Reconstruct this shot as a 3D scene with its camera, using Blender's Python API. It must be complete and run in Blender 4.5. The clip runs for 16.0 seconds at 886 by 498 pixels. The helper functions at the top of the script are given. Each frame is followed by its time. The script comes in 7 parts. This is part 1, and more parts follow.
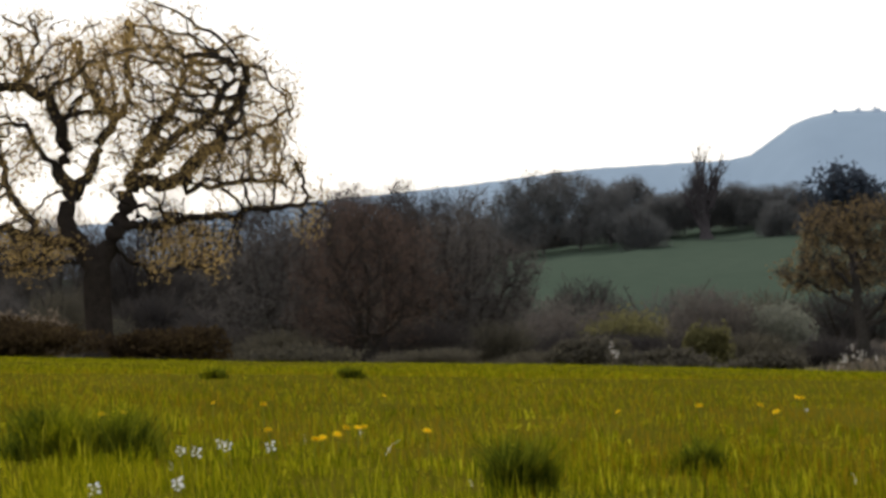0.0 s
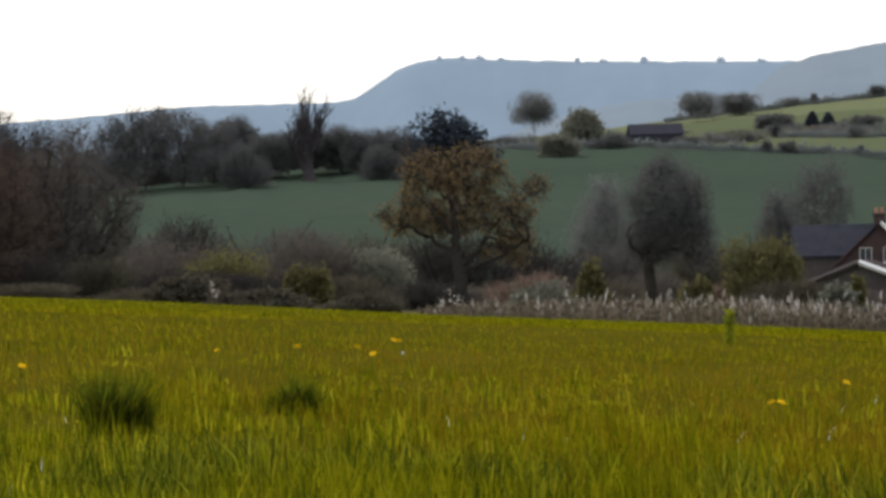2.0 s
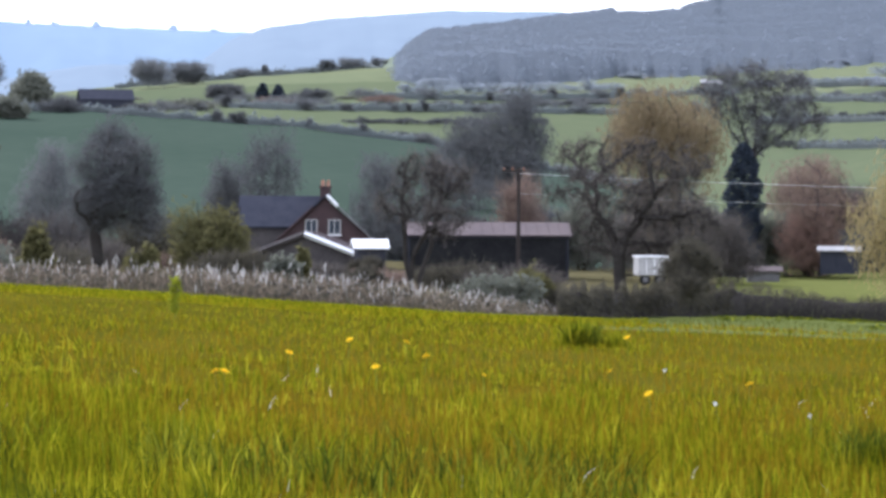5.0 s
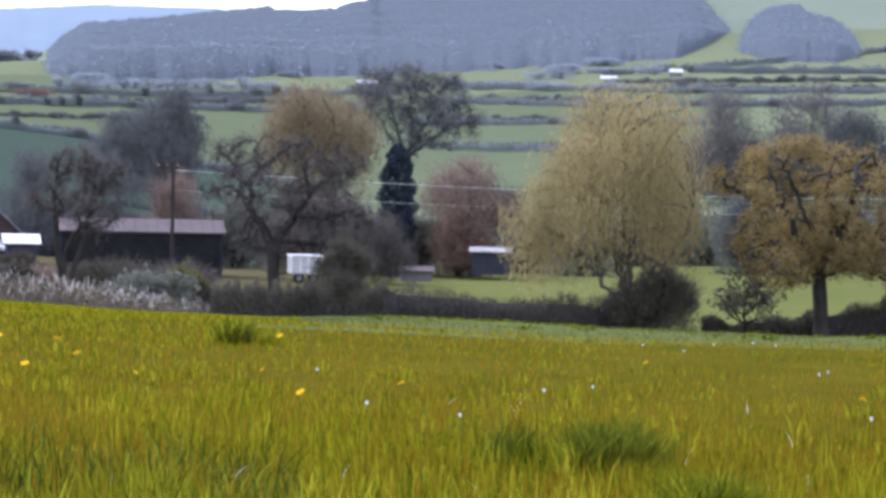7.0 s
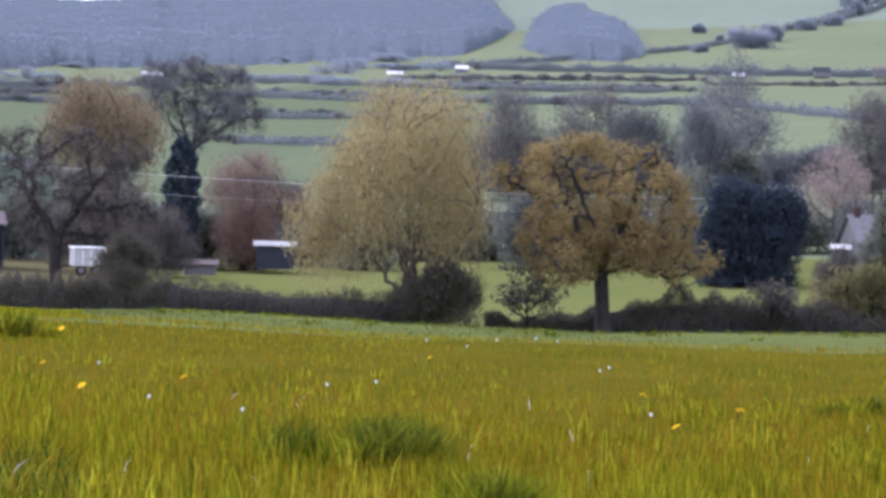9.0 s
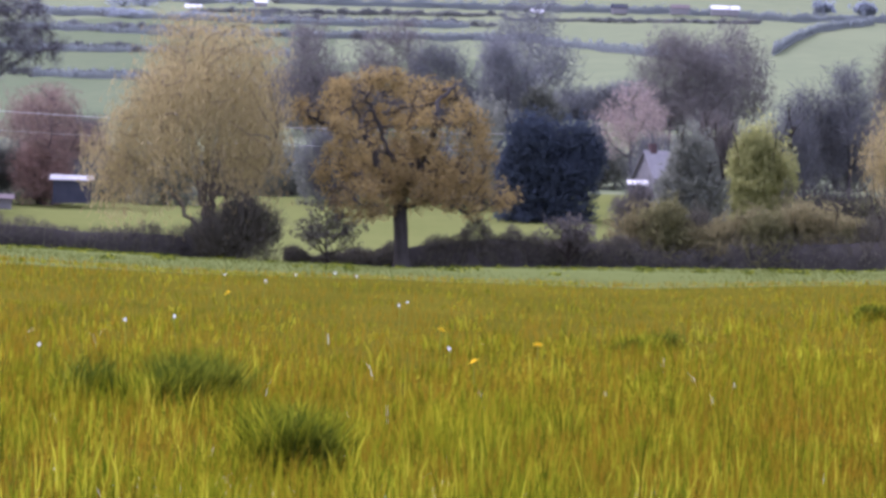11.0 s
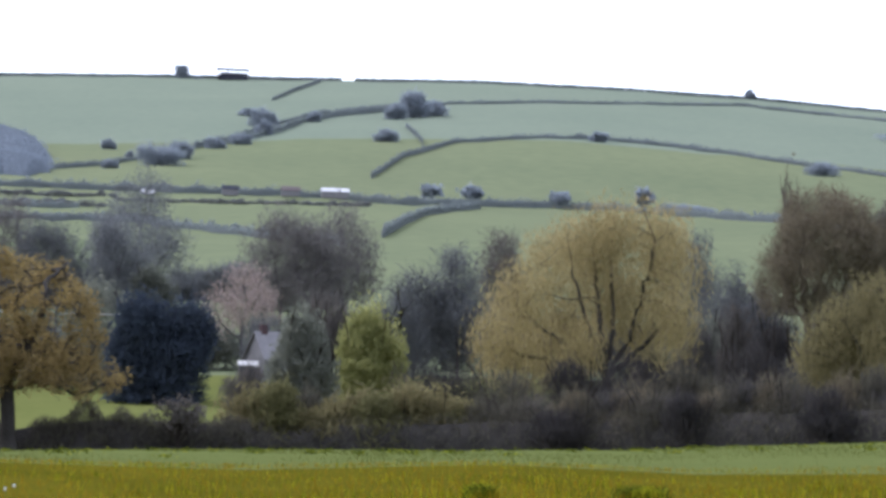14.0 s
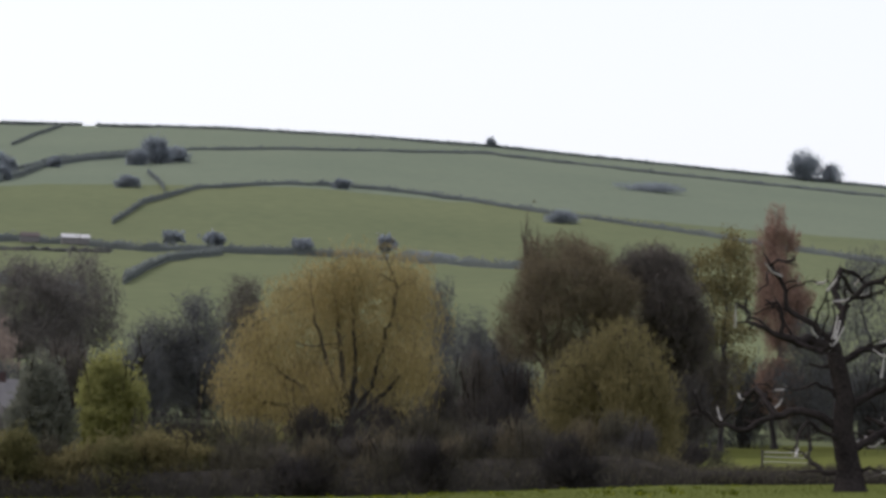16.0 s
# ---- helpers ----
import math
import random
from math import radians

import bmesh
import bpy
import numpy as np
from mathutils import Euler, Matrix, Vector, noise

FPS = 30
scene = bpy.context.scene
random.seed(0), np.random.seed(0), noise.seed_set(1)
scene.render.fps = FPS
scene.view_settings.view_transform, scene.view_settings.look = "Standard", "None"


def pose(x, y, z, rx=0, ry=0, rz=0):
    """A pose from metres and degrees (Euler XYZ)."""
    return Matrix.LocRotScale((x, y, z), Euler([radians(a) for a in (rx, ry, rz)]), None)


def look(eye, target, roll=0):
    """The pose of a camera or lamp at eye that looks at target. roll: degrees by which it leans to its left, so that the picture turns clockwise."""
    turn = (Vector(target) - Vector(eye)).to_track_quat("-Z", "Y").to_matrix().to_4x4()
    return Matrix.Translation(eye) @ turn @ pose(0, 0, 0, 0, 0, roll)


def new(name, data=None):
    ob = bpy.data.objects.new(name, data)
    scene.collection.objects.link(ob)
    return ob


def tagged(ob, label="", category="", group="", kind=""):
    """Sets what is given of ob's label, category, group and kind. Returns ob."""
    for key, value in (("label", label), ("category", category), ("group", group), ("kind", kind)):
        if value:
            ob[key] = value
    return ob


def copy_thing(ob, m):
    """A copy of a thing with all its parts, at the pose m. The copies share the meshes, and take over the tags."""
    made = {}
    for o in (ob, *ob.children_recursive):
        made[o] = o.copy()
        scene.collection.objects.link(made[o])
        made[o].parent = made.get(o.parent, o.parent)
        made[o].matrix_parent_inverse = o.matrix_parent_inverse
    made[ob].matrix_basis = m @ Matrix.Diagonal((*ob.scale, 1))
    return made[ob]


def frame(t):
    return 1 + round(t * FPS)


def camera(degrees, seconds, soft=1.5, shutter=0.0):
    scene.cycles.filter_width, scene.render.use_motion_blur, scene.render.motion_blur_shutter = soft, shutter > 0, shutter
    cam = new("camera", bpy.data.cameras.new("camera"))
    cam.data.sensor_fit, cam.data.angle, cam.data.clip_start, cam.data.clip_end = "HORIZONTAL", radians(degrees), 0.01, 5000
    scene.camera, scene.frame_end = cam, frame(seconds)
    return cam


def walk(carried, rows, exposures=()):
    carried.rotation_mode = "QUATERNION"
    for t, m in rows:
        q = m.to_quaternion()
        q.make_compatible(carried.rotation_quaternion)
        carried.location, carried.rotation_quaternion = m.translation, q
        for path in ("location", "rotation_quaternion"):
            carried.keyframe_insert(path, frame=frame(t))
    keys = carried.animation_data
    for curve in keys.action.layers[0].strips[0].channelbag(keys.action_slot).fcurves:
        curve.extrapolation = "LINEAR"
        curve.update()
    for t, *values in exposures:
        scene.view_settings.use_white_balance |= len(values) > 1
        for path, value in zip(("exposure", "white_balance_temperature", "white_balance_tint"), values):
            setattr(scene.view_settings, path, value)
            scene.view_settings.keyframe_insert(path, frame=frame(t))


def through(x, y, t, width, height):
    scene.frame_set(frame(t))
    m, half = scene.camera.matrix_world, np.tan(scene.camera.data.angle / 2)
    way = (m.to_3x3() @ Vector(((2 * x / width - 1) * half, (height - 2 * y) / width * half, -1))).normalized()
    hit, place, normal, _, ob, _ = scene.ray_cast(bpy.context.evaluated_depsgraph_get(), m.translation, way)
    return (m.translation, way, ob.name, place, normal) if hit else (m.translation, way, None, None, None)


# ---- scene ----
# ---------------------------------------------------------------- camera
cam = camera(19.77, 16.0, soft=3.4)
EYE = 1.4
# seconds, then the turn of the camera in degrees (about x, y, z); it turns where it stands
ROWS = [
    (0.0, 91.47, 2.981, 0.0), (0.5, 91.474, 2.575, -1.7), (1.0, 91.303, 2.212, -3.846), (1.5, 90.674, 1.819, -6.382),
    (2.0, 89.76, 1.454, -8.975), (2.5, 88.908, 1.11, -11.342), (3.0, 88.638, 0.841, -13.48), (3.5, 88.714, 0.534, -15.412),
    (4.0, 88.784, 0.306, -17.335), (4.5, 88.855, 0.025, -19.313), (7.0, 88.961, -1.143, -29.135), (7.5, 88.995, -1.306, -30.631),
    (8.0, 89.038, -1.474, -31.883), (10.3, 88.065, -2.046, -36.787), (10.5, 87.731, -2.097, -37.263), (11.0, 87.642, -2.017, -38.499),
    (11.5, 88.559, -2.039, -39.873), (12.0, 89.611, -2.015, -41.359), (12.5, 90.594, -2.08, -42.828), (13.0, 91.321, -2.132, -44.31),
    (13.5, 91.734, -2.087, -45.783), (14.0, 92.031, -2.095, -47.255), (14.5, 92.309, -1.973, -48.731), (15.0, 92.609, -1.911, -50.168),
    (15.5, 92.96, -1.883, -51.609), (16.0, 93.284, -1.911, -53.057),
]
EXPOSURES = [(0.0, -0.76, 6500, 11), (0.5, -0.86, 6500, 11), (1.0, -0.88, 6500, 11), (1.5, -1.08, 6500, 12), (2.0, -0.78, 6450, 11), (2.5, -0.08, 6150, 12), (3.0, 0.24, 5900, 14), (4.5, 0.16, 5600, 16), (7.0, 0.12, 5280, 22), (10.3, 0.2, 5280, 32),
             (10.6, 0.26, 5280, 34), (11.2, 0.4, 5200, 39), (12.0, 0.32, 5150, 37), (12.5, 0.22, 5200, 31), (13.0, -0.14, 5350, 21), (14.0, -0.12, 5400, 17), (14.5, -0.2, 5550, 15), (15.0, -0.48, 5600, 14), (15.5, -0.9, 6000, 13), (16.0, -0.98, 6100, 15)]
walk(cam, [(t, pose(0, 0, EYE, rx, ry, rz)) for t, rx, ry, rz in ROWS], EXPOSURES)

# ---------------------------------------------------------------- light
SUN_AZ, SUN_EL = -22.0, 42.0      # degrees to the right of the first view, degrees up
world = bpy.data.worlds.new("sky")
scene.world = world
world.use_nodes = True
wn = world.node_tree.nodes
sky = wn.new("ShaderNodeTexSky")
sky.sky_type, sky.sun_disc = "NISHITA", False
sky.sun_elevation, sky.sun_rotation = radians(SUN_EL), radians(SUN_AZ)
sky.air_density, sky.dust_density, sky.ozone_density = 1.0, 3.0, 1.0
wn["Background"].inputs["Strength"].default_value = 0.09
world.node_tree.links.new(sky.outputs["Color"], wn["Background"].inputs["Color"])
# a bright white haze over the whole sky
haze, both = wn.new("ShaderNodeBackground"), wn.new("ShaderNodeAddShader")
haze.inputs["Color"].default_value, haze.inputs["Strength"].default_value = (1.0, 0.985, 0.965, 1), 1.65
world.node_tree.links.new(wn["Background"].outputs[0], both.inputs[0])
world.node_tree.links.new(haze.outputs[0], both.inputs[1])
world.node_tree.links.new(both.outputs[0], wn["World Output"].inputs["Surface"])
sun = new("sun", bpy.data.lights.new("sun", "SUN"))
sun.data.energy, sun.data.angle, sun.data.color = 3.2, radians(0.6), (1.0, 0.95, 0.86)
ca, ce = radians(SUN_AZ), radians(SUN_EL)
sun.matrix_world = look((0, 0, 50), (-math.sin(ca) * math.cos(ce) * 10, -math.cos(ca) * math.cos(ce) * 10, 50 - 10 * math.sin(ce)))


# ---------------------------------------------------------------- materials
def nodes_of(name):
    m = bpy.data.materials.new(name)
    m.use_nodes = True
    return m, m.node_tree.nodes, m.node_tree.links


def ramp(n, stops):
    r = n.new("ShaderNodeValToRGB")
    while len(r.color_ramp.elements) < len(stops):
        r.color_ramp.elements.new(0.5)
    for e, (p, c) in zip(r.color_ramp.elements, stops):
        e.position, e.color = p, (*c, 1)
    return r


def noise_tex(n, l, scale, detail=4.0, coords="Object"):
    c = n.new("ShaderNodeTexCoord")
    t = n.new("ShaderNodeTexNoise")
    t.inputs["Scale"].default_value, t.inputs["Detail"].default_value = scale, detail
    l.new(c.outputs[coords], t.inputs["Vector"])
    return t


def surface(name, dark, light, scale=1.0, fine=12.0, rough=0.85, bump=0.3, metal=0.0, amount=0.5, spec=0.0):
    """A solid surface: two colours blotched at one scale, grained at a finer one."""
    m, n, l = nodes_of(name)
    b = n["Principled BSDF"]
    a, f = noise_tex(n, l, scale, 5), noise_tex(n, l, scale * fine, 3)
    mix = n.new("ShaderNodeMix")
    mix.inputs[0].default_value = 1 - amount
    l.new(a.outputs["Fac"], mix.inputs[2])
    l.new(f.outputs["Fac"], mix.inputs[3])
    mid = tuple((p + q) / 2 for p, q in zip(dark, light))
    r = ramp(n, [(0.3, dark), (0.5, mid), (0.7, light)])
    l.new(mix.outputs[0], r.inputs[0])
    l.new(r.outputs[0], b.inputs["Base Color"])
    b.inputs["Roughness"].default_value, b.inputs["Metallic"].default_value = rough, metal
    b.inputs["Specular IOR Level"].default_value = spec
    if bump:
        u = n.new("ShaderNodeBump")
        u.inputs["Strength"].default_value = bump
        l.new(f.outputs["Fac"], u.inputs["Height"])
        l.new(u.outputs[0], b.inputs["Normal"])
    return m


def leafy(name, colours, through=0.5, scale=0.35, gloss=0.0):
    """Leaves and blades: light passes through them; hue varies by leaf and by clump."""
    m, n, l = nodes_of(name)
    n.remove(n["Principled BSDF"])
    out = n["Material Output"]
    g = n.new("ShaderNodeNewGeometry")
    a = noise_tex(n, l, scale, 3)
    mix = n.new("ShaderNodeMix")
    mix.inputs[0].default_value = 0.45
    l.new(g.outputs["Random Per Island"], mix.inputs[2])
    l.new(a.outputs["Fac"], mix.inputs[3])
    k = len(colours)
    r = ramp(n, [(0.18 + 0.64 * i / max(1, k - 1), c) for i, c in enumerate(colours)])
    l.new(mix.outputs[0], r.inputs[0])
    d, t, s = n.new("ShaderNodeBsdfDiffuse"), n.new("ShaderNodeBsdfTranslucent"), n.new("ShaderNodeMixShader")
    l.new(r.outputs[0], d.inputs[0])
    l.new(r.outputs[0], t.inputs[0])
    s.inputs[0].default_value = through
    l.new(d.outputs[0], s.inputs[1])
    l.new(t.outputs[0], s.inputs[2])
    last = s
    if gloss:
        gl, s2 = n.new("ShaderNodeBsdfGlossy"), n.new("ShaderNodeMixShader")
        gl.inputs["Roughness"].default_value = 0.45
        s2.inputs[0].default_value = gloss
        l.new(s.outputs[0], s2.inputs[1])
        l.new(gl.outputs[0], s2.inputs[2])
        last = s2
    l.new(last.outputs[0], out.inputs[0])
    return m


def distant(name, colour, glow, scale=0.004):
    """A far backdrop ridge; kilometres of bright air are put into its colour and glow."""
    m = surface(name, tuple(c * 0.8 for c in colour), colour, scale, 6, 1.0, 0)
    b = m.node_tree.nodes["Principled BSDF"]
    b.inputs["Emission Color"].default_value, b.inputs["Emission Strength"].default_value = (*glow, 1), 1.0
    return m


M = dict(
    soil=surface("meadow_soil", (0.022, 0.028, 0.003), (0.056, 0.053, 0.005), 0.9, 18, 0.95, 0.6),
    turf=surface("meadow_turf", (0.045, 0.046, 0.004), (0.095, 0.078, 0.007), 0.6, 25, 0.95, 0.6),
    strip=surface("lower_meadow_grass", (0.072, 0.086, 0.025), (0.100, 0.112, 0.035), 0.25, 25, 0.95, 0.5),
    field=surface("hay_field_grass", (0.086, 0.097, 0.028), (0.120, 0.125, 0.040), 0.08, 20, 0.95, 0.4),
    crop=surface("dark_green_crop", (0.039, 0.057, 0.042), (0.053, 0.071, 0.053), 0.012, 20, 0.95, 0.3),
    pasture=surface("hill_pasture", (0.105, 0.122, 0.070), (0.147, 0.160, 0.088), 0.006, 25, 0.95, 0.3),
    # a darker pasture for the low slopes
    lea=surface("darker_low_pasture", (0.078, 0.096, 0.054), (0.108, 0.122, 0.068), 0.010, 25, 0.95, 0.3),
    # upper slope pasture, paler and bluer to hold the haze
    pasture_b=surface("hazed_hill_pasture", (0.128, 0.152, 0.112), (0.158, 0.180, 0.130), 0.008, 25, 0.95, 0.3),
    scrub=surface("valley_scrub_ground", (0.05, 0.05, 0.025), (0.12, 0.10, 0.05), 0.15, 20, 0.95, 0.5),
    bark=surface("oak_bark", (0.014, 0.012, 0.011), (0.045, 0.037, 0.031), 2.0, 8, 0.95, 0.8),
    bark_tan=surface("willow_bark", (0.075, 0.064, 0.052), (0.125, 0.106, 0.082), 1.5, 8, 0.95, 0.5),
    bark_far=surface("grey_bark", (0.038, 0.035, 0.040), (0.072, 0.064, 0.066), 1.0, 8, 0.95, 0.4),
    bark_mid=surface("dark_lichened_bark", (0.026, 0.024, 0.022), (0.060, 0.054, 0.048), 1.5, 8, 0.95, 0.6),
    bleached=surface("bleached_dead_wood", (0.30, 0.28, 0.27), (0.5, 0.48, 0.46), 2.0, 8, 0.8, 0.4),
    deadwood=surface("dead_oak_wood", (0.010, 0.009, 0.009), (0.045, 0.038, 0.036), 1.2, 8, 0.8, 0.7),
    oak=leafy("young_oak_leaf", [(0.26, 0.18, 0.07), (0.38, 0.26, 0.10), (0.50, 0.36, 0.14)], 0.6),
    oakdull=leafy("sparse_oak_leaf", [(0.11, 0.085, 0.06), (0.16, 0.12, 0.07), (0.24, 0.17, 0.07)], 0.45),
    sward=leafy("short_sward_blade", [(0.080, 0.098, 0.024), (0.110, 0.125, 0.031), (0.140, 0.148, 0.043)], 0.45, 0.3),
    # dry blades paled until the colour itself gives their glint
    straw=leafy("straw_blade_glint", [(0.60, 0.57, 0.48), (0.80, 0.77, 0.68)], 0.35),
    oak2=leafy("golden_oak_leaf", [(0.205, 0.150, 0.062), (0.255, 0.188, 0.075), (0.305, 0.228, 0.090)], 0.45),
    tawny=leafy("tawny_willow_bud", [(0.175, 0.140, 0.090), (0.215, 0.170, 0.102), (0.255, 0.200, 0.115)], 0.5),
    willow=leafy("willow_leaf", [(0.270, 0.222, 0.108), (0.315, 0.258, 0.122), (0.360, 0.293, 0.134)], 0.5),
    twig=leafy("brown_twig_haze", [(0.088, 0.082, 0.076), (0.110, 0.098, 0.088), (0.134, 0.116, 0.098)], 0.45),
    # twigs greyed and blued: mid-distance haze put into the colour
    dusk=leafy("hazed_grey_twig", [(0.088, 0.093, 0.098), (0.106, 0.108, 0.110), (0.126, 0.124, 0.122)], 0.45),
    # hill bushes paled and blued: the haze is put into their colour
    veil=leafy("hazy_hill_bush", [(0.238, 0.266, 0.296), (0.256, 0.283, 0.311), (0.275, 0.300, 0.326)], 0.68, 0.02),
    # paler copy of the grey twig, with distance haze in its colour
    mist=leafy("hazed_bare_twig", [(0.134, 0.140, 0.145), (0.150, 0.154, 0.155), (0.168, 0.168, 0.164)], 0.5),
    # darker twig with the deep shade of backlit thickets in its colour
    bister=leafy("shaded_bister_twig", [(0.035, 0.034, 0.036), (0.050, 0.046, 0.044), (0.070, 0.060, 0.053)], 0.36),
    umber=leafy("dark_umber_twig", [(0.070, 0.068, 0.068), (0.092, 0.085, 0.080), (0.118, 0.103, 0.090)], 0.42),
    budding=leafy("brown_budding_twig", [(0.07, 0.052, 0.045), (0.095, 0.067, 0.055), (0.12, 0.083, 0.063)], 0.4),
    # paler copy of the brown twig, with distance haze in its colour
    haze_twig=leafy("hazed_brown_twig", [(0.115, 0.110, 0.106), (0.136, 0.126, 0.118), (0.158, 0.142, 0.128)], 0.45),
    pink_twig=leafy("pinkish_bud_twig", [(0.14, 0.10, 0.085), (0.20, 0.145, 0.12), (0.25, 0.19, 0.14)], 0.4),
    rust=leafy("rust_bud", [(0.108, 0.092, 0.066), (0.138, 0.116, 0.078), (0.172, 0.142, 0.090)], 0.42),
    redbud=leafy("red_bud", [(0.19, 0.128, 0.105), (0.25, 0.165, 0.132), (0.29, 0.20, 0.155)], 0.4),
    pink=leafy("pink_blossom", [(0.26, 0.205, 0.185), (0.32, 0.255, 0.23), (0.29, 0.25, 0.185)], 0.4),
    fresh=leafy("fresh_green_leaf", [(0.090, 0.088, 0.042), (0.130, 0.122, 0.054), (0.168, 0.154, 0.068)], 0.5),
    olive=leafy("olive_willow_leaf", [(0.142, 0.124, 0.062), (0.182, 0.158, 0.076), (0.222, 0.190, 0.090)], 0.5),
    lime=leafy("lime_green_leaf", [(0.22, 0.225, 0.085), (0.28, 0.28, 0.105), (0.33, 0.32, 0.125)], 0.55),
    grey=leafy("grey_green_leaf", [(0.135, 0.142, 0.118), (0.160, 0.165, 0.132), (0.186, 0.188, 0.148)], 0.5),
    # needles lifted and blued for haze as well
    fir=leafy("dark_fir_needle", [(0.040, 0.050, 0.068), (0.046, 0.057, 0.075), (0.054, 0.064, 0.081)], 0.42),
    hedge=leafy("hedge_leaf", [(0.060, 0.055, 0.046), (0.090, 0.082, 0.062), (0.122, 0.110, 0.076)], 0.4),
    # hill hedges and far woods carry the haze as a pale blue-grey
    hillhedge=leafy("hazed_hedge_leaf", [(0.170, 0.194, 0.196), (0.194, 0.214, 0.212), (0.216, 0.236, 0.228)], 0.5, 0.02),
    wood=leafy("hazed_wood_crown", [(0.192, 0.220, 0.256), (0.202, 0.229, 0.264), (0.212, 0.238, 0.272)], 0.6, 0.012),
    bramble=leafy("bramble_leaf", [(0.028, 0.021, 0.014), (0.052, 0.036, 0.02), (0.085, 0.06, 0.028)], 0.35),
    reed=leafy("dead_reed_stem", [(0.12, 0.095, 0.07), (0.19, 0.15, 0.11), (0.27, 0.22, 0.165)], 0.4),
    fluff=leafy("white_seed_fluff", [(0.28, 0.26, 0.24), (0.39, 0.37, 0.345), (0.50, 0.48, 0.45)], 0.5),
    grass=leafy("meadow_grass_blade", [(0.040, 0.053, 0.002), (0.102, 0.114, 0.003), (0.195, 0.190, 0.004), (0.340, 0.310, 0.012)], 0.6, 1.2),
    lush=leafy("lush_grass_blade", [(0.028, 0.043, 0.002), (0.095, 0.118, 0.004), (0.262, 0.258, 0.007), (0.49, 0.45, 0.025)], 0.62, 1.5),
    seed=leafy("ripening_grass_stem", [(0.150, 0.094, 0.004), (0.198, 0.126, 0.006), (0.240, 0.160, 0.010)], 0.55, 0.5),
    tuft=leafy("dark_tussock_blade", [(0.022, 0.034, 0.004), (0.065, 0.085, 0.008), (0.27, 0.275, 0.02)], 0.55, 1.5),
    dock=leafy("dock_leaf", [(0.17, 0.20, 0.015), (0.28, 0.30, 0.025)], 0.5),
    petal=leafy("dandelion_petal", [(0.80, 0.52, 0.015), (0.88, 0.64, 0.02)], 0.3),
    white=leafy("white_petal", [(0.7, 0.7, 0.72), (0.85, 0.85, 0.85)], 0.4),
    stem=leafy("flower_stem", [(0.14, 0.18, 0.03), (0.22, 0.22, 0.05)], 0.4),
    brick=surface("red_brick", (0.056, 0.041, 0.043), (0.084, 0.056, 0.055), 1.5, 6, 0.9, 0.3),
    slate=surface("slate_roof", (0.030, 0.032, 0.044), (0.052, 0.054, 0.066), 1.0, 6, 0.85, 0.3),
    tin=surface("sheet_metal_roof", (0.40, 0.40, 0.41), (0.58, 0.57, 0.56), 0.8, 6, 0.42, 0.1, 0.5),
    rusty=surface("weathered_barn_roof", (0.095, 0.080, 0.082), (0.14, 0.115, 0.112), 0.6, 6, 0.7, 0.2, 0.05),
    plank=surface("weathered_board", (0.055, 0.05, 0.05), (0.10, 0.09, 0.085), 1.0, 8, 0.9, 0.4),
    render=surface("pale_render", (0.36, 0.35, 0.34), (0.48, 0.46, 0.44), 0.8, 8, 0.9, 0.1),
    stone=surface("grey_stone_wall", (0.13, 0.125, 0.13), (0.20, 0.19, 0.19), 1.2, 7, 0.9, 0.3),
    paint=surface("white_paint", (0.70, 0.70, 0.70), (0.82, 0.82, 0.81), 1.0, 6, 0.5, 0.05),
    dark=surface("opening_shade_and_gear", (0.012, 0.012, 0.014), (0.03, 0.03, 0.03), 1.0, 6, 0.9, 0),
    pole=surface("tarred_pole", (0.028, 0.024, 0.022), (0.055, 0.046, 0.042), 3.0, 8, 0.85, 0.4),
    wire=surface("bright_wire", (0.45, 0.45, 0.45), (0.6, 0.6, 0.6), 3.0, 4, 0.35, 0, 0.8),
    pot=surface("clay_pot", (0.30, 0.16, 0.11), (0.40, 0.22, 0.15), 3.0, 4, 0.85, 0.1),
    glass=surface("window_glass", (0.03, 0.04, 0.05), (0.06, 0.07, 0.09), 2.0, 2, 0.08, 0, spec=0.5),
    # blue glow stands in for the haze before the horizon
    ridge_tree=distant("hazed_tree_crown", (0.15, 0.17, 0.19), (0.36, 0.45, 0.57), 0.01),
    ridge=distant("hazed_plateau", (0.12, 0.15, 0.17), (0.22, 0.30, 0.42)),
    ridge_b=distant("hazed_wooded_hill", (0.13, 0.15, 0.16), (0.17, 0.225, 0.31)),
)


# ---------------------------------------------------------------- mesh helpers
def mesh_np(name, v, f, mats, idx=None):
    """A mesh from numpy arrays; every face has as many corners as f has columns."""
    me = bpy.data.meshes.new(name)
    v, f = np.asarray(v, dtype=np.float32), np.asarray(f, dtype=np.int32)
    k = f.shape[1]
    me.vertices.add(len(v))
    me.vertices.foreach_set("co", v.ravel())
    me.loops.add(f.size)
    me.loops.foreach_set("vertex_index", f.ravel())
    me.polygons.add(len(f))
    me.polygons.foreach_set("loop_start", np.arange(len(f), dtype=np.int32) * k)
    for m in mats:
        me.materials.append(m)
    if idx is not None:
        me.polygons.foreach_set("material_index", np.asarray(idx, dtype=np.int32))
    me.update(calc_edges=True)
    return me


def smooth(ob):
    ob.data.polygons.foreach_set("use_smooth", [True] * len(ob.data.polygons))
    return ob


def part(name, bm, material, parent, label=""):
    me = bpy.data.meshes.new(name)
    bm.to_mesh(me)
    bm.free()
    me.materials.append(material)
    ob = new(name, me)
    ob.parent = parent
    return tagged(ob, label)


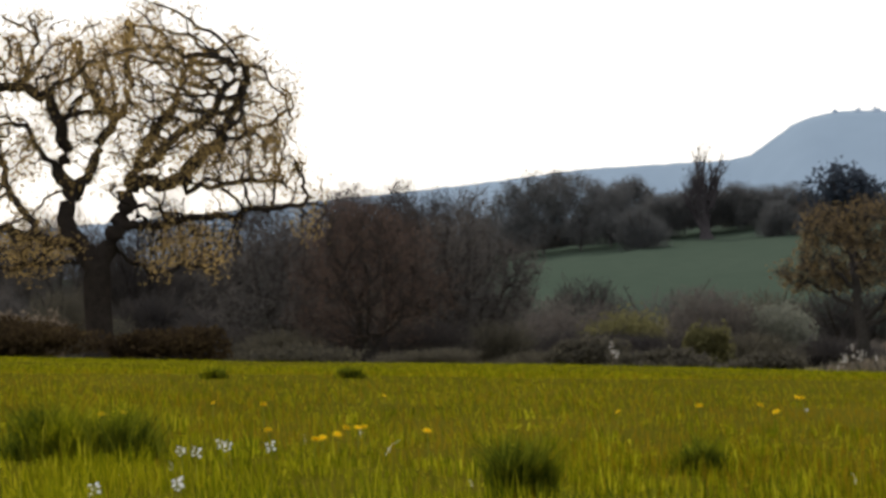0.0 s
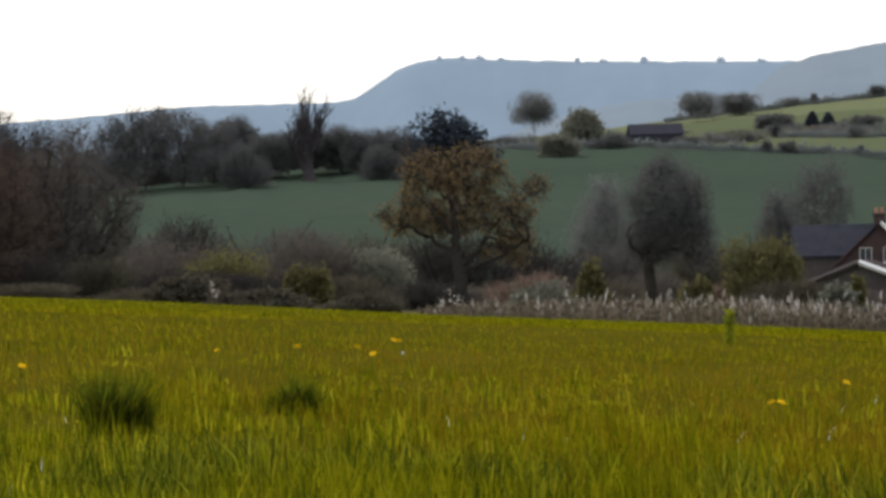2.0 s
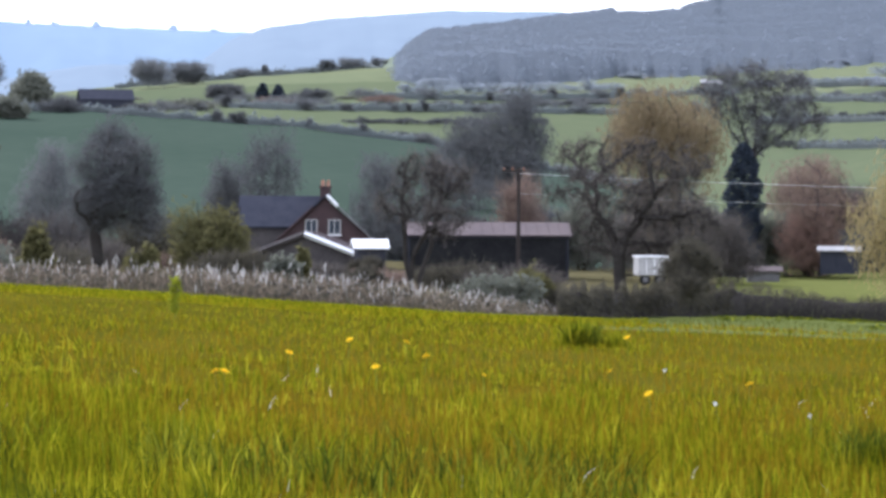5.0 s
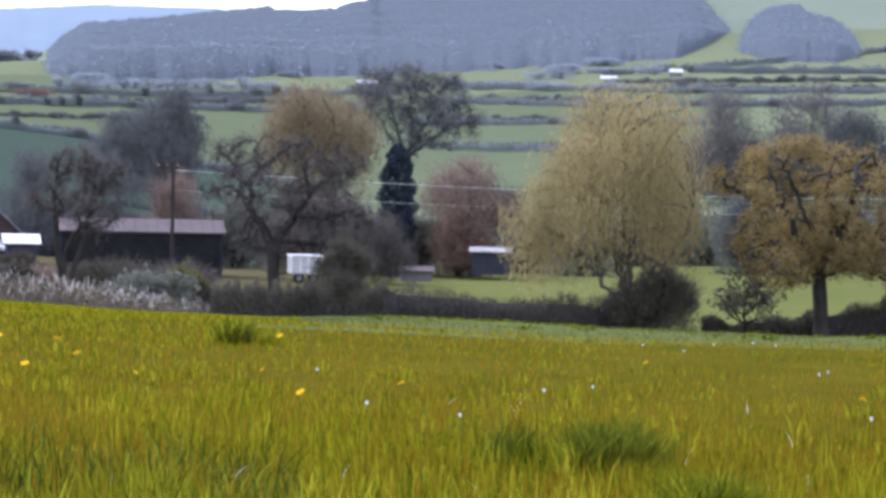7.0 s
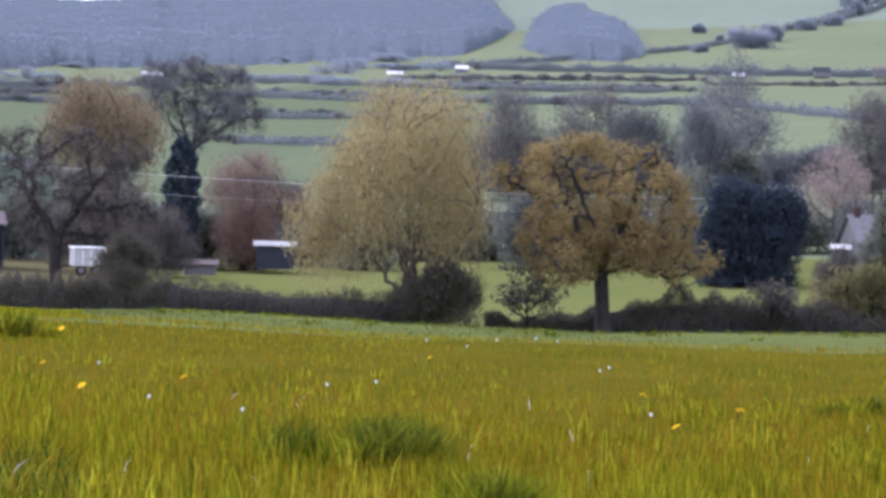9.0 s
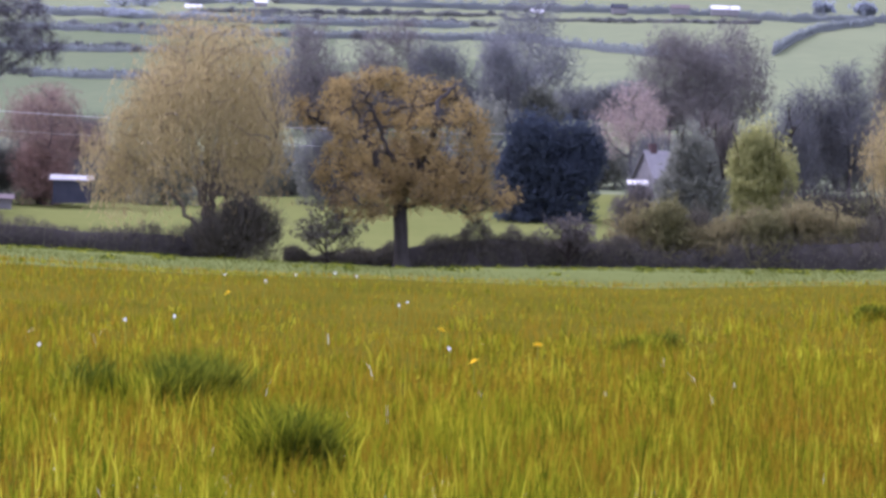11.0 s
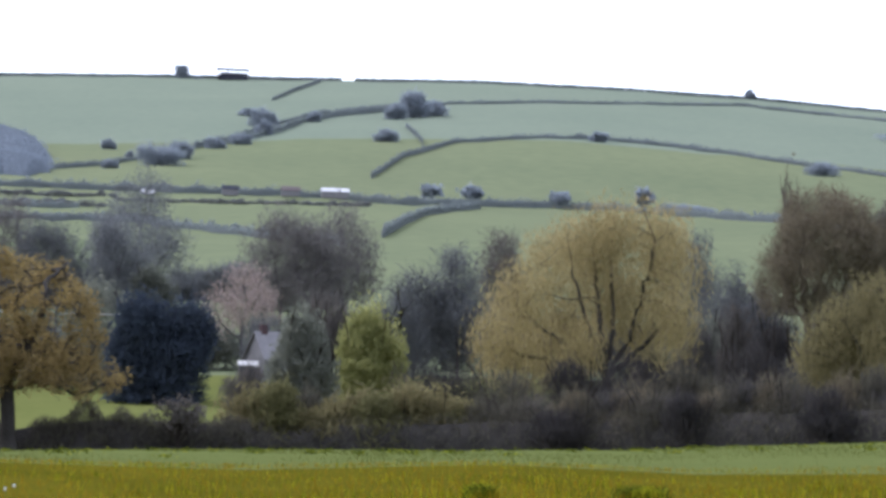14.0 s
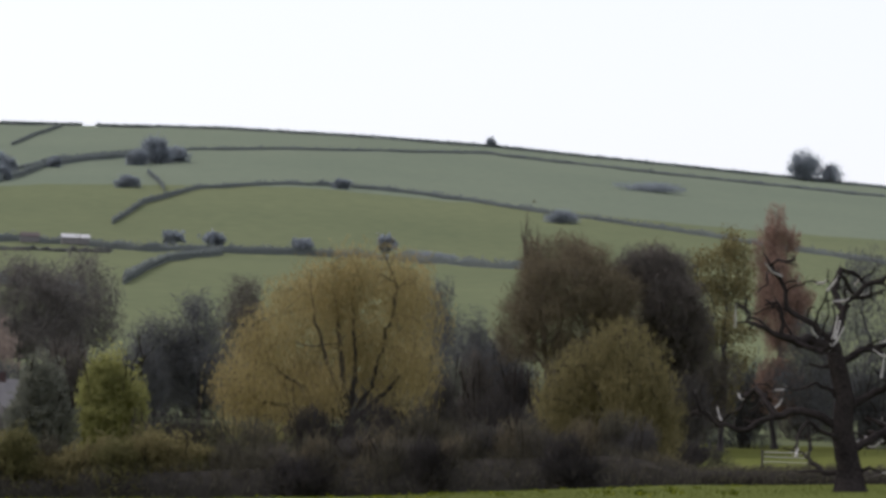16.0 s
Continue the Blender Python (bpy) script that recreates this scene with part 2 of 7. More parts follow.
def part_np(name, v, f, material, parent, label=""):
    ob = new(name, mesh_np(name, v, f, [material]))
    ob.parent = parent
    return tagged(ob, label)


def box(bm, x0, y0, z0, x1, y1, z1, bevel=0.0):
    r = bmesh.ops.create_cube(bm, size=1, matrix=Matrix.LocRotScale(((x0 + x1) / 2, (y0 + y1) / 2, (z0 + z1) / 2), None, (x1 - x0, y1 - y0, z1 - z0)))
    if bevel:
        e = list({e for q in r["verts"] for e in q.link_edges})
        bmesh.ops.bevel(bm, geom=e, offset=bevel, segments=1, affect="EDGES")
    return bm


def boxes(*args, bevel=0.0):
    bm = bmesh.new()
    for a in args:
        box(bm, *a, bevel=bevel)
    return bm


def cone(bm, a, b, r0, r1, n=8):
    a, b = Vector(a), Vector(b)
    d = b - a
    bmesh.ops.create_cone(bm, cap_ends=True, segments=n, radius1=r0, radius2=r1, depth=d.length,
                          matrix=Matrix.Translation((a + b) / 2) @ d.to_track_quat("Z", "Y").to_matrix().to_4x4())
    return bm


# ---------------------------------------------------------------- terrain
def curve(*pairs):
    xs, ys = [p[0] for p in pairs], [p[1] for p in pairs]
    return lambda a: np.interp(a, xs, ys)


# the lie of the land: rings of (distance, elevation seen from the eye) as functions of the bearing
BROW = curve((-14, -0.75), (-9.9, -0.85), (-3.6, -1.2), (2.7, -1.6), (9, -2.0), (15.3, -2.35), (22, -2.72), (25.2, -2.8), (28, -2.88), (33, -3.1), (43, -3.1), (48.5, -2.8), (53, -2.86), (58, -2.6), (66, -2.4))
EDGE = curve((-14, -0.25), (-9.9, -0.43), (-3.6, -0.9), (2.7, -1.28), (9, -1.75), (15.3, -2.12), (22, -2.55), (25.2, -2.65), (28.1, -2.58), (32.4, -2.72), (37.5, -2.82), (42.6, -2.63), (47.7, -2.5), (51.5, -2.33), (54, -2.14), (58.7, -1.83), (66, -1.55))
EDGE_D = curve((-14, 95), (0, 88), (9, 72), (15, 64), (21, 66), (25, 105), (28, 128), (38, 134), (48, 134), (58, 122), (66, 112))
NEAR_D = 31.0
VALLEY = curve((-14, -0.2), (0, -1.0), (10, -1.6), (18, -1.8), (24, -1.95), (28, -2.1), (38, -2.2), (43, -2.1), (58, -1.4), (66, -1.2))
FIELD = curve((-14, -0.4), (0, -0.6), (18, -1.3), (24, -1.5), (28, -1.5), (35, -1.3), (42, -1.0), (50, -0.8), (59, -0.9), (66, -0.8))
FOOT = curve((-14, 0.2), (1, 0.4), (10, 0.3), (18, 0.0), (24, -0.3), (28, -0.2), (35, 0.4), (45, 0.9), (66, 1.0))
TOP = curve((-14, 1.1), (1, 1.36), (4, 1.59), (8, 1.86), (10.4, 1.96), (13.3, 1.96), (16.2, 1.78), (18.2, 1.64), (21.3, 1.22), (24, 0.66), (26, 0.5), (28, 0.75), (31, 1.2), (35, 1.7), (45, 2.2), (66, 2.3))
MID = curve((-14, 1.0), (1, 1.5), (8, 2.05), (12, 2.3), (15.6, 2.65), (20, 2.98), (28, 2.75), (35, 3.0), (40, 3.06), (46, 3.0), (52.6, 2.95), (60, 2.9), (66, 2.8))
HIGH = curve((-14, 0.9), (10, 1.9), (15, 2.2), (19, 2.6), (21, 3.2), (28, 3.5), (35, 3.9), (40, 4.1), (45, 4.45), (50, 4.55), (55, 4.25), (60, 3.9), (66, 3.6))
SKYLINE = curve((-14, 0.6), (15, 1.5), (18.5, 2.4), (21, 3.6), (25, 4.1), (29, 4.6), (32.7, 5.24), (36, 5.45), (40.8, 5.64), (45, 5.74), (48, 5.8), (51, 5.74), (54, 5.62), (58.5, 5.27), (63, 4.9), (68, 4.5))
RINGS = [(200, VALLEY), (265, FIELD), (430, FOOT), (620, TOP), (950, MID), (1300, HIGH), (1800, SKYLINE)]


def bearing_clamped(az):
    az = (np.asarray(az, dtype=float) + 180.0) % 360.0 - 180.0
    return np.clip(az, -14, 66)


def terrain(az, d):
    """Height of the ground at a bearing and a distance (arrays or numbers)."""
    a = bearing_clamped(az)
    d = np.asarray(d, dtype=float)
    de, nd = EDGE_D(a), NEAR_D
    t = lambda e: np.tan(np.radians(e))
    ds = [0 * a, 0 * a + nd, de, de + 7] + [0 * a + r for r, _ in RINGS] + [0 * a + 2600, 0 * a + 4900]
    zs = [0 * a - EYE, nd * t(BROW(a)), de * t(EDGE(a)), (de + 7) * t(EDGE(a) - np.interp(a, [20, 30], [0.12, 0.05]))]
    zs += [r * t(e(a)) for r, e in RINGS]
    zs += [1800 * t(SKYLINE(a)) - 60, 1800 * t(SKYLINE(a)) - 130]
    ds, zs = np.array(np.broadcast_arrays(*ds)), np.array(np.broadcast_arrays(*zs))
    z = np.full(np.broadcast(a, d).shape, zs[-1] if zs.ndim == 1 else 0.0) if zs.ndim == 1 else zs[-1] + 0 * d
    for i in range(len(ds) - 1):
        k = (d >= ds[i]) & (d < ds[i + 1])
        u = (d - ds[i]) / (ds[i + 1] - ds[i])
        z = np.where(k, zs[i] * (1 - u) + zs[i + 1] * u, z)
    return z + EYE


def at(az, d):
    return math.sin(radians(az)) * d, math.cos(radians(az)) * d


def on_ground(az, d):
    return Vector((*at(az, d), float(terrain(az, d))))


def drape(az, el, d0=150.0):
    """The distance at which the sight line at that bearing and elevation first meets the ground past d0."""
    ds = np.geomspace(d0, 2500, 900)
    es = np.degrees(np.arctan2(terrain(az, ds) - EYE, ds))
    hit = np.nonzero(es >= el)[0]
    return float(ds[hit[0]]) if len(hit) else float(ds[np.argmax(es)])


def build_ground():
    az = np.concatenate([np.arange(-20, 72, 0.5), np.arange(72, 340, 8.0)])
    de_all = EDGE_D(bearing_clamped(az))
    u = [0.02, 1, 3, 6, 9, 12, 16, 20, 25, 31]
    rows = [np.full(len(az), r) for r in u]
    for s in (0.15, 0.35, 0.6, 0.8, 1.0):
        rows.append(31 + (de_all - 31) * s)
    rows.append(de_all + 7)
    for r in (165, 200, 230, 265, 320, 375, 430, 500, 560, 620, 700, 780, 860, 950, 1040, 1130, 1210, 1300, 1400, 1500, 1600, 1700, 1800, 2100, 2600, 3500, 4900):
        rows.append(np.full(len(az), float(r)))
    D = np.array(rows)
    A = np.broadcast_to(az, D.shape)
    Z = terrain(A, D)
    wob = np.array([[noise.noise(Vector((math.sin(radians(a)) * d * 0.12, math.cos(radians(a)) * d * 0.12, 0))) for a, d in zip(ra, rd)] for ra, rd in zip(A, D)])
    Z = Z + wob * np.clip((D - 4) * 0.004, 0, 0.1) * (D < 140) + wob * (D > 300) * 0.8
    V = np.stack([np.sin(np.radians(A)) * D, np.cos(np.radians(A)) * D, Z], -1).reshape(-1, 3)
    n, m = D.shape
    i, j = np.meshgrid(np.arange(n - 1), np.arange(m), indexing="ij")
    j2 = (j + 1) % m
    F = np.stack([i * m + j, i * m + j2, (i + 1) * m + j2, (i + 1) * m + j], -1).reshape(-1, 4)[:, ::-1]
    q = [int(np.argmin(np.abs(az - w))) for w in (0, 90, 180, 270)]
    am, dm = A[i, j].ravel(), ((D[i, j] + D[i + 1, j]) / 2).ravel()
    de = EDGE_D(bearing_clamped(am))
    idx = np.full(len(F), 4)
    idx[dm < de + 1] = np.where(am > 24, 1, 7)[dm < de + 1]
    idx[dm < 34] = 7
    idx[dm < 9] = 0
    idx[(dm >= de + 1) & (dm < 262)] = 5
    idx[(dm >= de + 1) & (dm < 262) & (am > 27)] = 2
    idx[(dm >= 265) & (dm < 620) & (am < 27)] = 3
    idx[(dm >= 620) & (dm < 860) & (am < 36)] = 8
    idx[(dm >= 430) & (dm < 620) & (am >= 27) & (am < 40)] = 8
    # the far slope takes the pasture with haze in its colour
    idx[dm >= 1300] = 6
    # the spot under the eye
    F, idx = np.concatenate([F, [q[::-1]]]), np.append(idx, 0)
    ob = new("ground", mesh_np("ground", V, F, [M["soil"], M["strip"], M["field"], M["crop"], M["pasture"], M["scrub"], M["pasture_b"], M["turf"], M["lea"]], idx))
    smooth(ob)
    tagged(ob, "meadow, valley fields and green hillside pasture", "ground", kind="structure")


build_ground()


def far_ridge(name, dist, pts, mat, label):
    """A long hill on the horizon, with a slope in front, a rounded top and a back."""
    az = np.arange(pts[0][0], pts[-1][0], 0.1)
    el = np.interp(az, [p[0] for p in pts], [p[1] for p in pts])
    el = el + np.array([0.022 * noise.noise(Vector((a * 3, 0, 0))) + 0.016 * noise.noise(Vector((a * 9, 5, 0))) for a in az])
    top = dist * np.tan(np.radians(el)) + EYE
    rows = []
    for k, (dd, hh) in enumerate(((-700, -0.1), (-420, 0.35), (-180, 0.75), (-60, 0.95), (0, 1.0), (120, 0.96), (500, 0.3))):
        w = np.array([noise.noise(Vector((a * 0.8, k * 1.7, 3))) for a in az])
        r = dist + dd + 60 * w * (dd < -60)
        rows.append(np.stack([np.sin(np.radians(az)) * r, np.cos(np.radians(az)) * r, top * hh], -1))
    V = np.concatenate(rows)
    m = len(az)
    i, j = np.meshgrid(np.arange(len(rows) - 1), np.arange(m - 1), indexing="ij")
    F = np.stack([i * m + j, i * m + j + 1, (i + 1) * m + j + 1, (i + 1) * m + j], -1).reshape(-1, 4)[:, ::-1]
    ob = smooth(new(name, mesh_np(name, V, F, [mat])))
    tagged(ob, label, "hill", kind="structure")


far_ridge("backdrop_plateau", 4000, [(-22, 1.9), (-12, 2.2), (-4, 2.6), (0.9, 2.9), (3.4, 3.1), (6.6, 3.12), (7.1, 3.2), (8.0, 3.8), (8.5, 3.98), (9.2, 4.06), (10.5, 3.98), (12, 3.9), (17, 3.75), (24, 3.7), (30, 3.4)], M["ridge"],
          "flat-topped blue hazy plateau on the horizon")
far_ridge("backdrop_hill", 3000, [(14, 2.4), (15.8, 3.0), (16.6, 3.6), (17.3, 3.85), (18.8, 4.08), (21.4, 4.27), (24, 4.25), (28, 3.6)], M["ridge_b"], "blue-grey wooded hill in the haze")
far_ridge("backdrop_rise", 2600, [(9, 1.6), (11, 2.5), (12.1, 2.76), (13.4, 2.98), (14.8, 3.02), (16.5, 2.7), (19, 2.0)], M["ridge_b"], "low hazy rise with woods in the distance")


# ---------------------------------------------------------------- plants
def cards(rng, centres, size, flat=0.0, aspect=1.0):
    """Small four-cornered leaves or sprays at the centres, turned at random."""
    n = len(centres)
    a = rng.normal(size=(n, 3))
    a[:, 2] *= 1 - flat
    a /= np.linalg.norm(a, axis=1)[:, None] + 1e-9
    b = rng.normal(size=(n, 3))
    b -= (a * b).sum(1)[:, None] * a
    b /= np.linalg.norm(b, axis=1)[:, None] + 1e-9
    s = (size * rng.uniform(0.6, 1.4, n))[:, None]
    a, b = a * s * aspect, b * s
    c = np.asarray(centres)
    k = rng.uniform(-0.3, 0.3, (n, 1))
    v = np.stack([c - a - b * 0.5, c + a - b * 0.5, c + a * k + b * 0.75], 1).reshape(-1, 3)
    return v, np.arange(3 * n).reshape(-1, 3)


def twigs(rng, centres, along, length, width, stray=0.45):
    """Thin tapering shoots at the centres that follow the directions given, with some stray."""
    n = len(centres)
    u = np.asarray(along) / (np.linalg.norm(along, axis=1)[:, None] + 1e-9) + rng.normal(size=(n, 3)) * stray
    u /= np.linalg.norm(u, axis=1)[:, None] + 1e-9
    w = np.cross(u, rng.normal(size=(n, 3)))
    w *= (width * rng.uniform(0.5, 1.2, n) / (np.linalg.norm(w, axis=1) + 1e-9))[:, None]
    u = u * (length * rng.uniform(0.5, 1.3, n))[:, None]
    c = np.asarray(centres)
    v = np.stack([c - u * 0.5 - w, c - u * 0.5 + w, c + u * 0.5], 1).reshape(-1, 3)
    return v, np.arange(3 * n).reshape(-1, 3)


# leafless crowns, drawn as shoots instead of leaves
TWIGGY = {"umber", "twig", "dusk", "mist", "haze_twig", "pink_twig", "rust", "budding", "veil", "redbud", "hedge", "bister"}


def tubes(lines, sides):
    """One mesh of tapering tubes along polylines of (points, radii)."""
    vs, fs, o = [], [], 0
    for (p, r), n in zip(lines, sides):
        p, r = np.asarray(p, dtype=float), np.asarray(r, dtype=float)
        t = np.gradient(p, axis=0)
        t /= np.linalg.norm(t, axis=1)[:, None] + 1e-9
        ref = np.where(np.abs(t[:, 2:3]) > 0.9, [[1.0, 0, 0]], [[0, 0, 1.0]])
        x = np.cross(t, ref)
        x /= np.linalg.norm(x, axis=1)[:, None] + 1e-9
        y = np.cross(t, x)
        th = np.arange(n) * 2 * np.pi / n
        ring = p[:, None] + r[:, None, None] * (np.cos(th)[None, :, None] * x[:, None] + np.sin(th)[None, :, None] * y[:, None])
        k = len(p)
        vs.append(ring.reshape(-1, 3))
        i, j = np.meshgrid(np.arange(k - 1), np.arange(n), indexing="ij")
        fs.append((np.stack([i * n + j, i * n + (j + 1) % n, (i + 1) * n + (j + 1) % n, (i + 1) * n + j], -1) + o).reshape(-1, 4))
        o += k * n
    return np.concatenate(vs), np.concatenate(fs)


def skeleton(rng, kids, lengths, gnarl, lift, spread, trunk=0.3, stems=1, radius=0.05, first=0.5):
    """Branch lines of a tree of height about 1, and the level of each.
    kids: children per level; lengths: branch length per level; lift: how far tips turn up."""
    lines, levels, tips = [], [], []

    def grow(p, d, length, r, level):
        n = 6 if level < 2 else 4
        pts, rad = [p], [r]
        end = r * (0.5 if level < len(kids) else 0.25)
        for i in range(n):
            w = rng.normal(size=3) * gnarl * (1.0 if level else 0.25)
            d = d + w + np.array([0, 0, lift[min(level, len(lift) - 1)] / n])
            d = d / np.linalg.norm(d)
            p = p + d * length / n
            pts.append(p)
            rad.append(r + (end - r) * (i + 1) / n)
        lines.append((np.array(pts), np.array(rad)))
        levels.append(level)
        if level >= len(kids):
            tips.append(np.array(pts[1:]))
            return
        k = kids[level]
        turn = rng.uniform(0, 6.28)
        for c in range(k):
            f = (first if level == 0 else 0.25) + (1 - (first if level == 0 else 0.25)) * (c + rng.uniform(0.2, 0.9)) / k
            s = min(n - 1, int(f * n))
            q = pts[s] + (pts[s + 1] - pts[s]) * (f * n - s if s < n - 1 else 0.8)
            turn += 2.4 + rng.uniform(-0.4, 0.4)
            axis = np.array([math.cos(turn), math.sin(turn), 0])
            axis = axis - d * axis.dot(d)
            axis /= np.linalg.norm(axis) + 1e-9
            sp = spread[min(level, len(spread) - 1)] * rng.uniform(0.75, 1.2) * (0.25 if level == 0 and c == k - 1 else 1.0)
            dd = d * math.cos(sp) + axis * math.sin(sp)
            ln = lengths[level + 1] * rng.uniform(0.7, 1.2) * (1.15 - 0.35 * f if level else 1.0)
            grow(q, dd, ln, (rad[s] * (0.62 if level == 0 else 0.55)), level + 1)

    for s in range(stems):
        a = 6.28 * s / stems + rng.uniform(-0.4, 0.4)
        lean = 0.0 if stems == 1 else rng.uniform(0.05, 0.3)
        grow(np.array([0.02 * math.cos(a) * (stems > 1), 0.02 * math.sin(a) * (stems > 1), -0.02]), np.array([math.cos(a) * lean, math.sin(a) * lean, 1.0]), trunk, radius / math.sqrt(stems), 0)
    return lines, levels, tips


KINDS = dict(
    oak=dict(kids=(8, 7, 5, 4), lengths=(0.36, 0.5, 0.28, 0.15, 0.09), gnarl=0.27, lift=(0, 0.75, 0.25, 0.05), spread=(0.95, 0.75, 0.85, 0.8), radius=0.046, first=0.6),
    bare=dict(kids=(9, 6, 5), lengths=(0.6, 0.4, 0.22, 0.12), gnarl=0.13, lift=(0, 0.55, 0.4, 0.2), spread=(0.95, 0.7, 0.7), radius=0.022, first=0.25),
    poplar=dict(kids=(12, 5, 4), lengths=(0.9, 0.28, 0.14, 0.08), gnarl=0.06, lift=(0, 1.1, 0.8, 0.4), spread=(0.45, 0.4, 0.5), radius=0.02, first=0.12),
)


def tree(name, kind, az, d, top, wide, leaf, label, category="tree", bark="bark", leaves=5000, size=0.16, seed=1, thick=1.0, puff=0.03,
         low=0.0, fill=0.0, swell=0.42):
    """A tree at a bearing and distance whose top shows at that elevation and whose crown is that many degrees wide."""
    rng = np.random.default_rng(seed)
    lines, levels, tips = skeleton(rng, **KINDS[kind])
    foot = on_ground(az, d)
    height = EYE + d * math.tan(radians(top)) - foot.z
    width = 2 * d * math.tan(radians(wide / 2))
    allp = np.concatenate([p for p, _ in lines])
    lo, hi = np.percentile(allp[:, :2], 1.5, axis=0), np.percentile(allp[:, :2], 98.5, axis=0)
    zmax = np.percentile(allp[:, 2], 99.6)
    kx, kz = width * 0.93 / max(hi - lo), height * 0.97 / zmax
    shift = np.array([(hi[0] + lo[0]) / 2 * 0.8, (hi[1] + lo[1]) / 2 * 0.8, 0])
    fix = lambda p: (p - shift * np.clip(p[:, 2:3] * 2.2 / zmax, 0, 1)) * np.array([kx, kx, kz])
    ob = new(name, None)
    ob.empty_display_size = 0.5
    ob.location = foot
    ob.rotation_euler = (0, 0, radians(-az))
    keep = [(fix(p), r * kz * thick) for p, r in lines]
    # a flared foot
    for (p, r), lv in zip(keep, levels):
        if lv == 0:
            r[0] *= 1.5
            r[1] *= 1.08
    sides = [10 if lv == 0 else 7 if lv == 1 else 4 if lv == 2 else 3 for lv in levels]
    v, f = tubes(keep, sides)
    smooth(part_np("trunk", v, f, M[bark], ob))
    if leaves:
        pts = np.concatenate([fix(t) for t in tips])
        pts = pts[pts[:, 2] > low * height]
        m = int(leaves * (1 - fill))
        pick = pts[rng.integers(0, len(pts), m)] + rng.normal(size=(m, 3)) * puff * height
        if fill:
            more = blob(rng, leaves - m, width * 0.46, width * 0.42, height * swell, 0.7) + np.array([0, 0, height * (0.98 - swell)])
            pick = np.concatenate([pick, more[more[:, 2] > max(0.05, low * 0.5) * height]])
        v, f = cards(rng, pick, size)
        part_np("crown", v, f, M[leaf], ob)
    return tagged(ob, label, category)


def colonise(rng, goals, roots, step, kill, wild, lift):
    """Branches that grow towards goal points, forking as they go: nodes, the parent of each."""
    nodes, parents = [np.array(p) for p in roots[0]], list(roots[1])
    kids = [0] * len(nodes)
    N = np.array(nodes)
    D = np.linalg.norm(goals[:, None] - N[None], axis=2)
    near, dist = D.argmin(1), D.min(1)
    alive = np.ones(len(goals), bool)
    wait = np.zeros(len(goals), int)
    for turn in range(140):
        g = np.nonzero(alive)[0]
        if not len(g):
            break
        fresh, where = [], len(nodes)
        for u in np.unique(near[g]):
            if kids[u] > 3:
                alive[g[near[g] == u]] = False
                continue
            mine = g[near[g] == u]
            w = goals[mine] - nodes[u]
            w = w / (np.linalg.norm(w, axis=1)[:, None] + 1e-9)
            v = w.mean(0) + rng.normal(size=3) * wild + np.array([0, 0, lift])
            p = parents[u]
            if p >= 0:
                b = nodes[u] - nodes[p]
                v = v + 0.45 * b / (np.linalg.norm(b) + 1e-9)
            fresh.append(nodes[u] + step * v / (np.linalg.norm(v) + 1e-9))
            nodes.append(fresh[-1])
            parents.append(int(u))
            kids[u] += 1
            kids.append(0)
        if not fresh:
            continue
        D = np.linalg.norm(goals[:, None] - np.array(fresh)[None], axis=2)
        k, m = D.argmin(1), D.min(1)
        closer = m < dist
        near[closer], dist[closer] = k[closer] + where, m[closer]
        wait = np.where(closer, 0, wait + 1)
        alive &= (dist > kill) & ((wait < 4) | (dist > 4 * step))
    return np.array(nodes), np.array(parents)


def crown_lobes(rng, az, mid, top, wide, k=8):
    """Uneven lobes of a free-standing crown between two elevations."""
    out = []
    h = (top - mid) / 2
    for i in range(k):
        a, r = rng.uniform(0, 6.28), rng.uniform(0.3, 1.0)
        rw = wide * rng.uniform(0.12, 0.24)
        rh = min(rw * rng.uniform(0.7, 1.1), h * 0.5)
        e = mid + h + math.sin(a) * r * (h - rh * 0.6) * 1.25
        out.append((az + math.cos(a) * r * (wide / 2 - rw * 0.6) * (1.0 if e < mid + 1.3 * h else 0.75), min(e, top - rh), rw, rh))
    out.append((az + rng.uniform(-0.12, 0.12) * wide, top - h * 0.42, wide * 0.2, h * 0.42))
    out.append((az, mid + h * 0.92, wide * 0.4, h * 0.88))
    out.append((az + rng.uniform(-0.1, 0.1) * wide, mid + h * 0.5, wide * 0.44, h * 0.6))
    return out


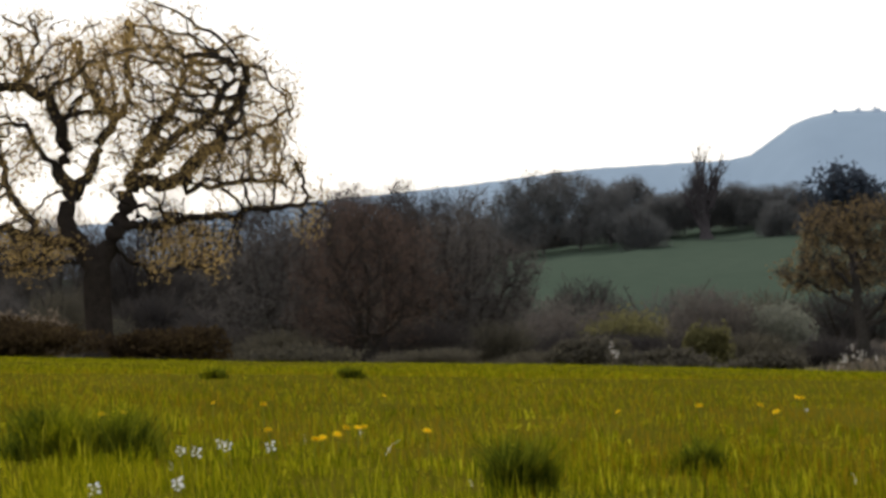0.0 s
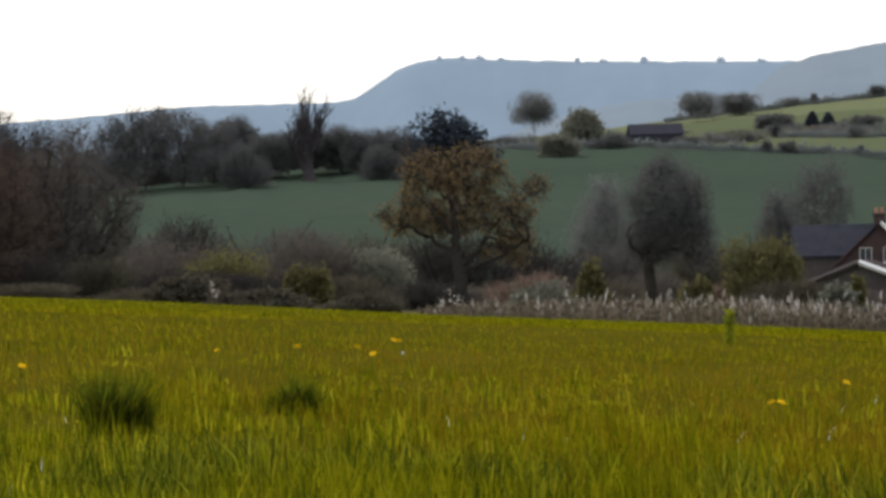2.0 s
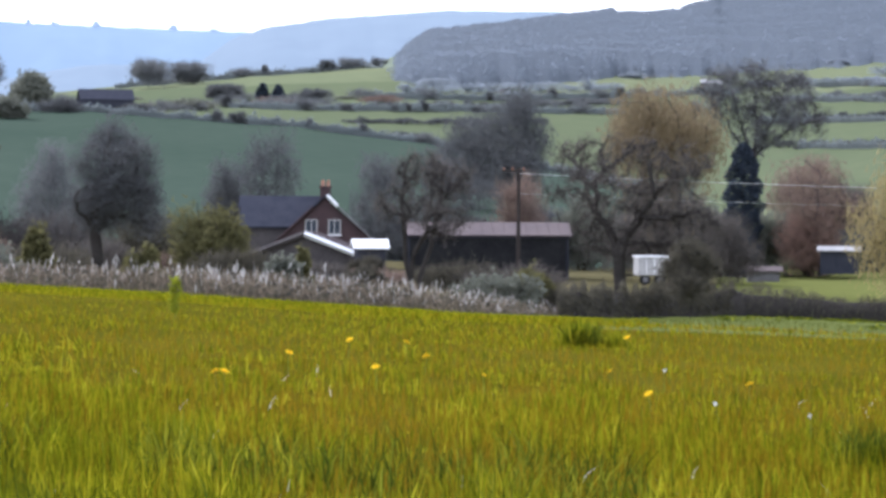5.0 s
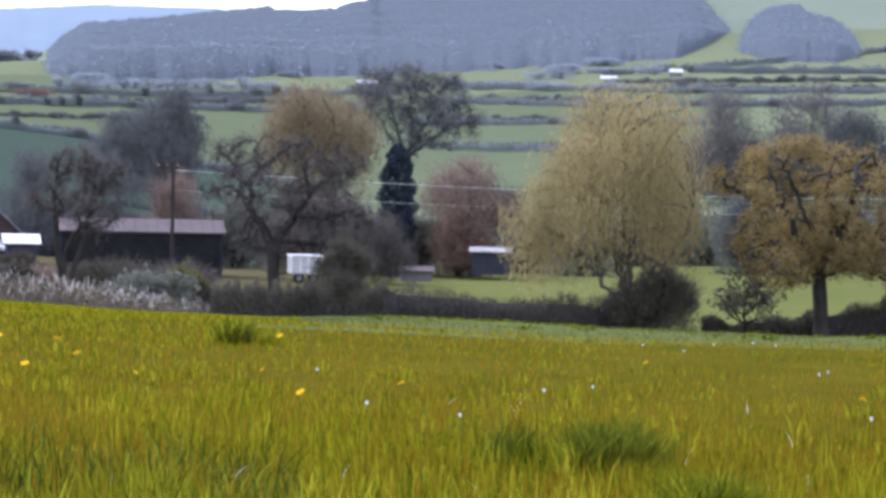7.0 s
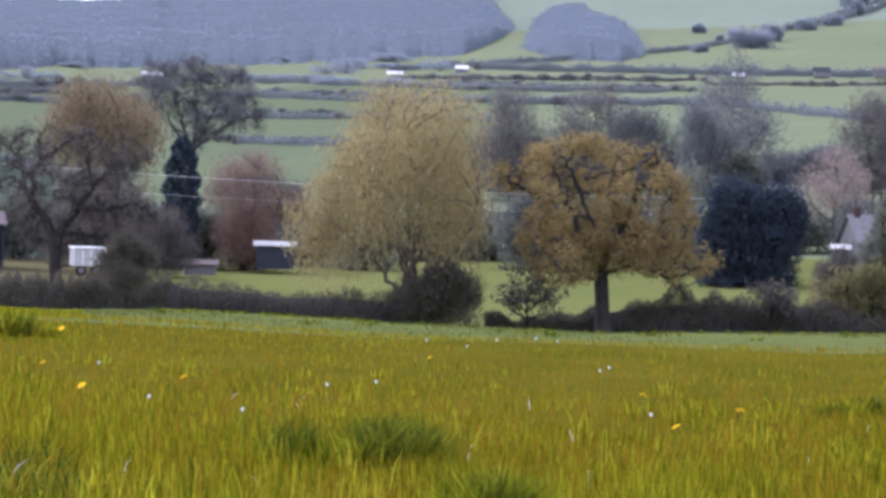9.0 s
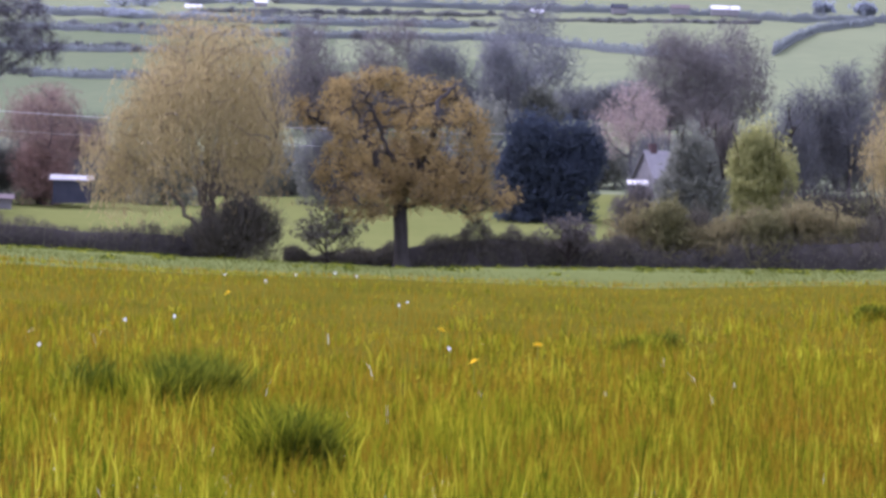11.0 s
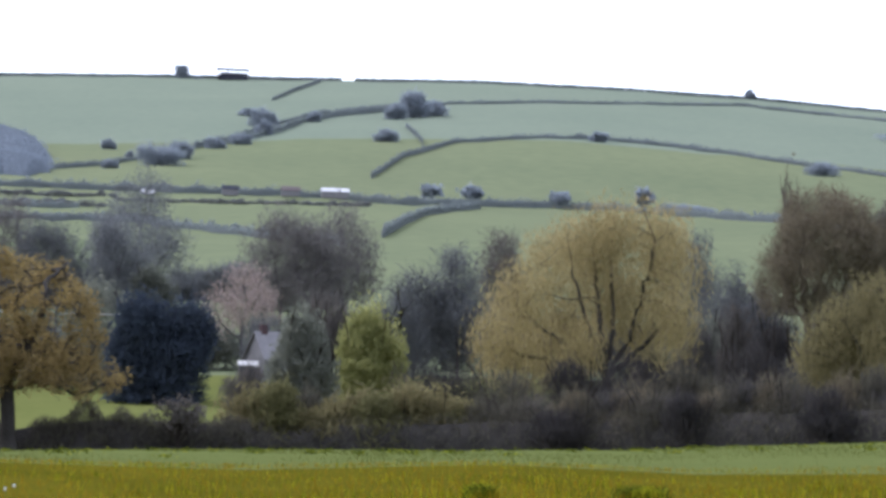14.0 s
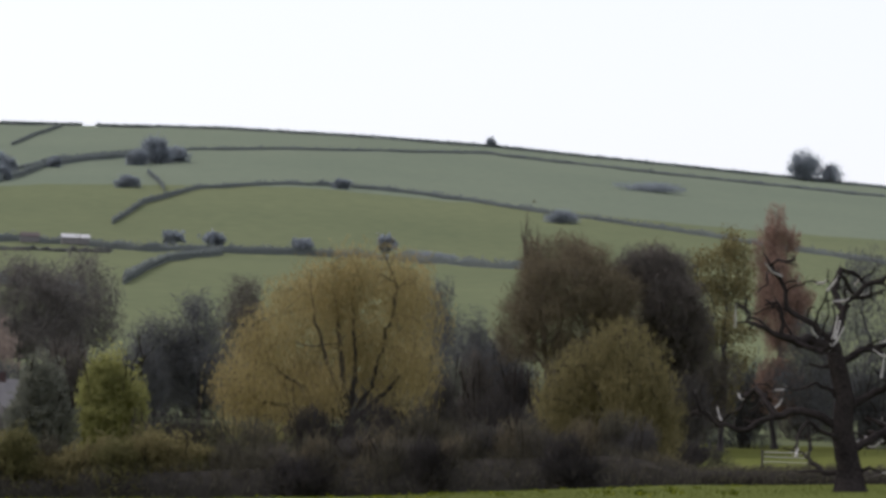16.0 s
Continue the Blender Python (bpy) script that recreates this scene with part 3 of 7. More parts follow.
def grown_tree(name, az, d, foot_el, lobes, leaf, label, bark="bark", goals=420, leaves=9000, size=0.07, seed=1, radius=0.35, fork=0.25, stems=1, wild=0.22, lift=0.0,
               puff=0.35, aspect=1.0, droop=False, limbs_apart=True, category="tree", group="", pipe=2.2, stubs=0, base=None, deep=0.75, thin=0.008, fine=34, leafed=1.0,
               guides=(), stout=0.22, shoots=0):
    """A tree whose limbs grow out into the lobes (bearing, elevation, half width, half height in degrees) of its crown."""
    rng = np.random.default_rng(seed)
    foot = on_ground(az, d)
    if foot_el is not None:
        foot.z = EYE + d * math.tan(radians(foot_el))
    if base is not None:
        foot.z = base
    L = np.array(lobes, dtype=float)
    deg = d * radians(1)
    c = np.stack([(L[:, 0] - az) * deg, 0 * L[:, 0], EYE + d * np.tan(np.radians(L[:, 1])) - foot.z], -1)
    r = np.stack([L[:, 2] * deg, (L[:, 2] + L[:, 3]) / 2 * deg, L[:, 3] * deg], -1)
    W, H = (c[:, 0] + r[:, 0]).max() - (c[:, 0] - r[:, 0]).min(), (c[:, 2] + r[:, 2]).max()
    # lobes sit round the trunk in depth as well, those at the sides nearer its plane
    side = np.abs(c[:, 0]) / (W / 2)
    c[:, 1] = rng.uniform(-1, 1, len(c)) * deep * W / 2 * np.sqrt(np.clip(1 - side ** 2, 0.05, 1))
    vol = r.prod(1) ** 0.75
    k = rng.choice(len(c), goals, p=vol / vol.sum())
    q = rng.normal(size=(goals, 3))
    q *= (rng.uniform(0.15, 1, goals) ** 0.45 / np.linalg.norm(q, axis=1))[:, None]
    G = c[k] + q * r[k]
    G = G[G[:, 2] > 0.12 * H]
    step = H / fine
    low = max(fork * H, step)
    pts, par = [], []
    for s in range(stems):
        a = 6.28 * s / stems
        out = 0.0 if stems == 1 else 0.16
        last = -1
        m = max(2, int(low / step))
        lean = rng.normal(size=2) * 0.015 * H
        for i in range(m + 1):
            u = i / m
            pts.append((math.cos(a) * (0.02 * H * (stems > 1) + out * low * u) + lean[0] * u * u, math.sin(a) * (0.02 * H * (stems > 1) + out * low * u) + lean[1] * u * u, -0.15 + (low + 0.15) * u))
            par.append(last)
            last = len(pts) - 1
    # main limbs that bend through the places given; the first of them is the trunk
    sure = {}
    for gi, line in enumerate(guides):
        q = [np.array([(a - az) * deg, 0.0, EYE + d * math.tan(radians(e)) - foot.z]) for a, e in line]
        if gi == 0:
            pts, par, last = [], [], -1
            q[0][2] = min(q[0][2], 0) - 0.15
        else:
            last = int(np.argmin(np.linalg.norm((np.array(pts) - q[0]) * [1, 0.3, 1], axis=1)))
            q[0] = np.array(pts[last])
        y0 = q[0][1]
        y1 = y0 + (rng.uniform(-1, 1) * deep * W * 0.3 if gi else 0.0)
        total = sum(np.linalg.norm(b - a) for a, b in zip(q, q[1:]))
        gone = 0.0
        for a, b in zip(q, q[1:]):
            ln = np.linalg.norm(b - a)
            m = max(1, int(round(ln / step)))
            for i in range(0 if last < 0 else 1, m + 1):
                u = (gone + ln * i / m) / total
                p = a + (b - a) * i / m + rng.normal(size=3) * 0.22 * step * (gi > 0)
                p[1] = y0 + (y1 - y0) * u
                pts.append(tuple(p))
                par.append(last)
                last = len(pts) - 1
                sure[last] = radius * (stout[gi - 1] if isinstance(stout, tuple) else stout) * (1 - 0.92 * u) if gi else radius * (1 - 0.35 * u)
            gone += ln
    N, P = colonise(rng, G, (pts, par), step, step * 1.3, wild, lift)
    n = len(N)
    load = np.zeros(n)
    kids = [[] for _ in range(n)]
    for i in range(n):
        if P[i] >= 0:
            kids[P[i]].append(i)
    for i in range(n - 1, -1, -1):
        if not kids[i]:
            load[i] = 1
        if P[i] >= 0:
            load[P[i]] += load[i]
    R = load ** (1 / pipe)
    R = np.maximum(R * radius / R[P < 0].max(), thin * d / 130)
    for i, least in sure.items():
        R[i] = max(R[i], least)
    for i in range(n):
        z = N[i, 2]
        if z < low * 0.45:
            R[i] *= 1 + 0.5 * (1 - max(0, z) / (low * 0.45)) ** 2
    chains, owner, todo = [], [], [(s, 0) for s in range(n) if P[s] < 0]
    while todo:
        i, own = todo.pop()
        line = [i] if P[i] < 0 else [P[i], i]
        big = own
        if own == 0 and P[i] >= 0 and R[i] > 0.3 * radius:
            big = len(chains) + 1
        j = i
        while kids[j]:
            order = sorted(kids[j], key=lambda x: -load[x])
            for o in order[1:]:
                todo.append((o, big))
            j = order[0]
            line.append(j)
        rad = R[line].copy()
        if P[i] >= 0:
            rad[0] = min(rad[0], rad[1] * 1.15)
        rad[-1] *= 0.55
        if len(line) > 1:
            chains.append((N[line], rad))
            owner.append(big)
    ob = new(name, None)
    ob.empty_display_size = 0.5
    ob.location = foot
    ob.rotation_euler = (0, 0, radians(-az))
    sides = [9 if ch[1][1] > 0.5 * radius else 6 if ch[1][1] > 0.2 * radius else 4 if ch[1][1] > 0.1 * radius and d < 220 else 3 for ch in chains]
    for g in (sorted(set(owner)) if limbs_apart else [0]):
        pick = [i for i in range(len(chains)) if owner[i] == g or not limbs_apart]
        v, f = tubes([chains[i] for i in pick], [sides[i] for i in pick])
        smooth(part_np("trunk" if g == 0 else "limb", v, f, M[bark], ob))
    ends = np.array([i for i in range(n) if load[i] <= 3 and N[i, 2] > 0.16 * H])
    if leafed < 1:
        # leaves in clusters, with bare ends between them
        ends = rng.permutation(ends)[:int(len(ends) * leafed)]
    if leaves:
        at_ = ends[rng.integers(0, len(ends), leaves)]
        pick = N[at_] + np.clip(rng.normal(size=(leaves, 3)), -1.6, 1.6) * puff
        if droop:
            pick[:, 2] -= rng.exponential(puff * 1.2, leaves)
            v, f = sprays(rng, pick, size, aspect)
        elif leaf in TWIGGY:
            v, f = twigs(rng, pick, N[at_] - N[np.maximum(P[at_], 0)] + np.array([0, 0, 0.25 * step]), 0.0042 * d * (0.75 if d > 500 else 1.0), 0.00017 * d)
        else:
            v, f = cards(rng, pick, size, 0, aspect)
        part_np("crown", v, f, M[leaf], ob)
    if shoots:
        fine_ends = np.array([i for i in range(n) if load[i] <= 6 and P[i] >= 0 and N[i, 2] > 0.2 * H])
        k = fine_ends[rng.integers(0, len(fine_ends), shoots)]
        v, f = twigs(rng, N[k] + rng.normal(size=(shoots, 3)) * step * 0.5, N[k] - N[P[k]] + np.array([0, 0, 0.2 * step]), 2.0 * step, 0.00012 * d, 0.8)
        tagged(part_np("brushwood", v, f, M[bark], ob), kind="stuff")
    for ch in rng.permutation(len(chains))[:stubs] if stubs else ():
        p, rr = chains[ch]
        w = p[-1] - p[-2]
        w = w / (np.linalg.norm(w) + 1e-9)
        e = np.stack([p[-1] - 0.35 * w, p[-1] + 0.05 * w, p[-1] + (0.3 * w + [0, 0, 0.15]) * rng.uniform(0.5, 1.3)])
        v, f = tubes([(e, np.array([1.3, 1.1, 0.6]) * max(rr[-1], 0.03))], [5])
        part_np("broken_stub", v, f, M["bleached"], ob, "pale bleached broken stub")
    return tagged(ob, label, category, group)


def sprays(rng, centres, size, aspect):
    """Narrow hanging leaf sprays."""
    n = len(centres)
    up = np.stack([rng.normal(size=n) * 0.35, rng.normal(size=n) * 0.35, np.ones(n)], -1)
    th = rng.uniform(0, 6.28, n)
    s = (size * rng.uniform(0.6, 1.4, n))[:, None]
    e = np.stack([np.cos(th), np.sin(th), 0 * th], -1) * s * aspect
    c = np.asarray(centres)
    v = np.stack([c + up * s * 0.6, c - up * s * 0.4 - e, c - up * s * 0.5 + e], 1).reshape(-1, 3)
    return v, np.arange(3 * n).reshape(-1, 3)


def blob(rng, n, rx, ry, rz, rough=0.35):
    """Points near the skin of an uneven mound or crown."""
    k = 11
    c = rng.normal(size=(k, 3))
    c /= np.linalg.norm(c, axis=1)[:, None]
    c *= rng.uniform(0.35, 0.66, (k, 1))
    c[0] = 0
    rad = rng.uniform(0.3, 0.48, k) * (1 + rough * rng.uniform(-0.3, 0.3, k))
    rad[0] = 0.62
    which = rng.choice(k, n, p=rad ** 2 / (rad ** 2).sum())
    p = rng.normal(size=(n, 3))
    p /= np.linalg.norm(p, axis=1)[:, None]
    r = rng.uniform(0.1, 1.0, n) ** 0.35 * (1 + 0.12 * rng.normal(size=n))
    return (c[which] + p * (r * rad[which])[:, None]) * np.array([rx, ry, rz]) * 1.02


def conifer(name, az, d, top, wide, label, leaf="fir", n=5000, size=0.3, seed=3, column=False, base=None):
    rng = np.random.default_rng(seed)
    foot = on_ground(az, d)
    if base is not None:
        foot.z = base
    h = EYE + d * math.tan(radians(top)) - foot.z
    w = d * math.tan(radians(wide / 2))
    ob = new(name, None)
    ob.location = foot
    bm = cone(bmesh.new(), (0, 0, -0.2), (0, 0, h * 0.95), h * 0.025, 0.02, 8)
    part("trunk", bm, M["bark_far"], ob)
    u = rng.uniform(0.02, 1, n)
    prof = np.where(u > 0.55, np.sqrt(np.clip(1 - ((u - 0.55) / 0.45) ** 2, 0, 1)), 0.75 + 0.25 * u / 0.55) if column else (1 - u) ** 0.75
    th = rng.uniform(0, 6.28, n)
    lay = 0.82 + 0.18 * np.sin(u * h * 3.2 + 2 * np.sin(th * 3))
    r = w * prof * lay * rng.uniform(0.3, 1, n) ** 0.35
    c = np.stack([np.cos(th) * r, np.sin(th) * r, u * h - 0.12 * r], -1)
    v, f = cards(rng, c, size, 0.3)
    part_np("crown", v, f, M[leaf], ob)
    return tagged(ob, label, "tree")


def bush(name, az, d, top, wide, leaf, label, n=2500, size=0.14, seed=5, deep=0.8, category="bush", base=None, group=""):
    """A dense rounded shrub: stems and an uneven mound of leaves."""
    rng = np.random.default_rng(seed)
    foot = on_ground(az, d)
    if base is not None:
        foot.z = base
    h = EYE + d * math.tan(radians(top)) - foot.z
    w = d * math.tan(radians(wide / 2))
    ob = new(name, None)
    ob.location = foot
    ob.rotation_euler = (0, 0, radians(-az))
    stems = []
    for k in range(9):
        a, s = rng.uniform(0, 6.28), rng.uniform(0.2, 0.75)
        e = np.array([math.cos(a) * w * s, math.sin(a) * w * s * deep, h * rng.uniform(0.6, 0.92)])
        q = np.linspace(0, 1, 5)[:, None]
        stems.append((q * e + np.array([0, 0, -0.1]) + rng.normal(size=(5, 3)) * 0.03 * h, np.linspace(0.016, 0.005, 5) * abs(h)))
    v, f = tubes(stems, [5] * len(stems))
    tagged(part_np("brushwood", v, f, M["bark"], ob), kind="stuff")
    n = int(n * 1.0)
    size *= 0.86
    c = blob(rng, n, w, w * deep, h * 0.5)
    c[:, 2] += h * 0.46 + (rng.uniform(size=n) < 0.3) * np.minimum(rng.exponential(0.06 * abs(h), n), 0.16 * abs(h)) * (c[:, 2] > 0)
    m = n // 4
    th, rr = rng.uniform(0, 6.28, m), rng.uniform(0.5, 0.9, m)
    skirt = np.stack([np.cos(th) * rr * w, np.sin(th) * rr * w * deep, rng.uniform(0, 0.5, m) * h], -1)
    c = np.concatenate([c[c[:, 2] > 0], skirt])
    if leaf in TWIGGY and d > 100:
        # leafless: shoots fanning up and out from the foot, through the whole crown
        c = np.concatenate([c, c[rng.integers(0, len(c), len(c) // 4)] * rng.uniform(0.4, 0.95, (len(c) // 4, 1))])
        v, f = twigs(rng, c, c + np.array([0, 0, 0.35 * abs(h)]), min(0.0048 * d, 0.3 * abs(h)), 0.00019 * d)
    elif d > 100:
        # in leaf: small sprays through the outer half of the crown
        c = np.concatenate([c, c[rng.integers(0, len(c), len(c) // 3)] * rng.uniform(0.6, 0.97, (len(c) // 3, 1))])
        v, f = twigs(rng, c, c, min(0.0042 * d, 0.25 * abs(h)), 0.00042 * d, 0.9)
    else:
        v, f = cards(rng, c, size)
    part_np("crown", v, f, M[leaf], ob)
    return tagged(ob, label, category, group)


def hedge_line(name, pts, height, depth, leaf, label, n, size, seed, gaps=0.0, rough=0.3, kind="", ragged=0.5):
    """A hedge along ground points (bearing, distance): a woody core, darkened for the shade inside, and leaf sprays
    with a ragged top. height: number or curve of bearing.
    """
    rng = np.random.default_rng(seed)
    P = np.array([at(a, d) for a, d in pts])
    Az = np.array([a for a, _ in pts])
    Dd = np.array([d for _, d in pts])
    seg = np.concatenate([[0], np.cumsum(np.linalg.norm(np.diff(P, axis=0), axis=1))])
    L = seg[-1]
    hh = height if callable(height) else (lambda a: 0 * a + height)

    def along(s):
        a = np.interp(s, seg, Az)
        x, y = np.interp(s, seg, P[:, 0]), np.interp(s, seg, P[:, 1])
        return a, np.stack([x, y, terrain(a, np.hypot(x, y))], -1)

    def lump(s):
        return np.array([1 + rough * noise.noise(Vector((q / (2.2 * depth), seed, 0))) + rough * ragged * noise.noise(Vector((q / (0.6 * depth), seed, 4))) for q in s])

    ob = new(name, None)
    k = max(8, min(160, int(L / (depth * 0.8))))
    s = np.linspace(0, L, k)
    a, c = along(s)
    h = hh(a) * lump(s)
    away = c[:, :2] / np.linalg.norm(c[:, :2], axis=1)[:, None]
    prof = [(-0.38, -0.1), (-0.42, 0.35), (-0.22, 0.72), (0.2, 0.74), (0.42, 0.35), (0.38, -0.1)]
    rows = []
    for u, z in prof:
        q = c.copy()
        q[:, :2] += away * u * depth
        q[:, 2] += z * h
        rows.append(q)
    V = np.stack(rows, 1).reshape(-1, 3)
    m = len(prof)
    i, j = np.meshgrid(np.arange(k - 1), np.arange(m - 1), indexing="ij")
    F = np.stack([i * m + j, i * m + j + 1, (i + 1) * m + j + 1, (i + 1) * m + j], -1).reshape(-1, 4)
    # dark bark on the core puts the inner shade into its colour
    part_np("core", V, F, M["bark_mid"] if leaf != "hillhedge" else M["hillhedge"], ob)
    s = rng.uniform(0, L, n)
    a, c = along(s)
    h = hh(a) * lump(s)
    away = c[:, :2] / np.linalg.norm(c[:, :2], axis=1)[:, None]
    th = rng.uniform(-0.3, math.pi + 0.3, n)
    r = rng.uniform(0.6, 1.08, n)
    c[:, :2] += away * (np.cos(th) * r * 0.52 * depth)[:, None]
    c[:, 2] += np.clip(0.35 + np.sin(th) * 0.62 * r, 0, 1.2) * h
    dm = float(np.mean(Dd))
    if dm < 400:
        v, f = twigs(rng, c, np.stack([rng.normal(size=n) * 0.4, rng.normal(size=n) * 0.4, np.ones(n)], -1), 0.0036 * dm, 0.00022 * dm)
    else:
        v, f = cards(rng, c, size, 0, 0.6)
    tagged(part_np("foliage", v, f, M[leaf], ob), kind="stuff")
    return tagged(ob, label, "hedge", kind=kind)


# ---------------------------------------------------------------- large trees
BIG_OAK = [(-9.25, 3.08, 0.76, 0.63), (-7.37, 3.25, 0.63, 0.51), (-9.06, 1.81, 1.14, 0.51), (-5.68, 1.77, 1.14, 0.57), (-5.96, 3.81, 1.14, 0.89), (-6.45, 5.35, 1.39, 1.27), (-7.88, 5.66, 1.14, 1.27), (-4.61, 5.53, 1.14, 1.14), (-4.32, 3.61, 1.39, 0.95), (-8.86, 6.07, 0.95, 1.08), (-6.45, 6.61, 1.14, 0.76), (-3.76, 4.6, 0.76, 1.01),
           (-6.08, 6.34, 1.4, 1.0), (-4.33, 5.89, 1.02, 1.1), (-3.88, 4.86, 0.89, 1.02), (-7.99, 6.04, 1.15, 1.1), (-9.37, 5.84, 1.02, 1.1), (-11.11, 5.53, 1.4, 1.5), (-10.45, 3.88, 1.5, 1.15), (-4.44, 3.87, 1.15, 0.76),
           (-3.46, 3.06, 1.02, 0.64), (-2.99, 2.4, 0.5, 0.7), (-5.43, 1.76, 0.89, 0.6), (-9.05, 2.06, 1.15, 0.5), (-6.55, 4.6, 1.15, 1.02), (-8.44, 4.3, 1.02, 0.89), (-5.31, 4.16, 0.89, 1.02), (-11.37, 2.54, 1.02, 0.76)]
OAK_LIMBS = [[(-7.68, -0.05), (-7.72, 0.73), (-7.68, 1.49)], [(-7.71, 1.43), (-8.06, 1.99), (-8.31, 2.4), (-8.33, 2.78), (-8.1, 3.21), (-7.8, 3.45), (-7.66, 3.83), (-7.47, 4.28), (-7.17, 4.73), (-6.83, 5.11), (-6.7, 5.74), (-6.74, 6.43), (-6.73, 7.12)], [(-8.1, 3.21), (-8.42, 3.61), (-8.71, 3.93), (-8.97, 4.26), (-9.08, 4.68), (-9.44, 4.79)], [(-8.36, 3.57), (-8.26, 4.1), (-8.35, 4.74), (-8.55, 5.31), (-9.14, 5.52), (-9.63, 5.6)], [(-8.12, 2.02), (-8.61, 2.14), (-9.17, 2.22), (-9.78, 2.41), (-10.51, 2.69)], [(-9.04, 2.21), (-9.2, 2.8), (-9.55, 3.15), (-9.66, 3.66), (-9.82, 4.1)], [(-7.61, 1.49), (-7.23, 2.23), (-6.98, 2.91), (-6.79, 3.35), (-6.58, 3.97), (-6.28, 4.46), (-5.88, 4.82), (-5.63, 5.29), (-5.53, 5.82)], [(-7.17, 4.73), (-7.64, 5.53), (-7.86, 6.16), (-7.8, 6.72)], [(-6.79, 3.35), (-6.21, 3.29), (-5.7, 3.33), (-5.43, 3.73), (-4.91, 4.07), (-4.27, 4.24), (-3.62, 4.47), (-3.19, 4.7)], [(-6.66, 3.72), (-6.34, 3.77), (-6.04, 4.13), (-5.52, 4.43), (-5.01, 4.63), (-4.83, 5.05), (-4.34, 5.77)], [(-7.14, 2.32), (-6.38, 2.34), (-5.65, 2.43), (-4.99, 2.47), (-4.61, 2.42), (-4.22, 2.59), (-3.72, 2.5), (-3.2, 2.67), (-2.62, 2.54)], [(-6.88, 2.97), (-6.24, 2.75), (-5.87, 2.47)], [(-5.53, 3.54), (-5.62, 3.01), (-5.23, 3.15), (-4.47, 3.21), (-3.83, 3.23), (-3.2, 3.11)], [(-7.13, 1.65), (-6.56, 1.33), (-6.06, 1.27), (-5.51, 1.41), (-4.89, 1.23)], [(-4.91, 4.07), (-4.65, 4.58), (-4.38, 5.01), (-4.09, 5.63)], [(-8.35, 4.74), (-8.04, 5.04), (-7.29, 4.94), (-6.83, 5.05)], [(-7.83, 1.52), (-8.45, 1.59), (-9.08, 1.56), (-9.82, 1.47)]]
grown_tree("oak_tree", -7.65, 104, None, BIG_OAK, "oak", "large old oak with spreading gnarled limbs and sparse golden young leaves", guides=OAK_LIMBS, stout=(0.62, 0.34, 0.34, 0.55, 0.26, 0.66, 0.22, 0.42, 0.36, 0.42, 0.22, 0.2, 0.16, 0.24, 0.18, 0.14), shoots=5000, goals=3300, leaves=34000, leafed=0.75, size=0.064, seed=25, radius=0.56, fork=0.19, wild=0.3, puff=0.3, base=0.2, pipe=2.45, thin=0.02, fine=46)
HEDGE_OAK = [(36.73, -1.33, 0.7, 0.38), (38.62, -1.07, 0.76, 0.48), (37.48, -0.92, 0.76, 0.51), (36.39, 1.17, 0.66, 0.45), (37.14, 1.31, 0.51, 0.36), (38.27, 1.08, 0.76, 0.38), (39.04, 0.6, 0.45, 0.51), (39.18, -0.22, 0.48, 0.45), (39.64, -1.15, 0.61, 0.23), (35.77, 0.59, 0.74, 0.38), (37.04, 0.3, 0.76, 0.57),
             (38.17, 0.2, 0.76, 0.57), (38.51, -0.68, 0.76, 0.4), (36.56, -0.6, 0.64, 0.45), (37.5, -0.5, 0.8, 0.5), (36.3, 0.1, 0.6, 0.45), (38.9, -0.75, 0.5, 0.35)]
HEDGE_OAK_LIMBS = [[(37.67, -2.69), (37.62, -1.99), (37.57, -1.43), (37.56, -1.11)], [(37.51, -1.24), (37.32, -0.86), (37.02, -0.49), (36.82, 0.01), (36.67, 0.38), (36.41, 0.88), (36.07, 1.24)], [(36.82, 0.01), (36.3, 0.11), (35.87, 0.35), (35.48, 0.53), (35.21, 0.71)], [(37.56, -1.17), (37.51, -0.6), (37.27, -0.1), (37.06, 0.39), (36.79, 0.89), (36.9, 1.4)], [(37.61, -1.17), (37.99, -0.59), (38.2, 0.06), (38.32, 0.57), (38.82, 0.46), (39.35, 0.33)], [(38.32, 0.57), (38.41, 1.06), (38.81, 1.38)], [(37.99, -0.59), (37.71, 0.29), (37.79, 0.93), (37.92, 1.42)], [(37.75, -1.48), (38.2, -1.28), (38.65, -1.34), (39.04, -1.53), (39.42, -1.43), (39.87, -1.21)], [(37.53, -1.62), (37.15, -1.55), (36.8, -1.74)], [(37.37, -0.86), (36.72, -0.95), (36.1, -1.1), (35.65, -1.05)], [(37.95, -0.78), (38.6, -0.56), (39.24, -0.67), (39.82, -0.84)]]
grown_tree("oak_tree", 37.6, 133, None, HEDGE_OAK, "oak2", "rounded oak with golden-brown young leaves in the hedge", bark="bark_mid", guides=HEDGE_OAK_LIMBS, stout=(0.5, 0.34, 0.5, 0.5, 0.3, 0.34, 0.3, 0.22, 0.24, 0.28), shoots=4000, goals=1500, leaves=32000, size=0.075, seed=44, radius=0.38, fork=0.2, wild=0.42, puff=0.25, pipe=2.15, thin=0.012, fine=40, leafed=0.45)
FAN_WILLOW = [(32.64, 1.73, 0.89, 0.87), (33.85, 1.69, 0.96, 0.96), (34.26, 0.36, 0.64, 1.02), (32.09, 0.63, 0.89, 0.89), (31.35, -0.34, 0.61, 1.02), (32.86, 0.46, 1.02, 1.02), (34.1, -0.3, 0.5, 0.6)]
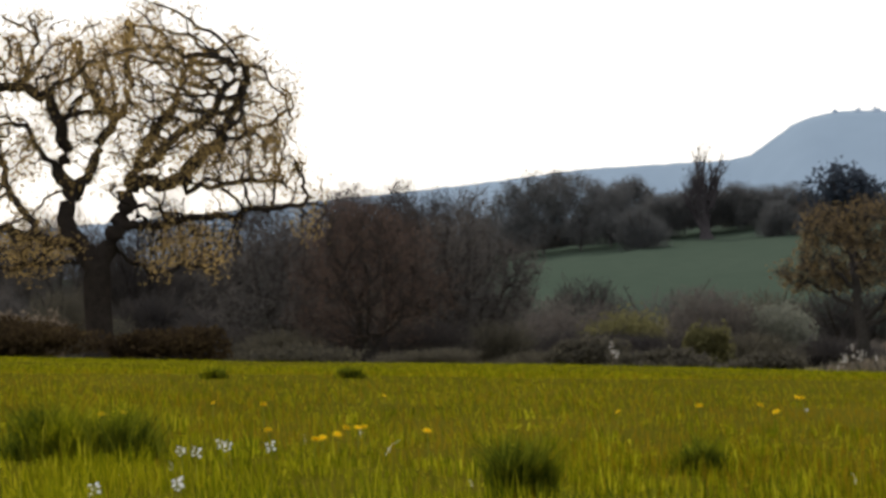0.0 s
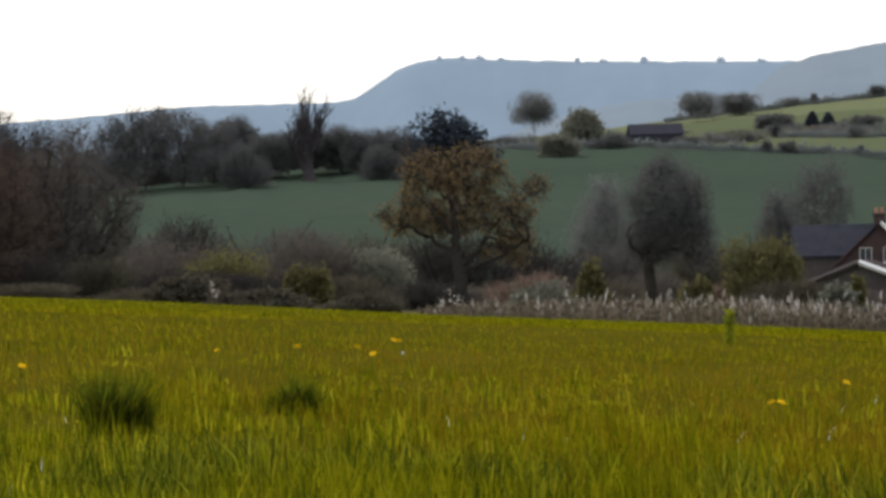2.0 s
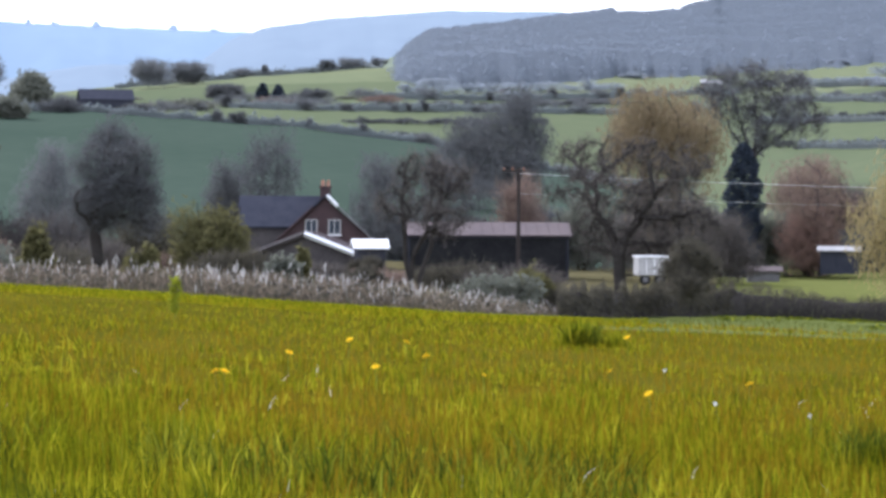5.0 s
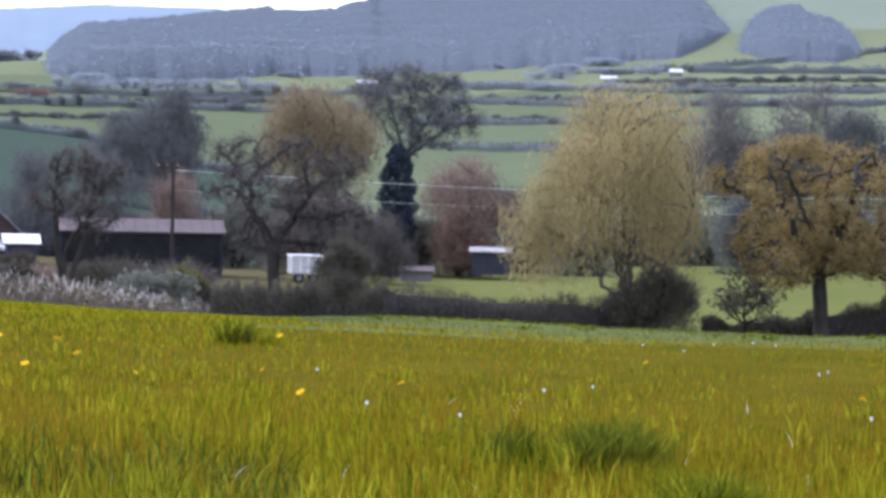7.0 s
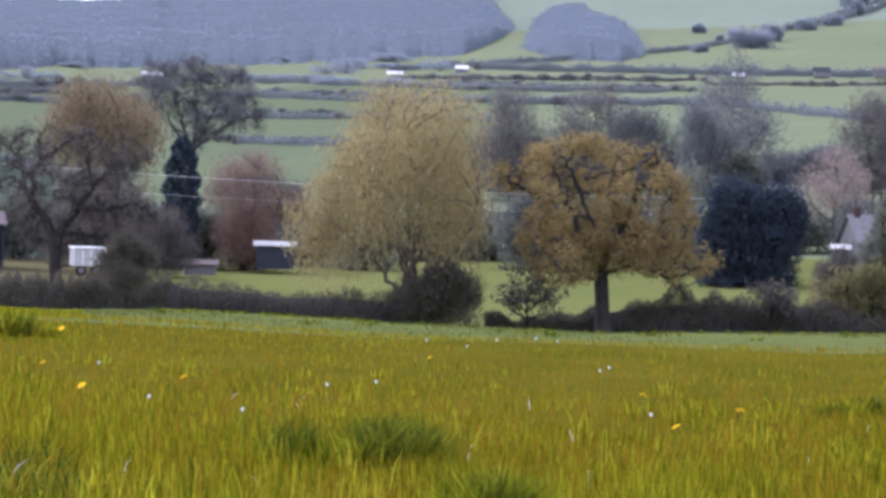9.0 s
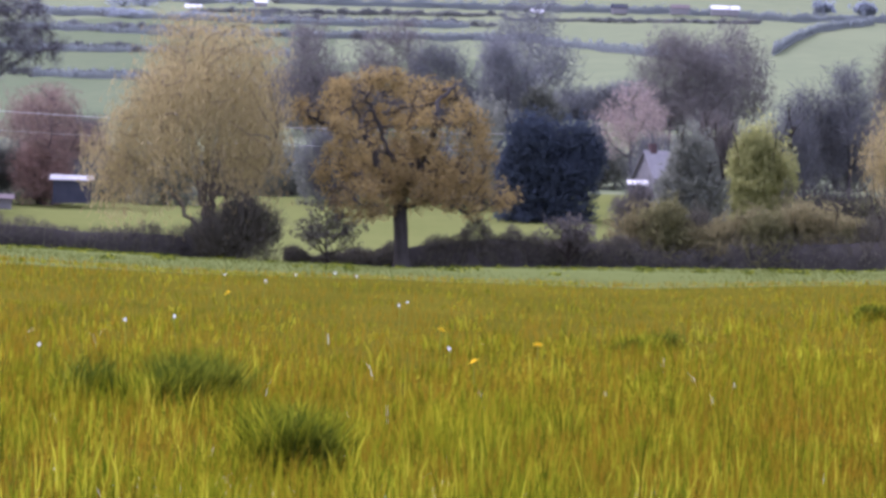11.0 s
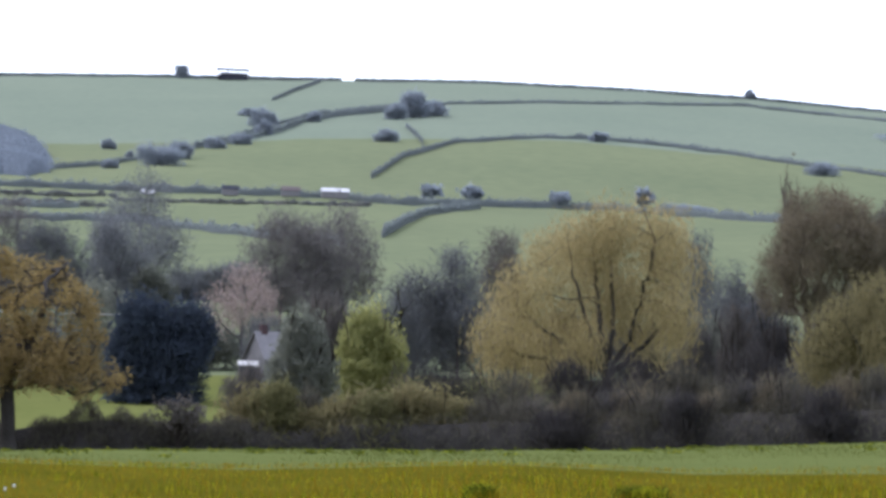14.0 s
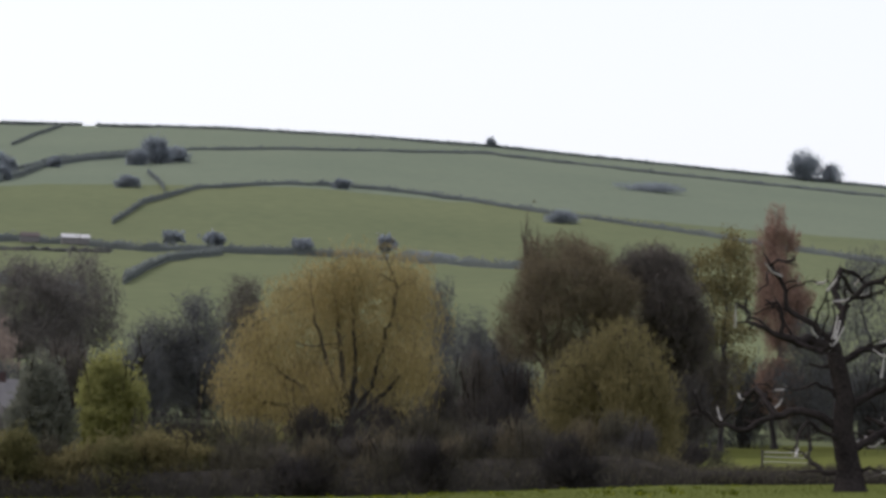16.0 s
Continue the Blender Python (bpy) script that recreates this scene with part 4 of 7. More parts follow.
WILLOW_STEMS = [[(33.33, -2.67), (33.34, -2.39), (33.34, -2.2)], [(33.29, -2.39), (33.18, -1.25), (32.95, -0.27), (32.62, 0.73), (32.68, 1.89), (32.85, 2.4)], [(33.36, -2.26), (33.47, -0.74), (33.49, 0.53), (33.52, 1.79), (33.54, 2.49)], [(33.44, -2.39), (33.81, -1.23), (33.94, -0.59), (34.13, 0.3), (34.15, 1.57)], [(33.22, -2.4), (32.79, -1.77), (32.42, -1.22), (32.01, -0.79), (31.47, -0.45)], [(33.27, -2.33), (33.03, -1.13), (32.6, -0.26), (32.16, 0.48), (31.94, 1.36)], [(33.47, -2.32), (34.05, -1.48), (34.53, -0.7), (34.76, 0.19)], [(33.34, -2.26), (33.33, -1.12), (33.2, -0.11), (33.19, 1.02), (33.2, 2.04)]]
grown_tree("willow_tree", 33.25, 133, None, FAN_WILLOW, "willow", "tall many-stemmed willow with pale yellow-green leaves", bark="bark_tan", guides=WILLOW_STEMS, stout=0.5, goals=1100, leaves=34000, leafed=0.7, thin=0.005, size=0.24, seed=31, radius=0.3, fork=0.12, stems=7, wild=0.08, lift=0.3, puff=0.65, aspect=0.13, droop=True)
BROAD_WILLOW = [(51.56, 2.7, 0.95, 0.61), (50.56, 2.42, 0.82, 0.7), (49.74, 2.01, 0.76, 0.7), (52.21, 2.09, 0.63, 0.89), (52.44, 0.96, 0.41, 0.89), (48.95, 1.09, 0.63, 0.7), (48.6, 0.18, 0.57, 0.76), (49.47, 0.6, 0.76, 0.76), (50.72, 1.28, 0.89, 0.89), (51.75, 0.93, 0.7, 0.76), (49.25, -0.3, 0.76, 0.44), (50.14, -0.14, 0.63, 0.51)]
BROAD_STEMS = [[(50.99, -1), (50.98, -0.68), (50.99, -0.49)], [(50.94, -0.68), (50.66, 0.11), (50.38, 0.86), (50.1, 1.64), (49.98, 2.4)], [(50.99, -0.55), (51.06, 0.15), (51.06, 0.91), (50.95, 2.05), (51.05, 2.75)], [(51.04, -0.62), (51.42, 0.13), (51.65, 0.93), (51.8, 1.7), (51.95, 2.46)], [(50.86, -0.62), (50.26, -0.14), (49.48, 0.34), (48.89, 0.83)], [(51.07, -0.64), (51.66, -0.09), (52.27, 0.57), (52.5, 1.21)], [(50.96, -0.56), (50.81, 0.26), (50.68, 1.15), (50.56, 2.29)], [(50.79, -0.65), (50.02, -0.4), (49.12, -0.31), (48.48, -0.08)]]
grown_tree("willow_tree", 50.7, 190, None, BROAD_WILLOW, "willow", "broad willow in pale yellow-green leaf behind the hedge", bark="bark_mid", guides=BROAD_STEMS, stout=0.55, goals=1200, leaves=48000, size=0.32, leafed=0.65, thin=0.005, pipe=1.95, seed=35, radius=0.42, fork=0.14, stems=6, wild=0.2, lift=0.08, puff=0.8, aspect=0.13, droop=True)
LEANING_WILLOW = [(57.03, 1.2, 0.76, 0.45), (56.29, 0.61, 0.76, 0.57), (55.8, 0.02, 0.64, 0.51), (57.44, 0.39, 0.76, 0.76), (56.83, -0.52, 0.89, 0.76), (57.9, -0.35, 0.51, 0.76)]
grown_tree("willow_tree", 57.5, 150, None, LEANING_WILLOW, "olive", "leaning olive-green willow standing in the tall hedge", bark="bark_mid", goals=800, leaves=34000, size=0.26, seed=33, radius=0.22, fork=0.12, stems=3, wild=0.16, lift=0.1, puff=0.6, aspect=0.13, droop=True)
DEAD_OAK = [(60.16, 1.99, 0.76, 0.64), (60.64, 3.02, 0.51, 0.4), (62.51, 2.81, 0.76, 0.4), (61.65, 2.54, 0.38, 0.64), (60.09, 0.22, 0.64, 0.38), (59.35, -0.3, 0.89, 0.19), (63.3, 1.08, 0.89, 0.64), (62.84, -0.44, 0.76, 0.6), (61.12, -1.0, 0.38, 0.3), (61.68, 1.28, 0.51, 0.51), (64.2, 2.0, 0.8, 0.6)]
DEAD_LIMBS = [[(62.21, -2.02), (62.14, -1.27), (61.98, -0.53), (62.02, 0.22), (61.84, 0.97), (61.68, 1.53)], [(61.9, -0.41), (61.12, -0.07), (60.5, -0.22), (59.76, -0.57), (59.25, -0.46), (58.92, -0.14), (58.68, 0.18)], [(61.98, 0.22), (61.35, 0.49), (60.86, 0.35), (60.64, 0.49)], [(61.68, 1.53), (61.19, 1.9), (60.74, 2.19), (60.34, 2.19)], [(60.74, 2.19), (60.6, 2.74), (60.34, 3.11), (60.15, 3.45)], [(61.68, 1.53), (61.93, 2.04), (61.73, 2.64), (61.86, 3.17)], [(61.92, 2.11), (62.05, 2.42), (62.42, 2.75), (62.88, 2.97)], [(61.84, 1.03), (62.33, 1.28), (62.7, 1.42), (63.04, 1.52)], [(62.12, -1.4), (61.4, -1.44), (60.9, -1.43)], [(61.98, -0.65), (61.35, -0.46), (61.16, -0.18)], [(62.05, -0.15), (62.65, 0.41), (63, 0.57)], [(62.17, -1.46), (62.76, -1.31), (63.11, -1.37)], [(62.13, -0.96), (62.62, -0.69), (62.99, -0.43)], [(61.75, 1.28), (61.18, 1.46), (60.62, 1.53)], [(60.5, -0.22), (60.08, 0.35), (59.84, 0.25)], [(61.4, -1.44), (61.12, -1.06), (60.68, -1.01)], [(61.81, 1.03), (61.44, 0.9), (61.13, 0.95)]]
grown_tree("dead_oak_tree", 62.05, 76, None, DEAD_OAK, "twig", "dead oak with broken twisted bare limbs", bark="deadwood", guides=DEAD_LIMBS, stout=0.26, shoots=1400, goals=650, leaves=0, seed=36, radius=0.36, fork=0.3, wild=0.36, pipe=2.0, stubs=34, thin=0.022)
GNARLED_OAK = [(24.28, 0.84, 0.51, 0.51), (24.78, 1.09, 0.51, 0.41), (25.73, 1.09, 0.63, 0.44), (26.73, 0.77, 0.7, 0.51), (24.09, 0.14, 0.51, 0.35), (24.97, 0.26, 0.76, 0.57), (26.23, 0.01, 0.89, 0.63), (26.98, -0.62, 0.7, 0.7), (25.86, -0.87, 0.89, 0.63), (26.48, -1.25, 0.89, 0.44), (24.79, -0.88, 0.51, 0.51)]
GNARLED_LIMBS = [[(25.38, -1.69), (25.33, -1.19), (25.13, -0.65)], [(25.13, -0.69), (24.78, -0.24), (24.62, 0.07), (24.37, 0.27), (24.09, 0.24), (23.71, 0.08)], [(24.62, 0.07), (24.54, 0.49), (24.37, 0.87), (24.09, 1.05), (23.96, 1.34)], [(24.78, -0.24), (24.8, 0.37), (25, 0.71), (25.43, 1.02), (25.73, 1.25), (26.13, 1.34)], [(25.3, -1.13), (25.68, -0.56), (25.99, -0.12), (26.18, 0.26), (26.51, 0.52), (26.88, 0.64), (27.26, 0.77)], [(26.11, 0.14), (25.99, 0.77), (26.25, 1.08), (26.63, 0.87)], [(25, 0.71), (24.91, 1.13), (25.1, 1.47)], [(24.8, 0.26), (24.42, 0.49), (24.09, 0.65)], [(25.85, -0.31), (26.48, -0.37), (27.11, -0.24), (27.48, -0.49)], [(25.38, -0.94), (25.98, -0.94), (26.61, -1), (27.11, -1.13)]]
grown_tree("gnarled_oak_tree", 25.35, 150, None, GNARLED_OAK, "twig", "gnarled leafless oak with twisted limbs by the farm", bark="bark_mid", guides=GNARLED_LIMBS, stout=0.34, shoots=5000, goals=1300, leaves=8000, size=0.06, seed=15, radius=0.36, fork=0.26, wild=0.45, puff=0.25, aspect=0.3, pipe=2.3, thin=0.014, fine=40)
BROOK_OAK = [(8.71, 1.5, 0.76, 0.5), (9.7, 1.5, 0.76, 0.6), (10.2, 0.49, 0.89, 0.51), (11.08, 1.11, 0.38, 0.32), (8.2, 0.31, 0.64, 0.32), (9.2, 0.62, 0.76, 0.64), (10.57, -0.27, 0.64, 0.38), (8.45, 0.74, 0.51, 0.38), (7.7, 0.5, 0.4, 0.2)]
BROOK_LIMBS = [[(9.29, -1.57), (9.36, -0.94), (9.27, -0.43)], [(9.29, -0.52), (9.17, -0.33), (8.7, 0.03), (8.19, 0.24), (7.79, 0.34)], [(9.27, -0.43), (9.26, 0.15), (9.2, 0.66), (9.08, 1.27), (8.94, 1.71)], [(9.32, -0.62), (9.81, -0.25), (10.1, 0.23), (10.49, 0.63), (11.01, 0.97)], [(9.34, -0.75), (9.8, -0.6), (10.34, -0.39), (10.86, -0.02)], [(9.22, 0.47), (9.71, 0.9), (9.98, 1.4), (10.05, 1.85)], [(9.26, 0.02), (8.81, 0.54), (8.44, 1.06), (8.2, 1.45)]]
grown_tree("oak_tree", 9.25, 98, None, BROOK_OAK, "oakdull", "half-leafed oak with a long low limb beside the brook", bark="bark_mid", guides=BROOK_LIMBS, shoots=8000, goals=900, leaves=9500, size=0.06, seed=22, radius=0.24, fork=0.2, wild=0.36, puff=0.2, pipe=2.05, thin=0.012)
IVY_TREE = [(14, 1.28, 0.53, 0.43), (13.55, 0.65, 0.53, 0.63), (14.44, 0.52, 0.61, 0.76), (14.69, -0.24, 0.46, 0.57), (13.55, -0.17, 0.57, 0.51), (14.06, 0.08, 0.76, 0.76)]
IVY_STEMS = [[(13.65, -1.66), (13.62, -1.12), (13.56, -0.64)], [(13.56, -0.64), (13.5, 0.02), (13.76, 0.78), (13.93, 1.41)], [(13.59, -0.77), (14.08, -0.24), (14.46, 0.4), (14.56, 0.9)], [(13.58, -0.62), (13.2, -0.24), (13.11, 0.08)]]
grown_tree("ivy_clad_tree", 13.6, 112, None, IVY_TREE, "dusk", "leafless tree with a dark twiggy crown", bark="bark_mid", guides=IVY_STEMS, stout=0.45, goals=800, leafed=0.7, leaves=15000, size=0.085, seed=51, radius=0.24, fork=0.22, puff=0.3, aspect=0.4)
SLENDER_ASH = [(20.85, 0.7, 0.64, 0.45), (21.48, 0.43, 0.6, 0.55), (20.4, -0.08, 0.6, 0.5), (21.35, -0.46, 0.64, 0.5)]
grown_tree("ash_tree", 20.7, 118, None, SLENDER_ASH, "twig", "slender leafless tree with upswept branches", bark="bark_mid", shoots=2500, goals=420, leaves=2500, size=0.06, seed=52, radius=0.12, wild=0.15, lift=0.1, fork=0.15, stems=3, puff=0.25, aspect=0.3)
BROWN = [(-3.8, 135, 2.3, 3.4, "umber", "leafless brown tree at the meadow edge"), (-1.7, 125, 2.7, 4.0, "budding", "brown budding tree at the meadow edge"), (0.6, 140, 2.2, 4.2, "umber", "twiggy brown tree at the meadow edge")]
for k, (a, d, top, w, leaf, words) in enumerate(BROWN):
    grown_tree("ash_tree", a, d, None, crown_lobes(np.random.default_rng(53 + k), a, -0.5, top, w, 12), leaf, words, bark="bark_mid", goals=900, leafed=0.7, leaves=10000, shoots=6000, size=0.12, seed=53 + k, radius=0.24, fork=0.1, stems=3, wild=0.32, puff=0.5, aspect=0.5, limbs_apart=False)
TAWNY_WILLOW = [(25.98, 2.03, 0.7, 0.44), (26.67, 1.84, 0.7, 0.51), (27.1, 1.4, 0.51, 0.51), (25.73, 1.59, 0.63, 0.51), (26.42, 1.27, 0.76, 0.57), (25.47, 1.4, 0.38, 0.44)]
grown_tree("willow_tree", 26.4, 205, None, TAWNY_WILLOW, "tawny", "willow with tawny new leaves behind the leafless oak", bark="bark_tan", goals=500, leaves=16000, size=0.36, seed=34, radius=0.3, fork=0.2, stems=2, wild=0.16, lift=0.1, puff=0.8, aspect=0.13, droop=True)
WIDE_ASH = [(27.47, 2.62, 0.57, 0.38), (28.23, 2.7, 0.76, 0.41), (29.12, 2.47, 0.63, 0.51), (29.52, 1.85, 0.57, 0.44), (27.86, 2, 0.63, 0.51), (28.76, 1.83, 0.63, 0.63), (28.26, 1.37, 0.51, 0.38), (27.35, 2.11, 0.38, 0.38)]
ASH_STEMS = [[(28.28, 0.35), (28.3, 0.74), (28.33, 0.99)], [(28.32, 0.93), (28.13, 1.49), (27.92, 2.12), (27.72, 2.75)], [(28.33, 0.99), (28.4, 1.76), (28.3, 2.51), (28.33, 2.96)], [(28.34, 0.97), (28.77, 1.38), (29.27, 1.71), (29.9, 1.85)], [(28.37, 1.12), (28.76, 1.89), (29.06, 2.53), (29.37, 2.86)], [(28.27, 0.86), (27.81, 1.61), (27.41, 2.24)]]
grown_tree("ash_tree", 28.35, 330, None, WIDE_ASH, "mist", "tall wide leafless tree beyond the farm", bark="bark_far", guides=ASH_STEMS, stout=0.4, goals=900, leaves=5000, shoots=5000, size=0.16, seed=56, radius=0.4, fork=0.2, wild=0.25, puff=0.6, aspect=0.3, limbs_apart=False)
BROWN_WOOD = [(55.0, 2.2, 0.7, 0.75), (54.9, 1.4, 0.75, 0.8), (56.0, 2.5, 1.3, 0.9), (55.9, 1.6, 1.25, 0.9), (55.45, 3.18, 0.76, 0.51), (56.22, 3.02, 0.64, 0.57), (55.74, 2.11, 1.02, 0.76), (56.88, 2.15, 0.64, 0.64), (55.25, 1.46, 0.64, 0.76)]
grown_tree("alder_tree", 55.9, 230, None, BROWN_WOOD, "rust", "tall alder with rusty brown budding twigs behind the hedge", bark="bark_tan", goals=900, leaves=24000, size=0.17, seed=66, radius=0.35, fork=0.2, stems=2, puff=0.6, aspect=0.4, limbs_apart=False)
grown_tree("alder_tree", 58.0, 235, None, [(57.62, 2.87, 0.89, 0.51), (58.15, 1.93, 0.76, 0.89), (57.8, 1.2, 0.9, 0.7)], "twig", "alder with brown twigs among the valley trees", bark="bark_mid", goals=700, leaves=24000, size=0.16, seed=67, radius=0.3, fork=0.2, puff=0.6, aspect=0.4, limbs_apart=False)
conifer("cypress_tree", 28.1, 240, 1.31, 0.98, "narrow dark green cypress", n=9000, size=0.17, column=True)
bush("yew_tree", 40.85, 225, 1.08, 2.7, "fir", "broad dark blue-green yew beside the cottage", n=15000, size=0.17, seed=7, category="tree")
grown_tree("ornamental_tree", 29.8, 240, None, crown_lobes(np.random.default_rng(57), 29.8, -0.7, 1.0, 1.9, 7), "pink_twig", "small red-budded garden tree", goals=300, leaves=3600, size=0.12, seed=57, aspect=0.5, puff=0.5, radius=0.16, bark="bark_far", limbs_apart=False)
grown_tree("cherry_tree", 42.75, 255, None, crown_lobes(np.random.default_rng(58), 42.75, -0.1, 1.5, 2.0, 8), "pink", "blossoming pale pink tree by the house", goals=300, leaves=8000, size=0.13, seed=58, aspect=0.6, puff=0.5, radius=0.16, bark="bark_far", limbs_apart=False)
MIDTREES = [
    (-11.0, 300, 3.0, 3.0, "bister"), (-8.6, 310, 2.9, 3.0, "bister"), (-6.0, 300, 3.0, 2.6, "bister"), (-4.2, 320, 2.9, 2.4, "bister"), (-2.3, 300, 3.0, 2.2, "bister"), (-0.7, 330, 2.95, 2.0, "bister"),
    (1.63, 560, 2.83, 1.39, "dusk"), (2.34, 565, 3.02, 1.62, "dusk"), (3.17, 560, 3.05, 1.74, "dusk"), (3.86, 570, 2.83, 1.27, "dusk"), (4.36, 590, 2.8, 0.93, "dusk"),
    (5.1, 575, 2.36, 1.27, "dusk"), (5.93, 580, 2.5, 1.27, "dusk"), (6.75, 575, 2.58, 1.39, "dusk"), (7.63, 580, 2.49, 1.39, "dusk"), (8.24, 580, 2.18, 1.04, "dusk"), (-1.94, 330, 2.99, 1.51, "bister"), (-1.04, 340, 3.04, 1.62, "bister"), (-0.16, 335, 2.9, 1.51, "bister"), (0.6, 350, 2.73, 1.27, "umber"),
    (6.0, 150, 0.3, 2.2, "twig"), (4.2, 160, -0.2, 1.8, "fresh"), (2.6, 165, 0.1, 2.6, "twig"), (7.4, 150, -0.3, 1.6, "grey"),
    (11.1, 900, 3.2, 0.85, "dusk"), (14.75, 880, 3.05, 0.9, "dusk"), (15.6, 900, 2.95, 0.85, "dusk"), (12.2, 640, 2.75, 0.8, "grey"), (16.4, 760, 2.45, 0.6, "dusk"),
(17.42, 240, 1.64, 1.39, "dusk"), (16.53, 235, 0.9, 0.69, "dusk"), (19.92, 238, 1.06, 1.39, "dusk"), (22.69, 420, 2.36, 1.74, "dusk"), (21.87, 430, 1.85, 1.39, "dusk"),
    (23.14, 415, 2.55, 1.04, "dusk"), (23.08, 255, 0.52, 0.93, "pink_twig"), (12.55, 190, 1.22, 1.2, "mist"), (29.56, 240, -0.13, 1.04, "redbud"), (21.47, 250, 1.01, 1.51, "dusk"),
    (35.46, 380, 2.58, 1.51, "twig"), (37.21, 385, 2.94, 1.97, "twig"), (38.43, 375, 2.35, 1.39, "dusk"), (40.36, 400, 3.51, 2.2, "mist"), (39.89, 380, 2.41, 1.27, "mist"),
    (43.56, 360, 2.9, 1.74, "twig"), (44.96, 365, 2.95, 1.62, "twig"), (44.27, 355, 2.63, 1.62, "twig"), (46.6, 265, 1.7, 1.51, "dusk"), (47.6, 262, 2.02, 1.39, "dusk"),
    (48.54, 300, 2.36, 1.04, "twig"), (39.43, 240, 1.12, 1.27, "grey"), (36.04, 250, 0.36, 1.51, "grey"), (52.96, 262, 2.5, 0.81, "dusk"), (53.76, 255, 1.26, 1.04, "dusk"),
    (54.31, 262, 1.53, 0.93, "twig"), (57.73, 262, 3.44, 1.51, "rust"), (56.75, 250, 2.4, 1.39, "twig"), (58.78, 235, 1.95, 1.27, "twig"), (62.37, 262, 3.56, 1.74, "dusk"),
    (61.29, 245, 2.03, 1.51, "dusk"), (53.58, 250, 1.79, 1.27, "dusk"),
    (26.73, 215, 0.39, 1.74, "twig"), (25.85, 225, -0.12, 1.27, "twig"), (27.61, 222, -0.37, 1.27, "twig"), (29.41, 262, 0.89, 1.51, "pink_twig"), (30.44, 262, 0.4, 1.16, "twig"),
]
TREE_WORDS = dict(bister="leafless twiggy tree, backlit shade put into its dark colour", redbud="small tree with dark red buds", pink_twig="tawny leafless tree with a dense crown", mist="tall slender leafless tree with a thin hazy crown", umber="leafless dark brown twiggy tree", dusk="leafless tree with a fine twiggy crown, haze in its grey", grey="tree with thin grey-green new leaves", twig="leafless brown twiggy tree", rust="tree with rusty brown opening buds", fresh="small tree in fresh green leaf")
for k, (a, d, top, w, leaf) in enumerate(MIDTREES):
    words = TREE_WORDS[leaf]
    # farther trees take the paler colours that hold the haze
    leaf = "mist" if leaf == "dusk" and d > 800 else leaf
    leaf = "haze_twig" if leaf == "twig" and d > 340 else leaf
    rng_m = np.random.default_rng(100 + k)
    w *= 1.1
    deg = radians(d)
    foot = float(np.degrees(np.arctan2(terrain(a, d) - EYE, d)))
    n = int(5800 if d < 450 else 6000 if d < 800 else 2600)
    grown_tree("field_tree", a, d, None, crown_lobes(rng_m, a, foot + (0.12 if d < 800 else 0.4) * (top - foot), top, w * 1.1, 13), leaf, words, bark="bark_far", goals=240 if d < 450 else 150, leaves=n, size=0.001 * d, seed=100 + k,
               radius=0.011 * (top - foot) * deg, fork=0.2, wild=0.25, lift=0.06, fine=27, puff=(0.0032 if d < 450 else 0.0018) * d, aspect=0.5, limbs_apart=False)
tree("snag_tree", "poplar", 6.0, 560, 3.6, 1.0, "dusk", "tall dead tree of bare upright poles", leaves=200, size=0.3, seed=61, bark="bark_far", thick=2.2)
tree("pine_tree", "oak", 9.2, 440, 2.88, 1.75, "fir", "dark flat-topped pine on the field boundary", leaves=5000, size=0.4, seed=62, bark="bark_far", low=0.5)
grown_tree("poplar_tree", 59.3, 240, None, [(58.95, 2.9, 0.5, 0.7), (59.5, 2.9, 0.4, 1.0), (59.3, 1.4, 0.55, 0.9), (59.2, 0.3, 0.5, 0.7)], "olive", "tall upright poplar with thin green leaves", bark="bark_far", goals=420, leaves=11000, size=0.13, seed=63, radius=0.25, fork=0.12, lift=0.25, puff=0.55, limbs_apart=False)
grown_tree("poplar_tree", 60.5, 250, None, [(60.4, 3.6, 0.42, 0.85), (60.6, 2.1, 0.6, 1.1), (60.6, 0.4, 0.5, 0.8)], "redbud", "tall narrow poplar with rusty red buds", bark="bark_far", goals=420, leaves=12000, size=0.13, seed=64, radius=0.25, fork=0.1, lift=0.3, puff=0.55, limbs_apart=False)
tree("snag_tree", "poplar", 54.95, 420, 4.2, 0.5, "rust", "bare forked poplar above the valley trees", leaves=120, size=0.35, seed=65, bark="bark_tan", thick=1.6)
for k, (a, top) in enumerate(((17.3, 2.58), (17.65, 2.55), (18.3, 2.45), (16.5, 2.4))):
    conifer("spruce_tree", a, 760, top, 0.45, "small dark pointed spruce on the hill", n=500, size=0.8, seed=70 + k)

bush("sallow_bush", 16.1, 150, 0.15, 2.1, "fresh", "rounded yellow-green sallow in front of the farmhouse", n=4500, size=0.16, seed=81)
bush("garden_shrub", 44.15, 190, 1.0, 1.9, "grey", "tall dense grey-green garden shrub", n=9000, size=0.2, seed=82)
bush("garden_tree", 45.6, 200, 0.92, 1.75, "lime", "rounded tree in bright yellow-green leaf", n=9000, size=0.2, seed=83, category="tree")
bush("elder_bush", 33.4, 131, -1.75, 1.5, "umber", "dark brushwood round the willow stems", n=3500, size=0.11, seed=88)
bush("elder_bush", 33.93, 130, -1.11, 2.3, "hedge", "dense dark bush at the foot of the willow", n=6500, size=0.12, seed=84)
bush("garden_bush", 43.05, 195, -0.75, 1.5, "twig", "brown bush screening the garden shed", n=3500, size=0.16, seed=87)
